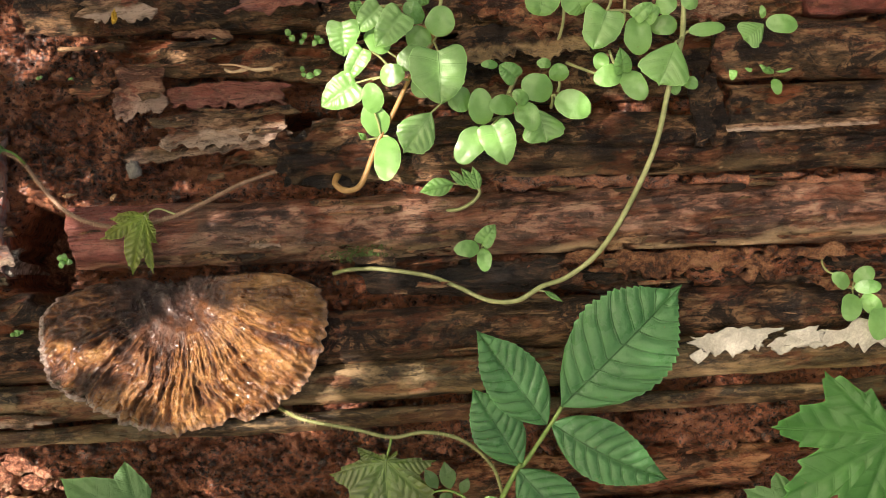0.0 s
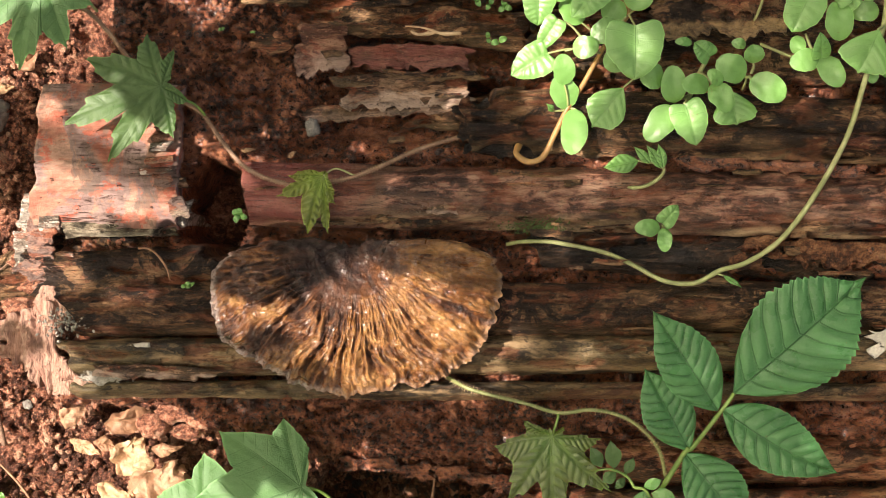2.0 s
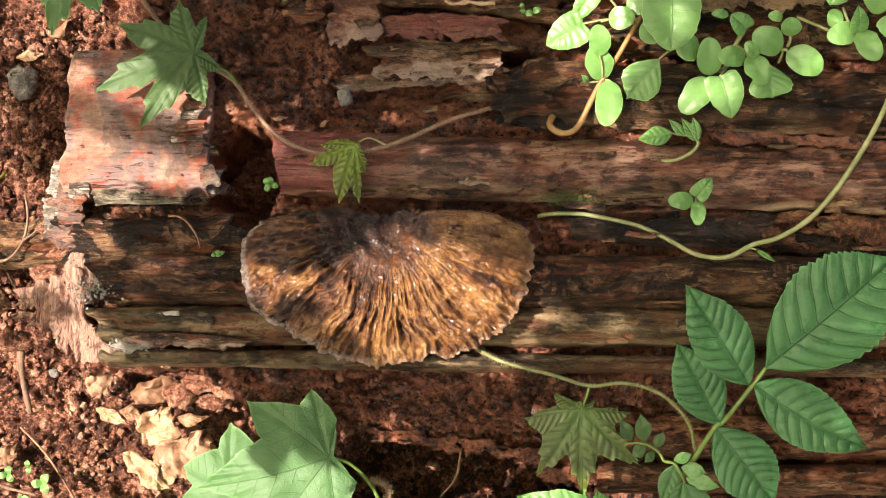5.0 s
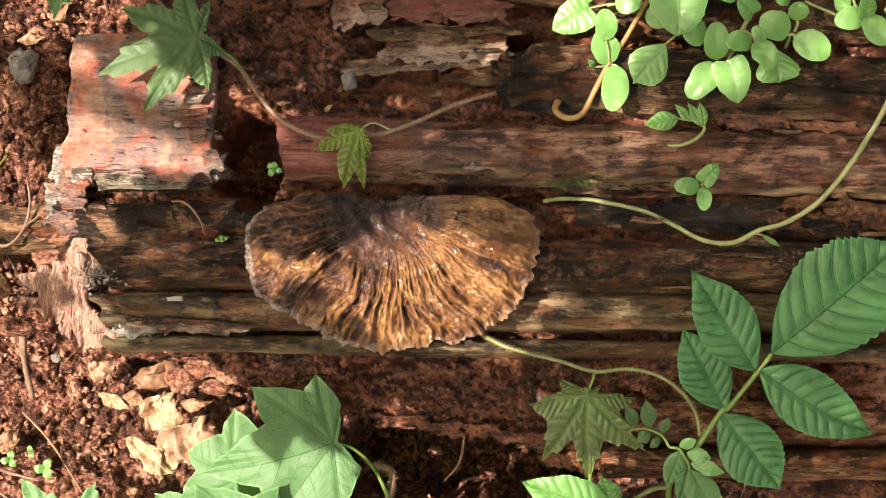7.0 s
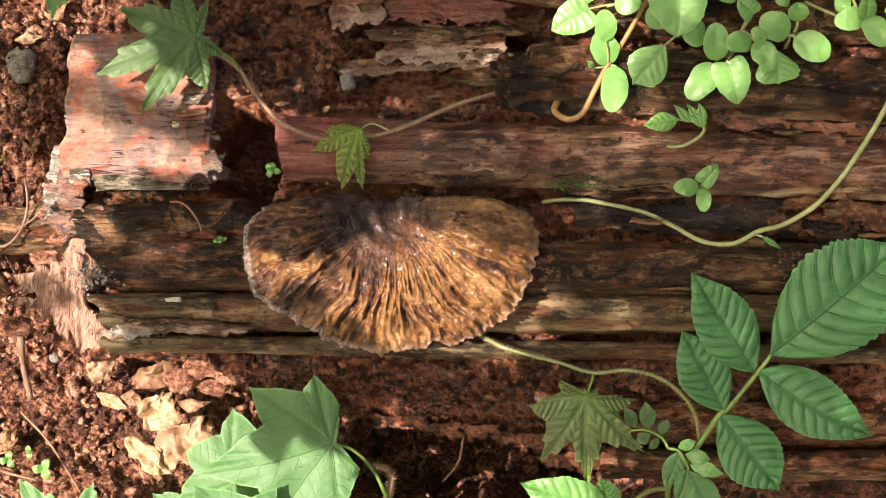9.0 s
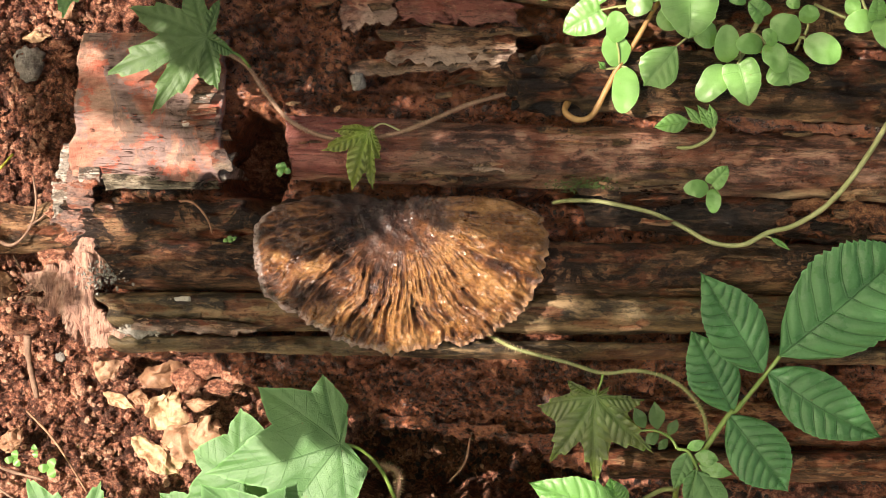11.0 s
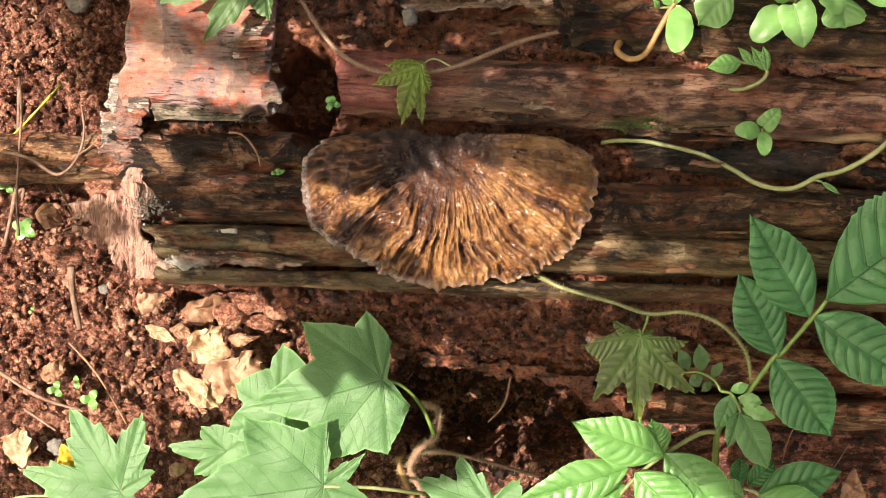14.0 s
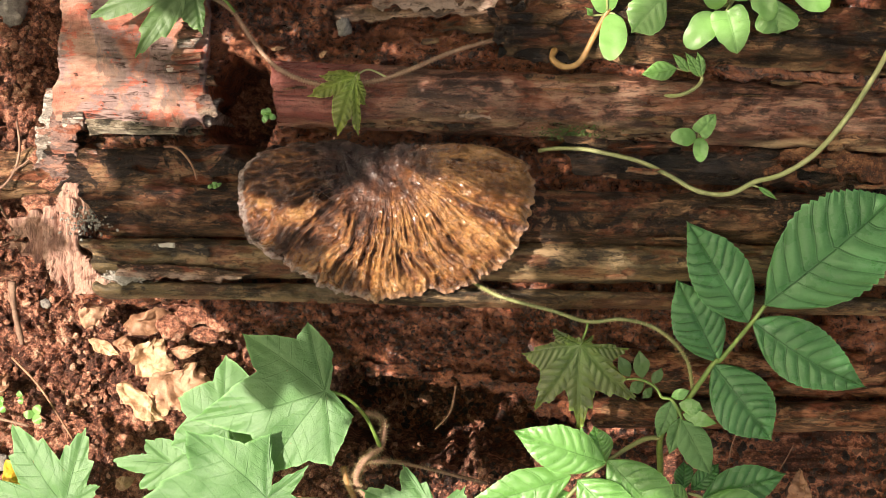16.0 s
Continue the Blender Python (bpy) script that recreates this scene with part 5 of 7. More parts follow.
s2 = seedling("cluster of pale green seedlings with round seed leaves", (153.7, 96.7, 16))
part("stem", tube([(152.2, 94.8, 14), (155.3, 101.3, 20), (158.9, 110.9, 24), (164.1, 120.3, 24)], 1.6, 1.2, 24), STEM_GREEN, s2)
for kk, (bb, tt, ww, kd, mt) in enumerate((
        ((137.2, 107.2, 36), (123.6, 107.2, 38), 15, "oval", LEAF_LIGHT), ((142.7, 93.0, 34), (141.1, 112.5, 40), 14.5, "oval", LEAF_LIGHT),
        ((161.4, 102.7, 36), (145.6, 101.6, 40), 12, "oval", LEAF_LIGHT), ((141.7, 90.5, 38), (127.1, 72.7, 36), 16, "oval", LEAF_LIGHT),
        ((147.2, 91.6, 40), (153.9, 69.6, 37), 20, "heart", LEAF_LIGHT), ((162.3, 102.6, 40), (171.1, 87.1, 42), 13.5, "oval", LEAF_LIGHT),
        ((172.8, 99.8, 32), (176.7, 80.7, 32), 24, "broad", LEAF_LIGHT), ((181.4, 106.9, 34), (165.3, 115.3, 36), 16.5, "oval", LEAF_LIGHT),
        ((182.5, 104.4, 40), (200.8, 94.3, 42), 16.5, "oval", LEAF_LIGHT), ((167.0, 102.0, 42), (159.2, 108.9, 44), 8, "oval", LEAF_LIGHT),
        ((162.4, 117.6, 34), (153.9, 125.3, 34), 12, "heart", LEAF_BRIGHT), ((186.6, 114.3, 32), (185.9, 124.1, 34), 11.5, "oval", LEAF_LIGHT),
        ((153.2, 125.6, 32), (143.7, 126.2, 33), 5, "oval", LEAF_BRIGHT), ((182.8, 124.0, 30), (174.8, 125.8, 30), 6, "oval", LEAF_LIGHT))):
    leaf(s2, mt, bb, tt, ww, pucker=0.15 if kd == "oval" else 0.28, kind=kd, veins=0 if kd == "oval" else 4, teeth=0 if kd == "oval" else 6, seed=30 + kk)
for bb, tt in (((153.6, 98.4, 20), (142.7, 93.3, 34)), ((153.6, 98.4, 20), (147.2, 91.6, 40)), ((158.6, 110.2, 24), (162.4, 102.6, 38)),
               ((181.5, 100.9, 26), (181.6, 106.6, 34)), ((181.6, 106.3, 34), (182.8, 104.4, 40)), ((185.4, 108.9, 30), (186.3, 114.3, 32))):
    part("leaf_stalk", tube([bb, tuple((np.array(bb) + np.array(tt)) / 2 + (0.6, 0.6, 1)), tt], 0.9, 0.7, 12, 7), STEM_GREEN, s2)

s3 = seedling("creeping seedling with a long pale stem and heart-shaped leaves", (55.0, 18.7, 2))
part("stem", tube([(53.7, 18.4, -3), (61.1, 19.6, 4), (71.5, 19.7, 6), (81.8, 18.7, 8), (106.7, 13.2, 10), (123.1, 5.7, 12), (139.2, -3.0, 15), (155.5, -4.4, 17), (169.7, 2.4, 18),
                   (184.0, 6.6, 19), (201.7, 18.5, 22), (218.6, 40.9, 27), (236.1, 73.4, 32), (245.8, 104.8, 35), (254.7, 131.8, 38), (257.2, 153.4, 40), (258.6, 162.2, 40)], 1.15, 1.6, 140, 10),
     STEM_GREEN, s3, "long smooth pale green stem")
leaf(s3, LEAF_BRIGHT, (171.2, -0.5, 19), (180.8, -7.4, 22), 3.2, [(166.6, 1.0, 18)], kind="lance", seed=50, name="leaf_bud", n=14, m=9)
for kk, (bb, tt, ww, kd) in enumerate((
        ((213.2, 148.7, 46), (204.6, 129.0, 42), 22, "heart"), ((229.1, 145.6, 42), (230.7, 124.4, 40), 16, "oval"), ((221.0, 116.0, 38), (219.2, 128.8, 44), 10, "heart"),
        ((221.4, 116.4, 34), (204.6, 113.0, 36), 13, "oval"), ((221.9, 116.7, 34), (232.0, 100.4, 37), 14, "oval"), ((249.2, 129.0, 48), (238.8, 106.5, 44), 28, "broad"),
        ((258.6, 136.3, 38), (279.6, 137.4, 36), 8, "oval"), ((253.4, 141.5, 36), (238.7, 139.9, 34), 12, "oval"), ((232.9, 144.6, 40), (242.8, 149.0, 44), 12, "heart"),
        ((241.6, 148.1, 42), (251.9, 153.6, 44), 12, "oval"), ((212.3, 129.0, 30), (208.6, 119.4, 30), 9, "oval"), ((249.0, 112.2, 32), (249.9, 102.1, 34), 8, "oval"),
        ((256.2, 110.6, 32), (262.0, 105.4, 34), 8, "oval"), ((196.0, 159.4, 44), (200.9, 149.7, 40), 18, "heart"), ((179.4, 161.9, 44), (177.2, 149.7, 40), 20, "heart"),
        ((255.3, 153.8, 42), (264.3, 149.7, 40), 9, "oval"), ((228.5, 144.4, 44), (238.2, 151.8, 46), 9, "heart"))):
    leaf(s3, LEAF_BRIGHT if kk == 2 else LEAF_LIGHT, bb, tt, ww, pucker=0.15 if kd == "oval" else 0.28, kind=kd, veins=0 if kd == "oval" else 4, teeth=0 if kd == "oval" else 6, seed=60 + kk)
for bb, mm, tt in (((192.3, 125.8, 24), (198.7, 121.3, 30), (206.1, 117.1, 34)), ((215.0, 149.0, 44), (222.6, 149.3, 42), (229.6, 148.1, 40)), ((221.5, 116.3, 33), (218.1, 122.4, 30), (216.4, 130.7, 26)),
                   ((213.5, 148.8, 44), (216.4, 154.1, 42), (218.3, 161.8, 40)), ((223.8, 144.2, 38), (224.3, 151.1, 40), (225.4, 161.4, 40)), ((255.3, 133.3, 38), (256.9, 135.4, 38), (258.9, 136.3, 38)),
                   ((188.6, 138.5, 26), (190.9, 147.2, 34), (191.8, 160.6, 40)), ((249.6, 129.4, 46), (252.8, 131.1, 42), (254.6, 133.1, 39))):
    part("leaf_stalk", tube([bb, mm, tt], 0.9, 0.8, 16, 7), STEM_GREEN, s3)

s4 = seedling("small three-leaved seedling rooted in a crack of the wood", (282.8, 121.7, 20))
part("stem", tube([(282.9, 122.1, 18), (287.1, 127.2, 24), (291.3, 130.7, 30), (302.5, 138.6, 32)], 0.9, 0.7, 20), STEM_GREEN, s4)
leaf(s4, LEAF_LIGHT, (301.7, 138.2, 34), (290.2, 130.4, 32), 17, kind="broad", teeth=5, seed=80)
leaf(s4, LEAF_LIGHT, (303.5, 139.5, 33), (321.0, 135.9, 33), 11.5, kind="oval", veins=0, pucker=0.2, fold=0.06, seed=81)
leaf(s4, LEAF_LIGHT, (301.6, 141.5, 34), (300.8, 148.5, 36), 4, kind="oval", veins=0, seed=82)
s5 = seedling("tiny seedling with narrow leaves on the wood", (287.4, 118.4, 20))
part("stem", tube([(286.8, 117.9, 20), (290.3, 119.9, 24), (293.5, 122.0, 28)], 0.6, 0.5, 14), STEM_GREEN, s5)
leaf(s5, LEAF_LIGHT, (291.1, 120.2, 27), (290.8, 128.9, 29), 5, kind="oval", veins=0, seed=83)
leaf(s5, LEAF_LIGHT, (290.0, 120.4, 27), (294.3, 112.9, 28), 4.5, kind="oval", veins=0, seed=84)
leaf(s5, LEAF_LIGHT, (285.1, 117.2, 26), (283.3, 109.3, 27), 5, kind="oval", veins=0, seed=85)
s6 = seedling("three-leaved seedling on the dark wood", (308.6, 109.4, 22))
part("stem", tube([(309.1, 109.1, 20), (308.4, 113.4, 26), (307.1, 117.9, 32)], 0.7, 0.6, 14), STEM_GREEN, s6)
leaf(s6, LEAF_LIGHT, (307.1, 111.5, 28), (296.9, 119.0, 30), 6.5, kind="ovate", veins=3, seed=86)
leaf(s6, LEAF_LIGHT, (308.1, 112.3, 28), (320.6, 118.6, 30), 6.5, kind="ovate", veins=3, seed=87)
leaf(s6, LEAF_LIGHT, (306.8, 108.5, 28), (308.3, 99.2, 29), 6.5, kind="oval", veins=0, pucker=0.2, fold=0.06, seed=88)
s7 = seedling("three-leaved seedling on the middle layer of wood", (138.7, 24.9, 12))
part("stem", tube([(139.3, 22.4, 10), (138.5, 24.8, 16), (138.1, 27.6, 20)], 0.7, 0.6, 12), STEM_GREEN, s7)
leaf(s7, LEAF_LIGHT, (136.5, 26.0, 20), (122.1, 26.3, 22), 9.8, kind="oval", veins=0, pucker=0.2, fold=0.06, seed=89)
leaf(s7, LEAF_LIGHT, (137.7, 28.4, 22), (145.9, 38.6, 24), 10.5, kind="heart", teeth=5, veins=3, seed=90)
leaf(s7, LEAF_LIGHT, (138.6, 26.0, 20), (138.6, 12.7, 22), 8.6, kind="oval", veins=0, pucker=0.2, fold=0.06, seed=91)
s8 = seedling("curled seedling hanging under the ledge of wood", (120.7, 48.5, 15))
part("stem", tube([(119.9, 48.5, 15), (127.9, 48.9, 19), (135.4, 52.7, 21), (138.8, 57.5, 22), (135.9, 61.2, 22), (129.5, 62.5, 21)], 1.1, 0.9, 30), STEM_GREEN, s8)
leaf(s8, LEAF_LIGHT, (124.7, 62.8, 23), (105.1, 59.0, 25), 10.5, [(129.5, 62.1, 21)], kind="ovate", teeth=6, veins=4, seed=92)
leaf(s8, LEAF_LIGHT, (137.6, 58.6, 22), (129.1, 71.4, 23), 6, kind="ovate", veins=4, seed=93)
leaf(s8, LEAF_LIGHT, (138.4, 58.6, 22), (135.7, 71.8, 23), 6, kind="ovate", veins=4, seed=94)
leaf(s8, LEAF_LIGHT, (131.4, 61.2, 22), (122.3, 70.7, 22), 5, kind="ovate", veins=4, seed=95)
s9 = seedling("seedling with rounded leaves on a thin white stalk", (332.0, 10.8, 18))
part("stem", tube([(332.8, 15.7, 18), (327.2, 5.7, 22), (328.8, -0.5, 25), (334.0, -3.1, 28)], 0.6, 0.6, 20), STEM_GREEN, s9, "thin whitish stalk")
for kk, (bb, tt, ww) in enumerate((((337.9, -10.2, 30), (328.6, -2.0, 33), 9), ((341.5, -7.2, 30), (352.1, -1.1, 33), 10), ((339.9, -10.4, 34), (354.4, -11.0, 36), 8),
                                   ((340.5, -14.1, 30), (334.8, -28.9, 33), 12.5), ((345.3, -15.9, 28), (355.0, -25.1, 30), 11), ((355.2, -21.9, 30), (350.4, -40.5, 33), 14),
                                   ((355.0, -24.0, 30), (363.6, -36.2, 33), 14))):
    leaf(s9, LEAF_BRIGHT if kk == 2 else LEAF_LIGHT, bb, tt, ww, [(341.5, -11.4, 26)], kind="oval", veins=0, pucker=0.2, fold=0.06, seed=100 + kk, r=0.5)


def sprout(at, size, turn, count=2, w=None):
    """A tiny seedling: two or three round leaves on a short stalk."""
    u, v = at[0], at[1]
    z = (float(log_w(np.array(u), np.array(v))) if w is None else w)
    ob = thing("sprout", (u, v, z), "tiny green sprout with round leaves", "seedling", "tiny sprouts")
    part("stem", tube([(u, v, z), (u + 0.3, v + 0.3, z + 3), (u, v, z + 6)], 0.35, 0.3, 8, 6), STEM_GREEN, ob)
    for i in range(count):
        a = radians(turn + i * 360 / count)
        leaf(ob, LEAF_LIGHT, (u, v, z + 6), (u + size * math.cos(a), v + size * math.sin(a), z + 7), size * 0.8, kind="oval", veins=0, n=10, m=9, seed=int(u) % 50)


for at, size, turn, count in (((38.1, 157.1), 4.5, 120, 2), ((45.7, 154.6), 4, 60, 2), ((54.0, 152.8), 4.5, 100, 3), ((50.4, 132.8), 5, 200, 2), ((44.4, 134.8), 3.5, 100, 2),
                              ((-7.0, 156.8), 3.5, 40, 2), ((-125.1, -2.8), 3, 30, 2), ((-96.2, 36.3), 4.5, 100, 3), ((-98.7, 36.0), 4.2, 95, 2), ((-127.8, -2.5), 3.2, 30, 2),
                              ((-107.6, 143.3), 2.5, 20, 2), ((377.5, 104.5), 5, 180, 2), ((-89.5, 141.2), 2, 10, 2)):
    sprout(at, size, turn, count)

# ---- compound-leaved climber ----
c1 = thing("climber", (131.8, -168.0, -40), "climber with five toothed deep-green leaflets on an arching stalk", "climbing plant")
part("stem", tube([(143.3, -217.5, -100), (131.4, -168.0, -40), (125.5, -142.4, -8), (131.1, -127.4, 8), (138.1, -115.1, 14), (149.0, -96.3, 20), (152.9, -94.1, 20), (170.1, -71.7, 23), (175.2, -64.4, 24)], 2.0, 1.1, 70, 10), STEM_DEEP, c1, "green leaf stalk")
leaf(c1, LEAF_DEEP, (174.8, -64.6, 24), (245.6, -2.3, 30), 57, kind="broad", teeth=19, veins=8, arch=5, seed=110, pucker=1.3, n=120, m=31, label="large toothed leaflet", name="leaflet")
leaf(c1, LEAF_DEEP, (166.3, -74.0, 22), (130.8, -18.8, 26), 33, kind="ovate", teeth=15, veins=8, arch=4, seed=111, pucker=1, n=110, m=27, name="leaflet")
leaf(c1, LEAF_DEEP, (150.7, -95.8, 19), (126.7, -50.5, 21), 28, kind="ovate", teeth=14, veins=8, arch=4, seed=112, pucker=0.84, n=100, m=27, name="leaflet")
leaf(c1, LEAF_DEEP, (168.8, -73.3, 22), (231.0, -108.6, 24), 33, kind="ovate", teeth=15, veins=8, arch=4, seed=113, pucker=1, n=110, m=27, name="leaflet", bend=-3)
leaf(c1, LEAF_DEEP, (148.6, -97.4, 18), (181.4, -139.4, 20), 32, kind="ovate", teeth=13, veins=8, arch=4, seed=114, pucker=0.84, n=100, m=27, name="leaflet")
for kk, (bb, tt, ww) in enumerate((((103.9, -105.8, 12), (97.3, -93.6, 14), 7.5), ((110.9, -106.5, 13), (108.5, -90.2, 15), 9), ((116.9, -109.5, 12), (121.4, -100.0, 14), 6), ((112.2, -108.8, 11), (104.2, -114.0, 11), 7),
                                   ((116.8, -111.7, 11), (111.3, -117.9, 11), 5), ((126.6, -116.6, 15), (136.3, -112.0, 17), 6.5), ((130.5, -119.7, 16), (143.8, -122.4, 18), 9), ((132.8, -125.5, 17), (151.5, -130.1, 19), 8.5),
                                   ((127.3, -118.2, 15), (120.0, -139.5, 12), 12), ((131.4, -127.7, 16), (126.2, -148.1, 14), 10), ((131.7, -128.2, 18), (149.4, -159.4, 14), 19))):
    leaf(c1, LEAF_SHADED if kk < 5 else LEAF_BRIGHT if kk < 8 else LEAF_BROAD, bb, tt, ww, kind="ovate", teeth=0 if kk < 8 else 6, veins=0 if kk < 8 else 4, seed=120 + kk, name="young_leaflet", arch=1.5, n=40, m=15)
part("shoot", tube([(101.4, -107.5, 10), (109.5, -107.0, 12), (117.8, -110.9, 13), (121.5, -116.8, 14)], 0.6, 0.9, 18), STEM_DEEP, c1)
part("shoot", tube([(121.5, -116.8, 14), (127.3, -118.2, 15), (131.9, -126.4, 16), (132.6, -131.1, 16)], 0.9, 0.8, 18), STEM_DEEP, c1)

v1_pts = [(17.7, -55.3, -6), (25.4, -59.3, 4), (35.7, -63.4, 8), (60.7, -69.6, 11), (80.3, -75.2, 14), (97.9, -73.6, 15), (114.5, -77.2, 15), (127.3, -85.6, 14), (136.4, -97.7, 10), (140.6, -113.4, 4)]
v1 = thing("vine", (17.7, -55.3, -6), "hairy green vine stem with a drooping lobed leaf", "vine")
part("stem", tube(v1_pts, 1.15, 1.05, 70, 10), STEM_VINE, v1, "hairy yellow-green stem")
part("hairs", hairs(v1_pts, 1.2, 700, 2.0, 7), HAIR, v1)
part("leaf", lobed((76.4, -87.8), ((37, 9, 60, 3), (150, 18, 172, 14), (190, 33, 214, 26), (238, 46, 253, 27), (272, 52, 290, 28), (316, 47, 332, 20), (355, 28, 15, 6)), 12, (0.0, 0.12), 0.10, 3, 131, 40, 520, 9, 6, 0.9, 0.01), LEAF_YOUNG, v1, "glossy bronze-green lobed young leaf")
part("leaf_stalk", tube([(80.3, -75.2, 14), (79.0, -80.1, 16), (76.1, -88.1, 14)], 0.8, 0.7, 14), STEM_DEEP, v1)
leaf(v1, LEAF_BRIGHT, (78.2, -133.8, 8), (79.7, -149.2, 2), 2.4, kind="lance", veins=0, seed=132, n=14, m=7, name="tendril")

# ---- glossy compound leaf near the soil ----
c2 = thing("climber", (140.9, -204.8, -80), "young climber with fresh glossy sunlit leaflets", "climbing plant")
part("stem", tube([(125.0, -143.2, -8), (116.6, -143.6, -6), (106.9, -148.0, -4), (96.5, -154.4, -2), (84.8, -163.3, -2), (69.4, -181.1, -4), (63.1, -200.7, -12)], 1.5, 1.1, 50, 9), STEM_VINE, c2, "yellow-green leaf stalk")
for kk, (bb, tt, ww) in enumerate((((92.5, -155.3, 4), (39.7, -136.4, 8), 27), ((92.2, -156.5, 0), (86.0, -135.0, 0), 16), ((73.4, -162.7, 4), (9.4, -182.8, 4), 24), ((93.3, -153.4, 5), (134.4, -194.9, 4), 33),
                                   ((76.3, -164.1, 8), (110.2, -195.0, 6), 30), ((73.4, -174.1, -4), (29.3, -192.9, -4), 22), ((69.4, -179.7, 2), (62.0, -208.1, 0), 14))):
    leaf(c2, LEAF_BRIGHT, bb, tt, ww, kind="ovate", teeth=14, veins=7, arch=4, seed=140 + kk, pucker=0.7, n=90, m=25, name="leaflet")
c3 = thing("climber", (169.8, -210.4, -90), "low climber shoot with broad green leaves beneath the log", "climbing plant")
part("stem", tube([(179.3, -227.1, -95), (161.5, -192.8, -40), (153.6, -182.1, -26), (144.9, -178.6, -24)], 1.4, 0.9, 24), STEM_GREEN, c3)
for kk, (bb, tt, ww, mt) in enumerate((((153.9, -181.5, -26), (202.1, -167.0, -26), 26, LEAF_DEEP), ((152.7, -182.6, -22), (196.1, -193.3, -22), 25, LEAF_BRIGHT), ((148.0, -178.1, -30), (163.7, -162.3, -30), 13, LEAF_DEEP),
                                       ((143.1, -178.7, -32), (143.8, -162.0, -34), 12, LEAF_DEEP), ((144.7, -183.5, -22), (128.5, -173.2, -22), 12, LEAF_LIGHT), ((147.0, -187.5, -24), (133.3, -198.5, -24), 14, LEAF_BRIGHT))):
    leaf(c3, mt, bb, tt, ww, kind="ovate", teeth=10, veins=6, arch=3, seed=150 + kk, pucker=1.0, n=60, m=21)

# ---- hairy brown vine over the block ----
v2_pts = [(-203.2, 175.8, 14), (-191.4, 159.5, 12), (-176.2, 148.5, 10), (-166.3, 137.6, 8), (-155.3, 123.2, 6), (-138.3, 108.0, 2), (-126.5, 100.0, 3), (-115.9, 92.9, 3), (-105.3, 77.6, 4), (-92.6, 63.2, 5), (-77.7, 55.6, 6), (-62.8, 52.5, 7),
          (-45.7, 53.8, 8), (-30.7, 57.1, 9), (-15.7, 62.7, 9), (5.7, 72.0, 8), (31.6, 79.8, 5), (38.2, 83.2, -2)]
v2 = thing("vine", (31.7, 80.0, 2), "hairy brown vine with lobed leaves trailing over the log", "vine")
part("stem", tube(v2_pts, 1.25, 1.2, 120, 9), STEM_BROWN, v2, "hairy brown stem")
part("hairs", hairs(v2_pts, 1.2, 2200, 1.3, 8, 200), HAIR, v2)
# this leaf's shade is put into its darker green
part("leaf", lobed((-136.6, 107.3), ((72, 22, 86, 14), (105, 31, 132, 20), (159, 46, 178, 25), (201, 61, 215, 24), (234, 52, 254, 20), (282, 29, 305, 11), (331, 18, 25, 4)), 13, (-0.05, 0.0), 0.07, 3, 161, 40, 520, 8, 4, 0.5, 0.08), LEAF_SHADED, v2, "green seven-lobed leaf darkened for its shade")
part("leaf_stalk", tube([(-114.7, 92.4, 4), (-118.8, 97.5, 10), (-124.6, 100.4, 13), (-135.4, 107.2, 15)], 0.8, 0.7, 14), STEM_DEEP, v2)
part("young_leaf", lobed((-48, 57.2), ((60, 3, 120, 2), (177, 20.5, 191, 14), (202, 28.9, 220, 15), (252, 33.8, 264, 20), (273, 32.2, 279, 13), (291, 17.1, 330, 3)), 13, (0.0, 0.10), 0.06, 2, 171, 34, 460, 8, 4, 1.3), LEAF_NEW, v2, "crumpled yellow-green young leaf")
part("leaf_stalk", tube([(-30.7, 57.1, 9), (-41, 61.2, 12), (-48, 57.2, 15)], 0.6, 0.5, 14), STEM_GREEN, v2)
part("leaf", lobed((-197.4, 164.7), ((40, 22, 100, 12), (170, 36, 192, 26), (216, 44, 234, 27), (252, 52, 270, 28), (288, 40, 308, 22), (332, 32, 5, 12)), 30, (0.0, 0.05), 0.10, 4, 181, 36, 420, 7, 3, 0.1), LEAF_BROAD, v2, "light green lobed leaf")
part("leaf_stalk", tube([(-172.5, 149.8, 12), (-176.7, 155.1, 20), (-185.4, 160.3, 26), (-197.4, 164.7, 30)], 0.9, 0.8, 14), STEM_GREEN, v2, "yellow-green stalk")

# ---- lobed creeper over the soil ----
v3 = thing("creeper", (-37.4, -184.1, -80), "creeper with large pale green lobed leaves over the soil", "creeper")
v3_pts = [(-39.4, -234.5, -74), (-40.7, -198.2, -66), (-49.4, -180.5, -62), (-43.8, -167.3, -60), (-34.3, -158.8, -56), (-33.5, -144.3, -62), (-43.6, -140.9, -72)]
part("stem", tube(v3_pts, 2.1, 1.8, 60, 9), STEM_BROWN, v3, "thick hairy stem")
part("hairs", hairs(v3_pts, 1.8, 900, 3.4, 9), HAIR, v3)
v3_side = [(-48.3, -170.4, -62), (-35.4, -170.0, -66), (-16.4, -173.3, -72), (31.0, -187.3, -84)]
part("stem", tube(v3_side, 1.4, 1.0, 30, 8), STEM_BROWN, v3)
part("hairs", hairs(v3_side, 1.2, 350, 3.0, 10), HAIR, v3)
v3_low = [(-57.4, -172.7, -64), (-53.9, -185.3, -64), (-44.1, -205.1, -68)]
part("stem", tube(v3_low, 1.8, 1.6, 24, 8), STEM_TAN, v3)
part("hairs", hairs(v3_low, 1.6, 350, 3.0, 11), HAIR, v3)
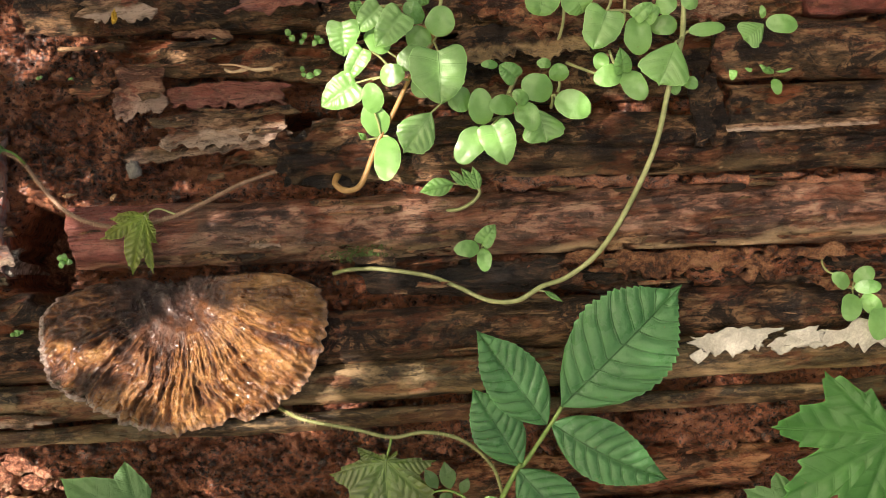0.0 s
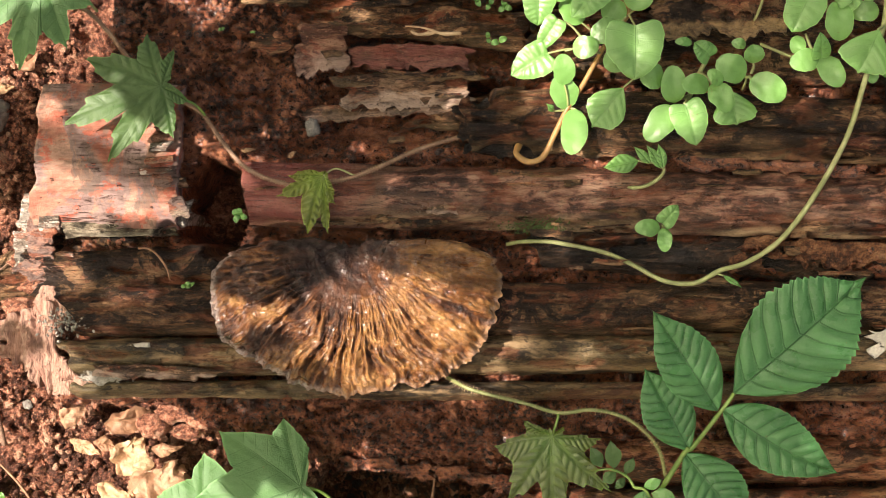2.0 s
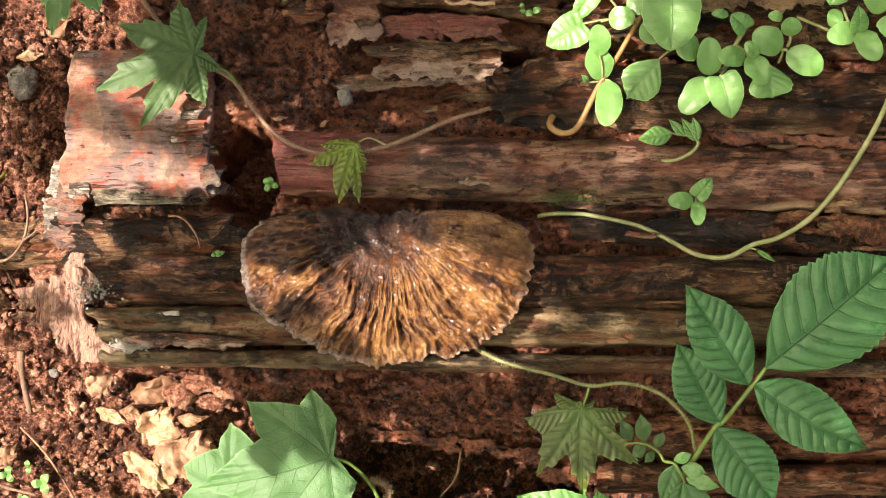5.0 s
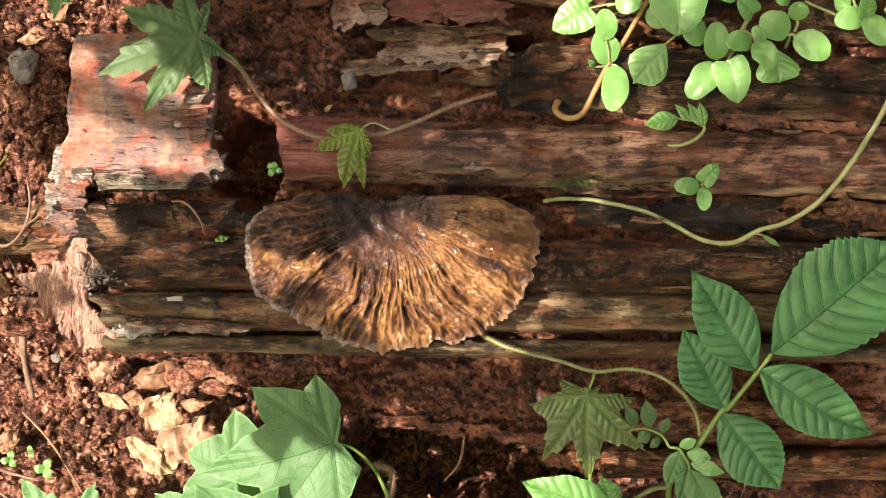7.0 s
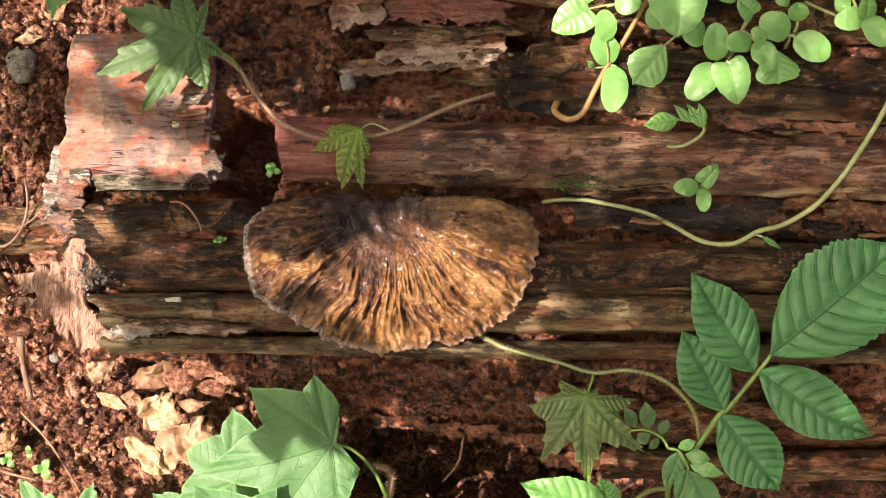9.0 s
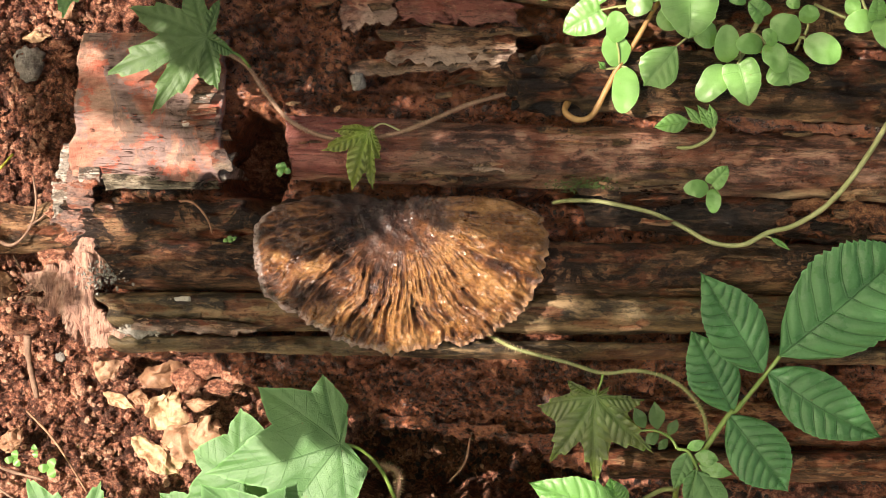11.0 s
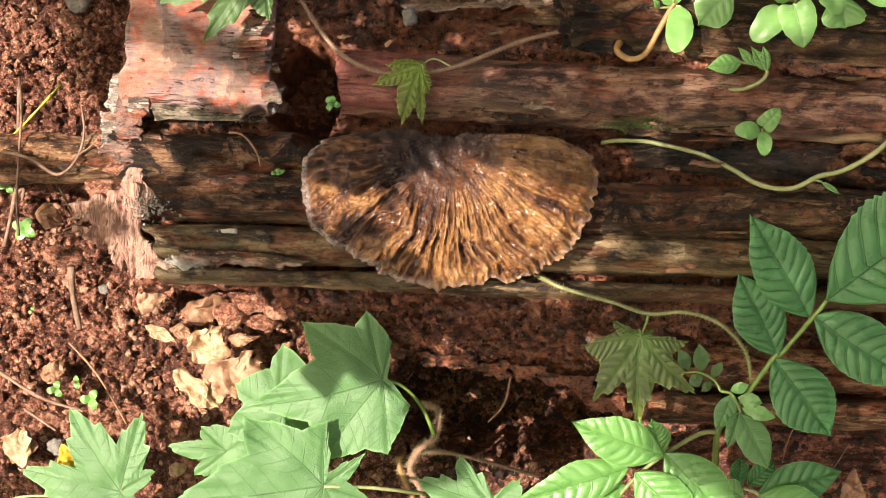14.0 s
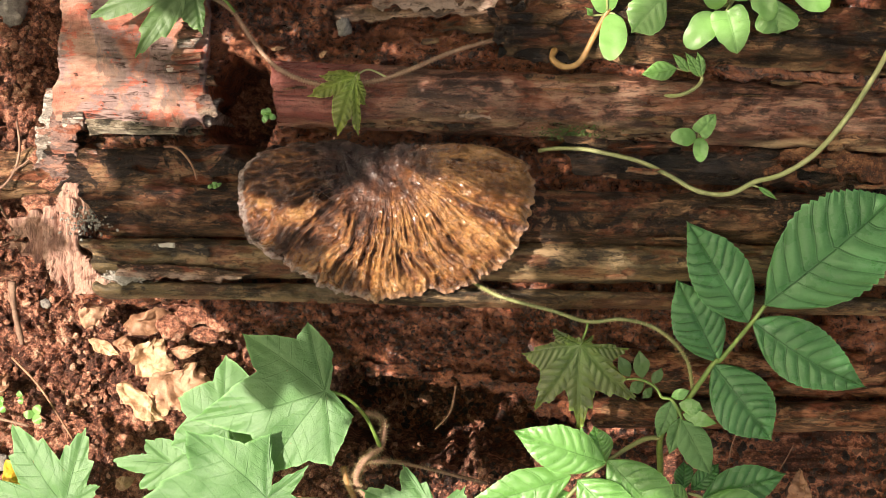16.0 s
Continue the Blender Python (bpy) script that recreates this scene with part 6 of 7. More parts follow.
part("leaf_stalk", tube([(-34.5, -159.6, -56), (-43.0, -139.4, -44), (-54.2, -125.9, -34), (-65.3, -121.0, -29)], 1.3, 1.0, 24), STEM_DEEP, v3)
part("leaf", lobed((-66.5, -121.4), ((78, 23.4, 92, 31), (104, 41.4, 119, 35), (146, 59, 164, 41), (193, 81, 211, 49), (235, 60, 257, 41), (276, 43, 301, 26), (320, 22, 20, 3)), -32, (0.0, -0.05), 0.02, 4, 191, 44, 520, 7, 2, 0.08, 0.03), LEAF_BROAD, v3, "large pale green lobed leaf")
part("leaf", lobed((-126.5, -146.9), ((20, 30, 60, 30), (92, 42, 108, 28), (150, 34, 168, 24), (200, 36, 225, 24), (250, 40, 280, 26), (310, 40, 350, 24)), -54, (0.0, -0.05), 0.05, 3, 193, 30, 400, 6, 2, 0.1), LEAF_BROAD, v3, "pale green lobed leaf under the others")
part("leaf", lobed((-98.6, -181.5), ((39, 31, 68, 8), (87, 38, 112, 34), (140, 61, 158, 47), (188, 90, 210, 46), (232, 66, 250, 38), (266, 52, 285, 34), (304, 46, 322, 26), (342, 30, 10, 14)), -20, (-0.06, 0.0), 0.03, 4, 195, 44, 520, 7, 3, 0.08, 0.04), LEAF_BROAD, v3, "large pale green lobed leaf")
part("leaf_stalk", tube([(-39.9, -192.3, -50), (-56.8, -186.1, -30), (-74.4, -183.1, -22), (-97.9, -182.1, -17)], 1.2, 1.0, 20), STEM_GREEN, v3, "yellow-green stalk")
part("leaf", lobed((-223.5, -196.4), ((31, 25, 46, 19), (75, 50, 94, 29), (123, 59, 152, 29), (170, 64, 196, 30), (222, 48, 242, 26), (264, 42, 282, 22), (302, 36, 350, 8)), -56, (0.0, 0.02), 0.10, 3, 197, 40, 480, 7, 3, 0.1), LEAF_BROAD, v3, "lobed leaf close to the soil")
part("leaf_stalk", tube([(-306.0, -214.6, -72), (-287.8, -204.6, -68), (-252.4, -201.5, -62), (-221.7, -195.5, -54)], 0.9, 0.8, 20), STEM_GREEN, v3)
part("leaf", lobed((-1.6, -190.6), ((44, 24, 78, 5), (124, 35, 146, 24), (163, 46, 184, 26), (205, 44, 228, 26), (250, 40, 275, 24), (300, 36, 335, 14)), -20, (0.0, 0.0), 0.10, 3, 199, 36, 440, 7, 3, 0.1), LEAF_BROAD, v3)
part("leaf", lobed((-161.4, -172.4), ((30, 26, 80, 14), (138, 22, 158, 16), (178, 38, 200, 16), (218, 26, 300, 12)), -66, (0.0, 0.0), 0.08, 3, 201, 24, 300, 5, 4, 0.1), LEAF_BROAD, v3, "small leaf with a withered brown patch")
v4 = thing("creeper", (408.2, -136.7, -30), "creeper with deeply lobed green leaves beside the log", "creeper")
part("leaf", lobed((355.4, -93.6), ((12, 50, 50, 20), (80, 30, 100, 14), (131, 51, 148, 41), (172, 66, 186, 40), (207, 72, 222, 44), (245, 66, 262, 40), (285, 66, 305, 36), (330, 60, 352, 24)), 27, (0.0, 0.03), 0.11, 4, 203, 44, 560, 7, 4, 0.9), LEAF_VIVID, v4, "deeply lobed green leaf")
part("leaf", lobed((303.8, -134.6), ((60, 20, 82, 14), (108, 24, 130, 18), (152, 30, 172, 20), (196, 26, 225, 18), (260, 30, 295, 18), (330, 24, 20, 8)), 6, (0.0, 0.0), 0.08, 3, 205, 26, 320, 5, 3, 0.1), LEAF_BROAD, v4)
part("stem", tube([(405.5, -141.0, -30), (379.0, -107.7, 10), (358.8, -87.9, 28)], 1.3, 1.0, 20), STEM_GREEN, v4)
part("leaf_stalk", tube([(405.5, -141.0, -30), (348.0, -142.6, -10), (303.2, -134.3, 8)], 1.0, 0.8, 16), STEM_GREEN, v4)


# ---- crumbs, clods, litter ----
PHI = (1 + 5 ** 0.5) / 2
ICO_V = np.array([(-1, PHI, 0), (1, PHI, 0), (-1, -PHI, 0), (1, -PHI, 0), (0, -1, PHI), (0, 1, PHI), (0, -1, -PHI), (0, 1, -PHI), (PHI, 0, -1), (PHI, 0, 1), (-PHI, 0, -1), (-PHI, 0, 1)]) / 1.9
ICO_F = np.array([(0, 11, 5), (0, 5, 1), (0, 1, 7), (0, 7, 10), (0, 10, 11), (1, 5, 9), (5, 11, 4), (11, 10, 2), (10, 7, 6), (7, 1, 8),
                  (3, 9, 4), (3, 4, 2), (3, 2, 6), (3, 6, 8), (3, 8, 9), (4, 9, 5), (2, 4, 11), (6, 2, 10), (8, 6, 7), (9, 8, 1)])


def lumps(u, v, w, size, seed):
    """Irregular crumbs at the given places."""
    rng = np.random.default_rng(seed)
    k = len(u)
    p = ICO_V[None] * (1 + rng.uniform(-0.38, 0.38, (k, 12, 1))) * rng.uniform(0.6, 1.25, (k, 1, 3))
    q = rng.normal(size=(k, 4))
    q /= np.linalg.norm(q, axis=1)[:, None]
    a, b, c, d = q.T
    rot = np.stack([1 - 2 * (c * c + d * d), 2 * (b * c - a * d), 2 * (b * d + a * c), 2 * (b * c + a * d), 1 - 2 * (b * b + d * d), 2 * (c * d - a * b),
                    2 * (b * d - a * c), 2 * (c * d + a * b), 1 - 2 * (b * b + c * c)], -1).reshape(k, 3, 3)
    p = np.einsum('kij,knj->kni', rot, p) * size[:, None, None] + np.stack([u, v, w], -1)[:, None]
    f = ICO_F[None] + 12 * np.arange(k)[:, None, None]
    return p.reshape(-1, 3), f.reshape(-1, 3)


def scatter(name, label, category, mat, count, box, sizes, height, seed, keep=None):
    rng = np.random.default_rng(seed)
    u, v = rng.uniform(box[0], box[1], count), rng.uniform(box[2], box[3], count)
    clump = fbm(u / 30, v / 30, 3, seed) + rng.uniform(-0.5, 0.6, count)
    ok = clump > -0.05
    if keep is not None:
        ok &= keep(u, v)
    u, v = u[ok], v[ok]
    size = sizes[0] + (sizes[1] - sizes[0]) * rng.power(0.5, len(u)) * rng.uniform(0.25, 1, len(u))
    ob = part(name, lumps(u, v, height(u, v) + 0.5 * size, size, seed), mat, None, base=(0, 0, -100), flat=True)
    return tagged(ob, label, category, kind="stuff")


def clusters(name, label, mat, count, box, grains, spread, sizes, height, seed, keep):
    """Clods built of many small grains stuck together."""
    rng = np.random.default_rng(seed)
    cu, cv = rng.uniform(box[0], box[1], count), rng.uniform(box[2], box[3], count)
    ok = keep(cu, cv) & (fbm(cu / 34, cv / 34, 3, seed) > -0.12)
    cu, cv = cu[ok], cv[ok]
    k = len(cu)
    r = rng.uniform(*spread, k)[:, None]
    d = rng.normal(size=(k, grains, 3))
    d /= np.linalg.norm(d, axis=2)[..., None]
    d *= rng.uniform(0.3, 1.0, (k, grains, 1))
    w = height(cu, cv)[:, None] + r * (0.35 + 0.75 * d[..., 2])
    size = rng.uniform(*sizes, (k, grains)) * (0.5 + 0.5 * r / spread[1])
    u, v = cu[:, None] + r * d[..., 0], cv[:, None] + r * d[..., 1]
    ob = part(name, lumps(u.ravel(), v.ravel(), w.ravel(), size.ravel(), seed), mat, None, base=(0, 0, -100), flat=True)
    return tagged(ob, label, "soil", kind="stuff")


def soil_w(u, v):
    return ground_w(u, v) + soil_bumps(u, v) + pit(u, v, 12, -148, 88, 38, 76, 5) + pit(u, v, -262, -30, 36, 14, 26, 7)


def off_log(u, v):
    return (u < -208) | (v < np.interp(u, [-240, -150, -110, -40, 40, 70, 440], [-72, -70, -88, -112, -116, -150, -160]))


scatter("soil_clods", "small loose clods of red soil", "soil", CLOD, 24000, (-335, 110, -238, 210), (0.5, 2.9), soil_w, 501, off_log)
scatter("soil_lumps", "larger crumbly lumps of red soil", "soil", SOIL, 3000, (-335, 110, -238, 210), (1.5, 5.0), soil_w, 502, off_log)
clusters("soil_crumb_clods", "rounded clods of red soil stuck together from crumbs", CLOD, 1700, (-335, 60, -238, 210), 26, (2.6, 8.5), (1.2, 2.9), soil_w, 510, off_log)
# cover of darkened crumbs: the cavity's shade put into their colour
scatter("rot_crumbs", "damp crumbs in the hollow under the log, darkened for its shade", "wood crumbs", ROT_SHADED, 12000, (-60, 330, -235, -112), (0.6, 4.2), soil_w, 508)
scatter("rot_crumbs", "dark crumbs of rotten wood", "wood crumbs", ROT_DARK, 3200, (-165, -48, 74, 205), (0.5, 3.0), core_w, 503)
scatter("rot_crumbs", "red crumbs of rotten wood in the grooves", "wood crumbs", ROT, 2600, (-60, 420, 44, 76), (0.5, 2.6), core_w, 504)
scatter("rot_crumbs", "damp red crumbs of rotten wood", "wood crumbs", ROT, 15000, (-120, 400, -150, -48), (0.4, 3.0), core_w, 505)
scatter("rot_crumbs", "pinkish crumbs at the broken end of the log", "wood crumbs", CLOD, 1500, (-222, -150, -78, 60), (0.6, 3.2), core_w, 506)
scatter("rot_crumbs", "coarse red crumbs under the lower edge of the log", "wood crumbs", ROT, 1500, (-120, 400, -150, -52), (1.2, 4.5), core_w, 509)
scatter("rot_crumbs", "red crumbs between the layers", "wood crumbs", ROT, 1600, (40, 420, -5, 26), (0.5, 2.6), core_w, 507)


def litter(at, size, turn, w, mat, seed, label, curl=4.0, name="dry_leaf", category="dead leaf", group="dead leaves on the soil"):
    """A curled dead leaf or chip lying on the soil."""
    a = radians(turn)
    d = np.array([math.cos(a), math.sin(a), 0.0])
    c = np.array([at[0], at[1], w])
    g = blade(c - d * size[0] / 2, c + d * size[0] / 2 + (0, 0, 2), size[1], kind="ovate", arch=1.5 * curl, fold=0.5, veins=5, pucker=0.5, seed=seed, wave=4.0, n=34, m=17)
    vv = np.asarray(g[0])
    vv[:, 2] += 1.6 * fbm(vv[:, 0] / 9, vv[:, 1] / 9, 3, seed)
    k = min(size) / 14
    vv[:, :2] += 3.4 * k * np.stack([fbm(vv[:, 0] / 9, vv[:, 1] / 9, 3, seed + 1), fbm(vv[:, 0] / 9, vv[:, 1] / 9, 3, seed + 2)], -1)
    vv[:, :2] += 1.7 * k * np.stack([fbm(vv[:, 0] / 5, vv[:, 1] / 5, 3, seed + 4), fbm(vv[:, 0] / 5, vv[:, 1] / 5, 3, seed + 5)], -1)
    vv[:, 2] += 5.0 * k * fbm(vv[:, 0] / 9, vv[:, 1] / 8, 3, seed + 3)
    low = vv - np.array([0, 0, 0.5])
    f = g[1]
    ob = part(name, (np.concatenate([vv, low]), np.concatenate([f, f[:, ::-1] + len(vv)])), mat, None, base=tuple(c))
    return tagged(ob, label, category, group)


TAN, BROWN = "tan curled dead leaf on the soil", "brown dead leaf on the soil"
for kk, (at, size, turn, w, mat, lab) in enumerate((
        ((-213.0, -80.5), (27, 18), 48, -84, LEAF_TAN, TAN), ((-178.0, -87.0), (36, 17), 12, -90, LEAF_DRY_DARK, BROWN), ((-178.5, -110.8), (24, 12), 65, -92, LEAF_DRY_DARK, BROWN),
        ((-159.0, -126.0), (40, 29), 15, -86, LEAF_TAN, TAN), ((-183.0, -138.0), (38, 15), -38, -84, LEAF_DRY, "bright cream curled dead leaf on the soil"), ((-176.0, -111.0), (32, 23), 62, -86, LEAF_DRY, TAN), ((-170.0, -134.0), (30, 17), 40, -90, LEAF_DRY, "bright tan curled dead leaf on the soil"), ((-155.2, -105.5), (22, 9), 5, -86, LEAF_TAN, TAN),
        ((-207.7, -105.2), (22, 8), -24, -94, LEAF_DRY, TAN), ((-275.4, -130.6), (20, 14), 60, -102, LEAF_DRY_DARK, BROWN), ((-300.7, -179.3), (30, 20), 70, -110, LEAF_DRY_DARK, BROWN),
        ((-253.5, 119.0), (17, 8), 4, -80, LEAF_DRY, TAN), ((-276.5, -32.0), (19, 15), -20, -88, LEAF_DRY_DARK, "pale brown dead leaf against the broken log"), ((-277.2, -130.0), (20, 12), 40, -104, LEAF_DRY_DARK, BROWN),
        ((-193.7, -101.7), (16, 10), -12, -90, LEAF_DRY_DARK, BROWN), ((-235.0, 135.8), (18, 10), 40, -76, LEAF_DRY_DARK, BROWN), ((-196.3, -191.2), (16, 8), 30, -104, LEAF_DRY, TAN),
        ((224.7, -187.9), (24, 12), 80, -88, LEAF_DRY_DARK, BROWN), ((-298.1, -180.7), (26, 18), 100, -106, LEAF_DRY, TAN), ((228.5, -193.5), (22, 11), 80, -86, LEAF_DRY_DARK, BROWN))):
    litter(at, size, turn, w, mat, 520 + kk, lab)
for at, size, turn, w in (((-262.4, -185.5), (22, 13), -60, -88), ((-224.6, -204.0), (18, 11), -50, -84), ((-259.0, -209.1), (12, 6), 0, -86)):
    litter(at, size, turn, w, LEAF_YELLOW, int(at[0]) % 40 + 540, "yellowed dead leaf under the creeper", 3)
for at, size, turn, w, mat in (((-55.1, 167.2), (8.5, 3.5), 80, 27, LEAF_YELLOW), ((-90.4, 72.8), (8, 2.6), 8, 4, LEAF_DRY), ((-65.8, 69.9), (7, 2.6), 25, 4, LEAF_DRY), ((268.8, 42.6), (8, 3), -55, 22, LEAF_DRY)):
    litter(at, size, turn, w, mat, int(at[1]) % 40 + 560, "small dry petal lying on the log", 1, "dry_petal", "petal", "petals on the log")


def chunk(name, at, size, w, mat, seed, label, category, group=""):
    """A rough lump: a subdivided ball pushed about by noise."""
    bm = bmesh.new()
    bmesh.ops.create_icosphere(bm, subdivisions=3, radius=1.0)
    for vert in bm.verts:
        k = vert.co.copy()
        f = 1 + 0.4 * noise.noise(k * 1.3 + Vector((seed, 0, 0))) + 0.3 * noise.noise(k * 3.6 + Vector((0, seed, 0))) + 0.16 * noise.noise(k * 9 + Vector((0, 0, seed)))
        vert.co = Vector((k.x * size[0] / 2, k.y * size[1] / 2, k.z * size[2] / 2)) * f / 1000
    me = bpy.data.meshes.new(name)
    bm.to_mesh(me)
    bm.free()
    me.materials.append(mat)
    me.polygons.foreach_set("use_smooth", np.ones(len(me.polygons), bool))
    ob = new(name, me)
    ob.matrix_world = FACE @ Matrix.Translation(Vector((at[0], at[1], w)) / 1000)
    BASES[ob.name] = np.array((at[0], at[1], w))
    return tagged(ob, label, category, group)


chunk("pebble", (-54.9, 85.3), (8, 10, 5), -1, STONE, 3.1, "small grey stone lodged in the rotten wood", "stone")
chunk("pebble", (-260.1, 103.6), (17, 20, 10), -78, STONE, 5.7, "grey stone chip on the soil", "stone")
chunk("pebble", (-245.8, -78.2), (6, 6, 4), -97, STONE, 7.7, "small pale stone on the soil", "stone")
chunk("pebble", (-276.3, -180.2), (11, 10, 7), -105, STONE, 8.2, "grey stone on the soil", "stone")
for at, size, w, sd in (((-151.7, -84.2), (22, 12, 14), -84, 1.2), ((-143.9, -95.5), (20, 10, 12), -86, 2.4), ((-162.7, -90.8), (20, 15, 14), -84, 3.3), ((-133.5, -84.3), (16, 18, 14), -80, 4.4),
                        ((-193.1, -102.2), (16, 9, 8), -92, 5.1), ((-197.3, -168.6), (14, 16, 10), -104, 6.6), ((-232.1, -15.4), (22, 14, 14), -42, 7.3), ((-235.5, -25.6), (16, 22, 14), -46, 8.8),
                        ((-263.9, -55.5), (26, 12, 12), -68, 9.1), ((-216.0, -1.8), (26, 12, 14), -30, 10.6), ((-226.9, 12.5), (18, 10, 10), -32, 11.3)):
    chunk("soil_lump", at, size, w, CLOD, sd, "lump of crumbling red soil", "soil lump", "soil lumps by the log")


def twig(points, r0, r1, label, mat=TWIG, forks=(), group="twigs on the soil"):
    ob = thing("twig", points[0], label, "twig", group)
    part("stick", tube(points, r0, r1, 30, 7, 0.25, int(abs(points[0][0]))), mat, ob)
    for f in forks:
        part("side_stick", tube(f, r1, r1 * 0.6, 14, 6, 0.25), mat, ob)


twig([(-292.1, 43.6, -70), (-292.8, 16.1, -72), (-295.0, -16.3, -76), (-304.1, -51.9, -84)], 1.0, 1.5, "pale crooked twig leaning on the log's end", forks=([(-295.5, -19.8, -76), (-289.8, -16.2, -74), (-290.6, -23.2, -74)],))
twig([(-290.3, 5.9, -36), (-273.8, 1.2, -36), (-258.9, -7.1, -36), (-248.1, 1.7, -36), (-243.6, 16.6, -36), (-245.1, 33.1, -36)], 1.1, 0.7, "thin bent dry twig", forks=([(-248.8, 3.3, -36), (-239.3, 10.1, -36), (-233.8, 17.4, -36)],))
twig([(-282.8, 49.2, -40), (-281.3, 29.4, -40), (-282.3, 6.2, -40), (-283.4, -23.7, -40), (-281.9, -43.7, -40)], 0.9, 0.8, "thin upright dry twig beside the log")
twig([(-272.1, -14.5, -88), (-266.0, -25.0, -86), (-260.2, -36.6, -86)], 0.9, 0.7, "short dry twig in the hollow")
twig([(-250.8, -28.8, -84), (-259.5, -36.6, -86), (-269.9, -41.7, -90)], 1.1, 0.7, "dark short twig in the hollow")
twig([(-262.6, -63.5, -84), (-262.7, -80.0, -88), (-259.0, -103.1, -92)], 2.2, 1.7, "stout brown twig on the soil")
twig([(-268.2, -112.9, -102), (-249.7, -132.4, -100), (-230.8, -164.1, -102)], 0.8, 0.6, "thin dark twig on the soil", LEAF_DRY_DARK)
twig([(-316.2, -132.3, -108), (-286.9, -149.0, -106), (-258.8, -156.8, -104)], 1.4, 1.0, "brown twig on the soil")
twig([(-297.4, -157.3, -108), (-276.9, -170.0, -106)], 1.1, 0.8, "short twig on the soil")
twig([(-153.8, 18.5, -1), (-148.1, 18.2, -1), (-142.7, 14.1, -1), (-138, 7.1, -1), (-136.1, 0.5, -1)], 0.9, 0.45, "orange-brown dry stalk with a yellow bud on the log", LEAF_DRY_DARK, group="stalks on the log")
twig([(-2.1, 140.5, 8), (7.7, 139.1, 10), (18.3, 135.4, 12), (28.6, 135.6, 12)], 0.35, 1.2, "straw-coloured dry bud on the log", LEAF_DRY, ([(14.0, 136.3, 11), (5.4, 135.2, 11), (1.1, 137.3, 10)],), "stalks on the log")
twig([(11.4, -122.2, -80), (8.1, -142.8, -90), (-1.4, -155.7, -95)], 0.9, 0.7, "thin root in the cavity under the log", STEM_BROWN, group="roots under the log")
twig([(175.8, -139.8, -30), (173.5, -154.3, -40), (178.8, -171.3, -70)], 0.4, 0.3, "hair-thin root hanging from the log", STEM_BROWN, group="roots under the log")
twig([(210.3, -153.4, -40), (211.2, -166.6, -60), (213.5, -176.3, -80)], 0.35, 0.3, "hair-thin root hanging from the log", STEM_BROWN, group="roots under the log")
twig([(-295.4, 13.3, -62), (-285.3, 23.7, -62), (-264.5, 47.2, -62)], 1.0, 0.8, "yellow-green dry stalk on the soil", STEM_YELLOW)


# ---- pale crusts growing on the wood ----
def crust(at, size, off, seed, label, turn=0.0, rag=0.3, mat=CRUST):
    ob = thing("crust", (at[0], at[1], float(log_w(np.array(at[0]), np.array(at[1]))) + off), label, "lichen", "pale crusts on the wood")
    flake("patch", mat, at, size, off, 0.6, turn, seed, 0.8, rag=rag, parent=ob)


crust((273.1, -35.6), (46, 14), 12, 601, "white crust fungus spread over the dark wood", 3)
crust((305.9, -38.0), (24, 9), 12.5, 602, "white crust fungus spread over the dark wood", 14)
crust((332.5, -37.3), (52, 13), 12, 603, "white crust fungus spread over the dark wood", 3)


crust((-180.0, -56.5), (26, 5), 9.0, 608, "grey-white crust along the lower edge of the wood", 2, 0.5, LICHEN)
crust((-155.4, -36.7), (8, 3), 10.5, 609, "small grey-white crust on the wood", 4)


def tuft(at, spread, count, size, off, seed, label):
    """A patch of lichen made of many small grains."""
    rng = np.random.default_rng(seed)
    u, v = at[0] + spread[0] * rng.normal(size=count) * 0.5, at[1] + spread[1] * rng.normal(size=count) * 0.5
    w = log_w(u, v) + off
    ob = part("lichen", lumps(u, v, w, size * rng.uniform(0.4, 1.2, count), seed), LICHEN, None, base=(at[0], at[1], float(np.mean(w))), flat=True)
    tagged(ob, label, "lichen", "lichen on the log")


tuft((-180.9, -56.0), (15, 2.4), 260, 0.8, 7.5, 604, "grey-white lichen along the lower edge of the wood")
tuft((-155.4, -36.7), (5, 1.0), 60, 0.6, 8.5, 605, "small grey-white lichen fleck on wood")
tuft((-199.7, -23.6), (15, 8), 170, 0.9, 5.5, 606, "grey tufted lichen on the damp wood")
tuft((-187.2, -52.6), (4, 1.2), 30, 0.9, 8, 607, "small grey-white lichen fleck on wood")

moss_rng = np.random.default_rng(640)
mu, mv = (71.0, 27.7)[0] + 9 * moss_rng.normal(size=420), (71.0, 27.7)[1] + 2.2 * moss_rng.normal(size=420)
moss = part("moss", lumps(mu, mv, log_w(mu, mv) + 5.5 + 2 * moss_rng.uniform(size=420), moss_rng.uniform(0.25, 0.6, 420), 641), MOSS, None, base=((71.0, 27.7)[0], (71.0, 27.7)[1], 3), flat=True)
tagged(moss, "thin green moss along the pale edge of the wood", "moss", kind="stuff")

for at, size, turn, count, w in (((-273.1, -141.2), 6, 70, 3, -98), ((-251.2, -146.9), 7, 60, 3, -98), ((-259.9, -136.4), 4.5, 100, 2, -98), ((-287.6, -40.4), 8, 60, 4, -76), ((-300.4, -14.1), 6, 70, 3, -82),
                                 ((-288.8, -91.9), 3, 60, 2, -98)):
    sprout(at, size, turn, count, w)


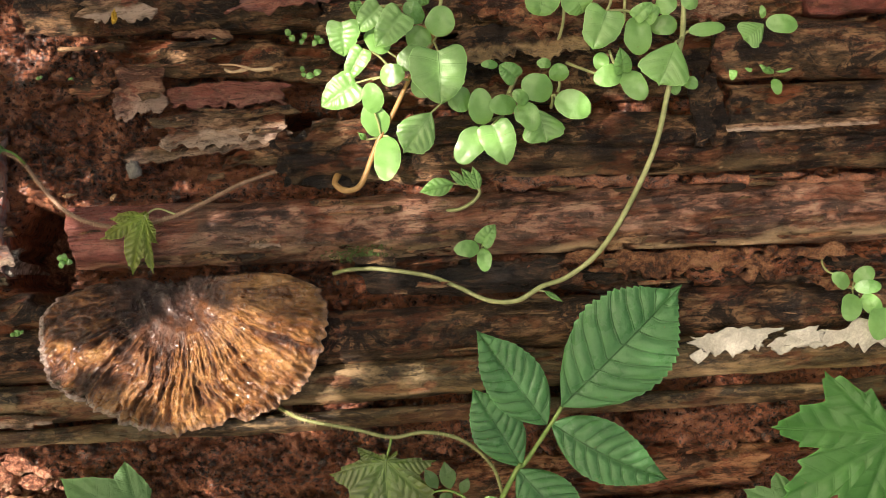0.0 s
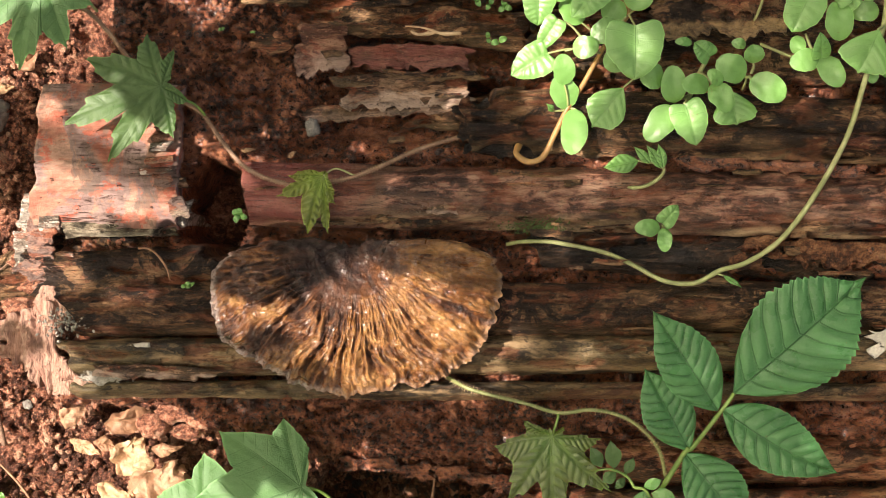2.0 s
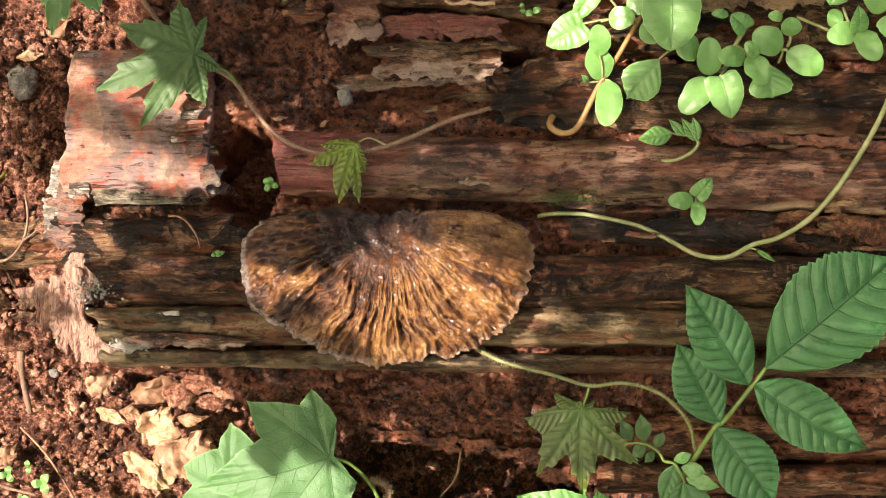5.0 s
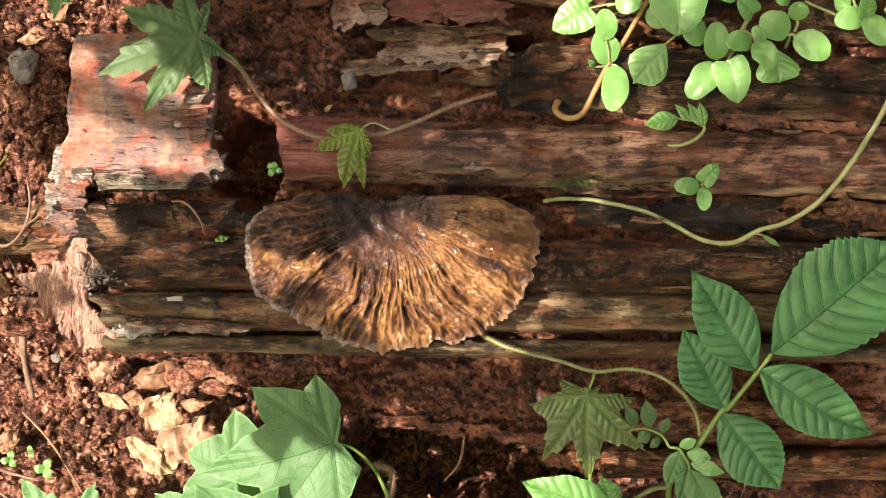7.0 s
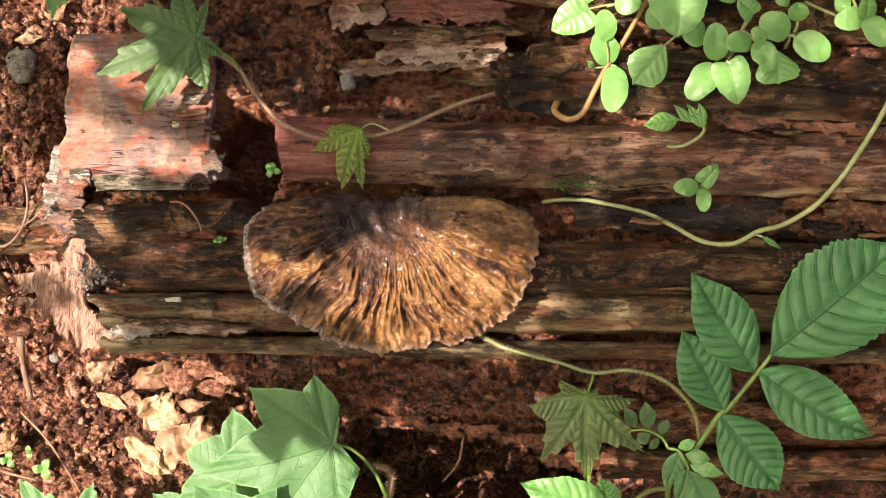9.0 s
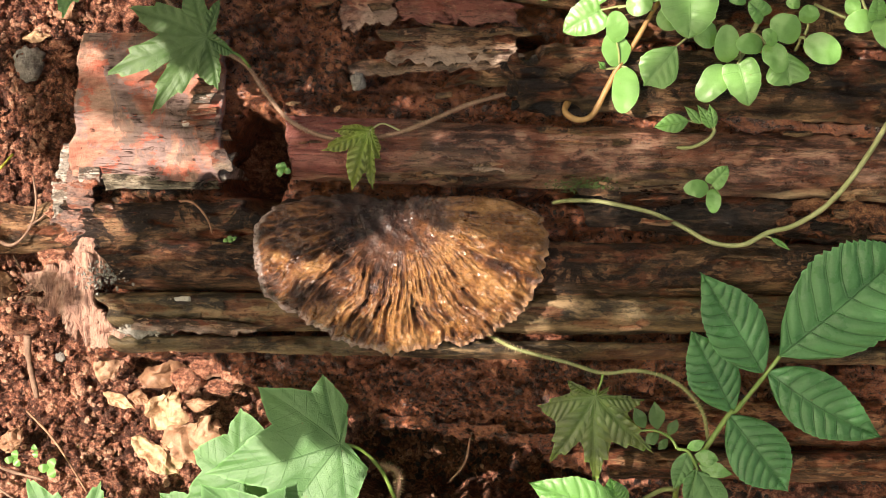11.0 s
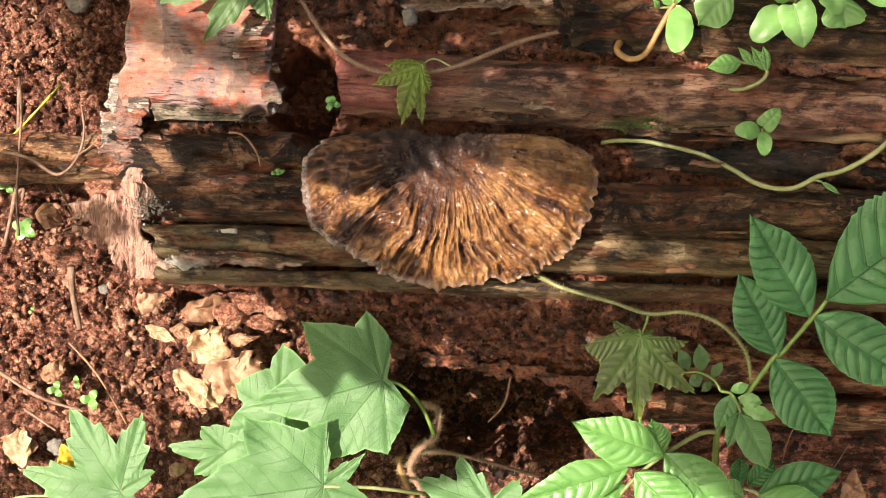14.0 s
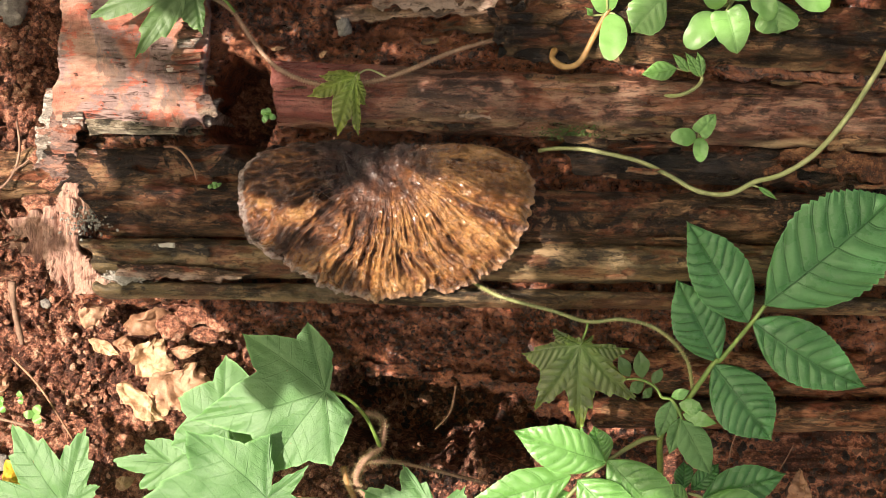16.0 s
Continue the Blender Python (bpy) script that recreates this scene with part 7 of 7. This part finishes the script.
# ---- unseen tree, added so that its crown shades the log ----
def lit(u, v):
    """Where hand-placed gaps in the added crown let the sun through, as a share."""
    def spot(cu, cv, ru, rv):
        return smooth(1.06, 0.94, np.hypot((u - cu) / ru, (v - cv) / rv))
    out = spot(-345, 90, 105, 150)
    for s in ((-205, 46, 124, 57), (-308, -45, 118, 110), (-240, -150, 175, 98), (-60, -190, 150, 42), (70, -190, 70, 36), (62, -146, 38, 24), (100, 106, 31, 56), (164, 80, 26, 19), (228, 140, 22, 19), (262, 108, 22, 11), (-1, -33, 62, 44), (-196, 178, 84, 54), (-82, -27, 22, 11)):
        out = np.maximum(out, spot(*s))
    for s in ((-92, -89, 54, 28), (-58, -86, 36, 38), (-300, -20, 30, 22), (-285, 78, 26, 40), (-158, -30, 48, 32), (-168, 127, 54, 22), (-270, -30, 34, 13), (-158, 6, 56, 17), (-42, -157, 32, 17)):
        out = out * (1 - spot(*s))
    return out


def unseen_shade_tree():
    rng = np.random.default_rng(77)
    tree = tagged(new("unseen_shade_tree"), "unseen leafy tree added to shade the log through a gapped crown", "tree")
    tree.matrix_world = Matrix.Translation((-2.3, 0.5, 0))
    root = Vector((-2.3, 0.5, 0))

    def add(name, verts, faces, mat):
        ob = new(name, mesh_data(name, np.asarray(verts) - np.array(root), faces, mat))
        ob.parent = tree
        return ob
    t = tube([(-2300, 500, -80), (-2250, 480, 600), (-2150, 400, 1300), (-1900, 250, 2000), (-1700, 150, 2500)], 90, 45, 40, 14)
    add("trunk", np.array(t[0]) / 1000, t[1], BARK)
    for k, end in enumerate(((-700, -150, 1500), (-900, 500, 1750), (-900, -700, 1700), (-200, -100, 1750), (-1300, 900, 2000))):
        b = tube([(-2150, 400, 1300 + 100 * k), (-1700, (400 + end[1]) / 2, 1650 + 60 * k), end], 34, 8, 24, 9)
        add("limb", np.array(b[0]) / 1000, b[1], BARK)
    u, v = np.meshgrid(np.arange(-800, 800, 16.0), np.arange(-640, 640, 16.0))
    u, v = (u + rng.uniform(-10, 10, u.shape)).ravel(), (v + rng.uniform(-10, 10, v.shape)).ravel()
    edge = np.hypot(u / 800, v / 640) + 0.25 * fbm(u / 180, v / 180, 3, 91)
    # leaves are left out wherever a patch of sun is wanted below
    keep = (rng.uniform(0, 1, u.shape) > 1.02 * lit(u, v)) & (rng.uniform(0, 1, u.shape) > smooth(0.55, 0.95, edge))
    u, v = u[keep], v[keep]
    geos = []
    for a, b in zip(u, v):
        p = FACE @ Vector((a / 1000, b / 1000, 0)) + SUN_DIR * (rng.uniform(0.55, 0.8) if a < 60 else rng.uniform(1.25, 2.0))
        d = rng.normal(size=3)
        d[2] *= 0.35
        d /= np.linalg.norm(d)
        g = blade(np.array(p) * 1000 - d * 22, np.array(p) * 1000 + d * 22, 27, kind="ovate", veins=0, fold=0.2, arch=6, n=7, m=5, seed=3, twist=rng.uniform(-35, 35))
        geos.append((g[0], g[1], g[2]))
    verts, faces, attrs = merge(geos)
    ob = new("crown", mesh_data("crown", verts / 1000 - np.array(root), faces, LEAF_CROWN, attrs))
    ob.parent = tree


unseen_shade_tree()
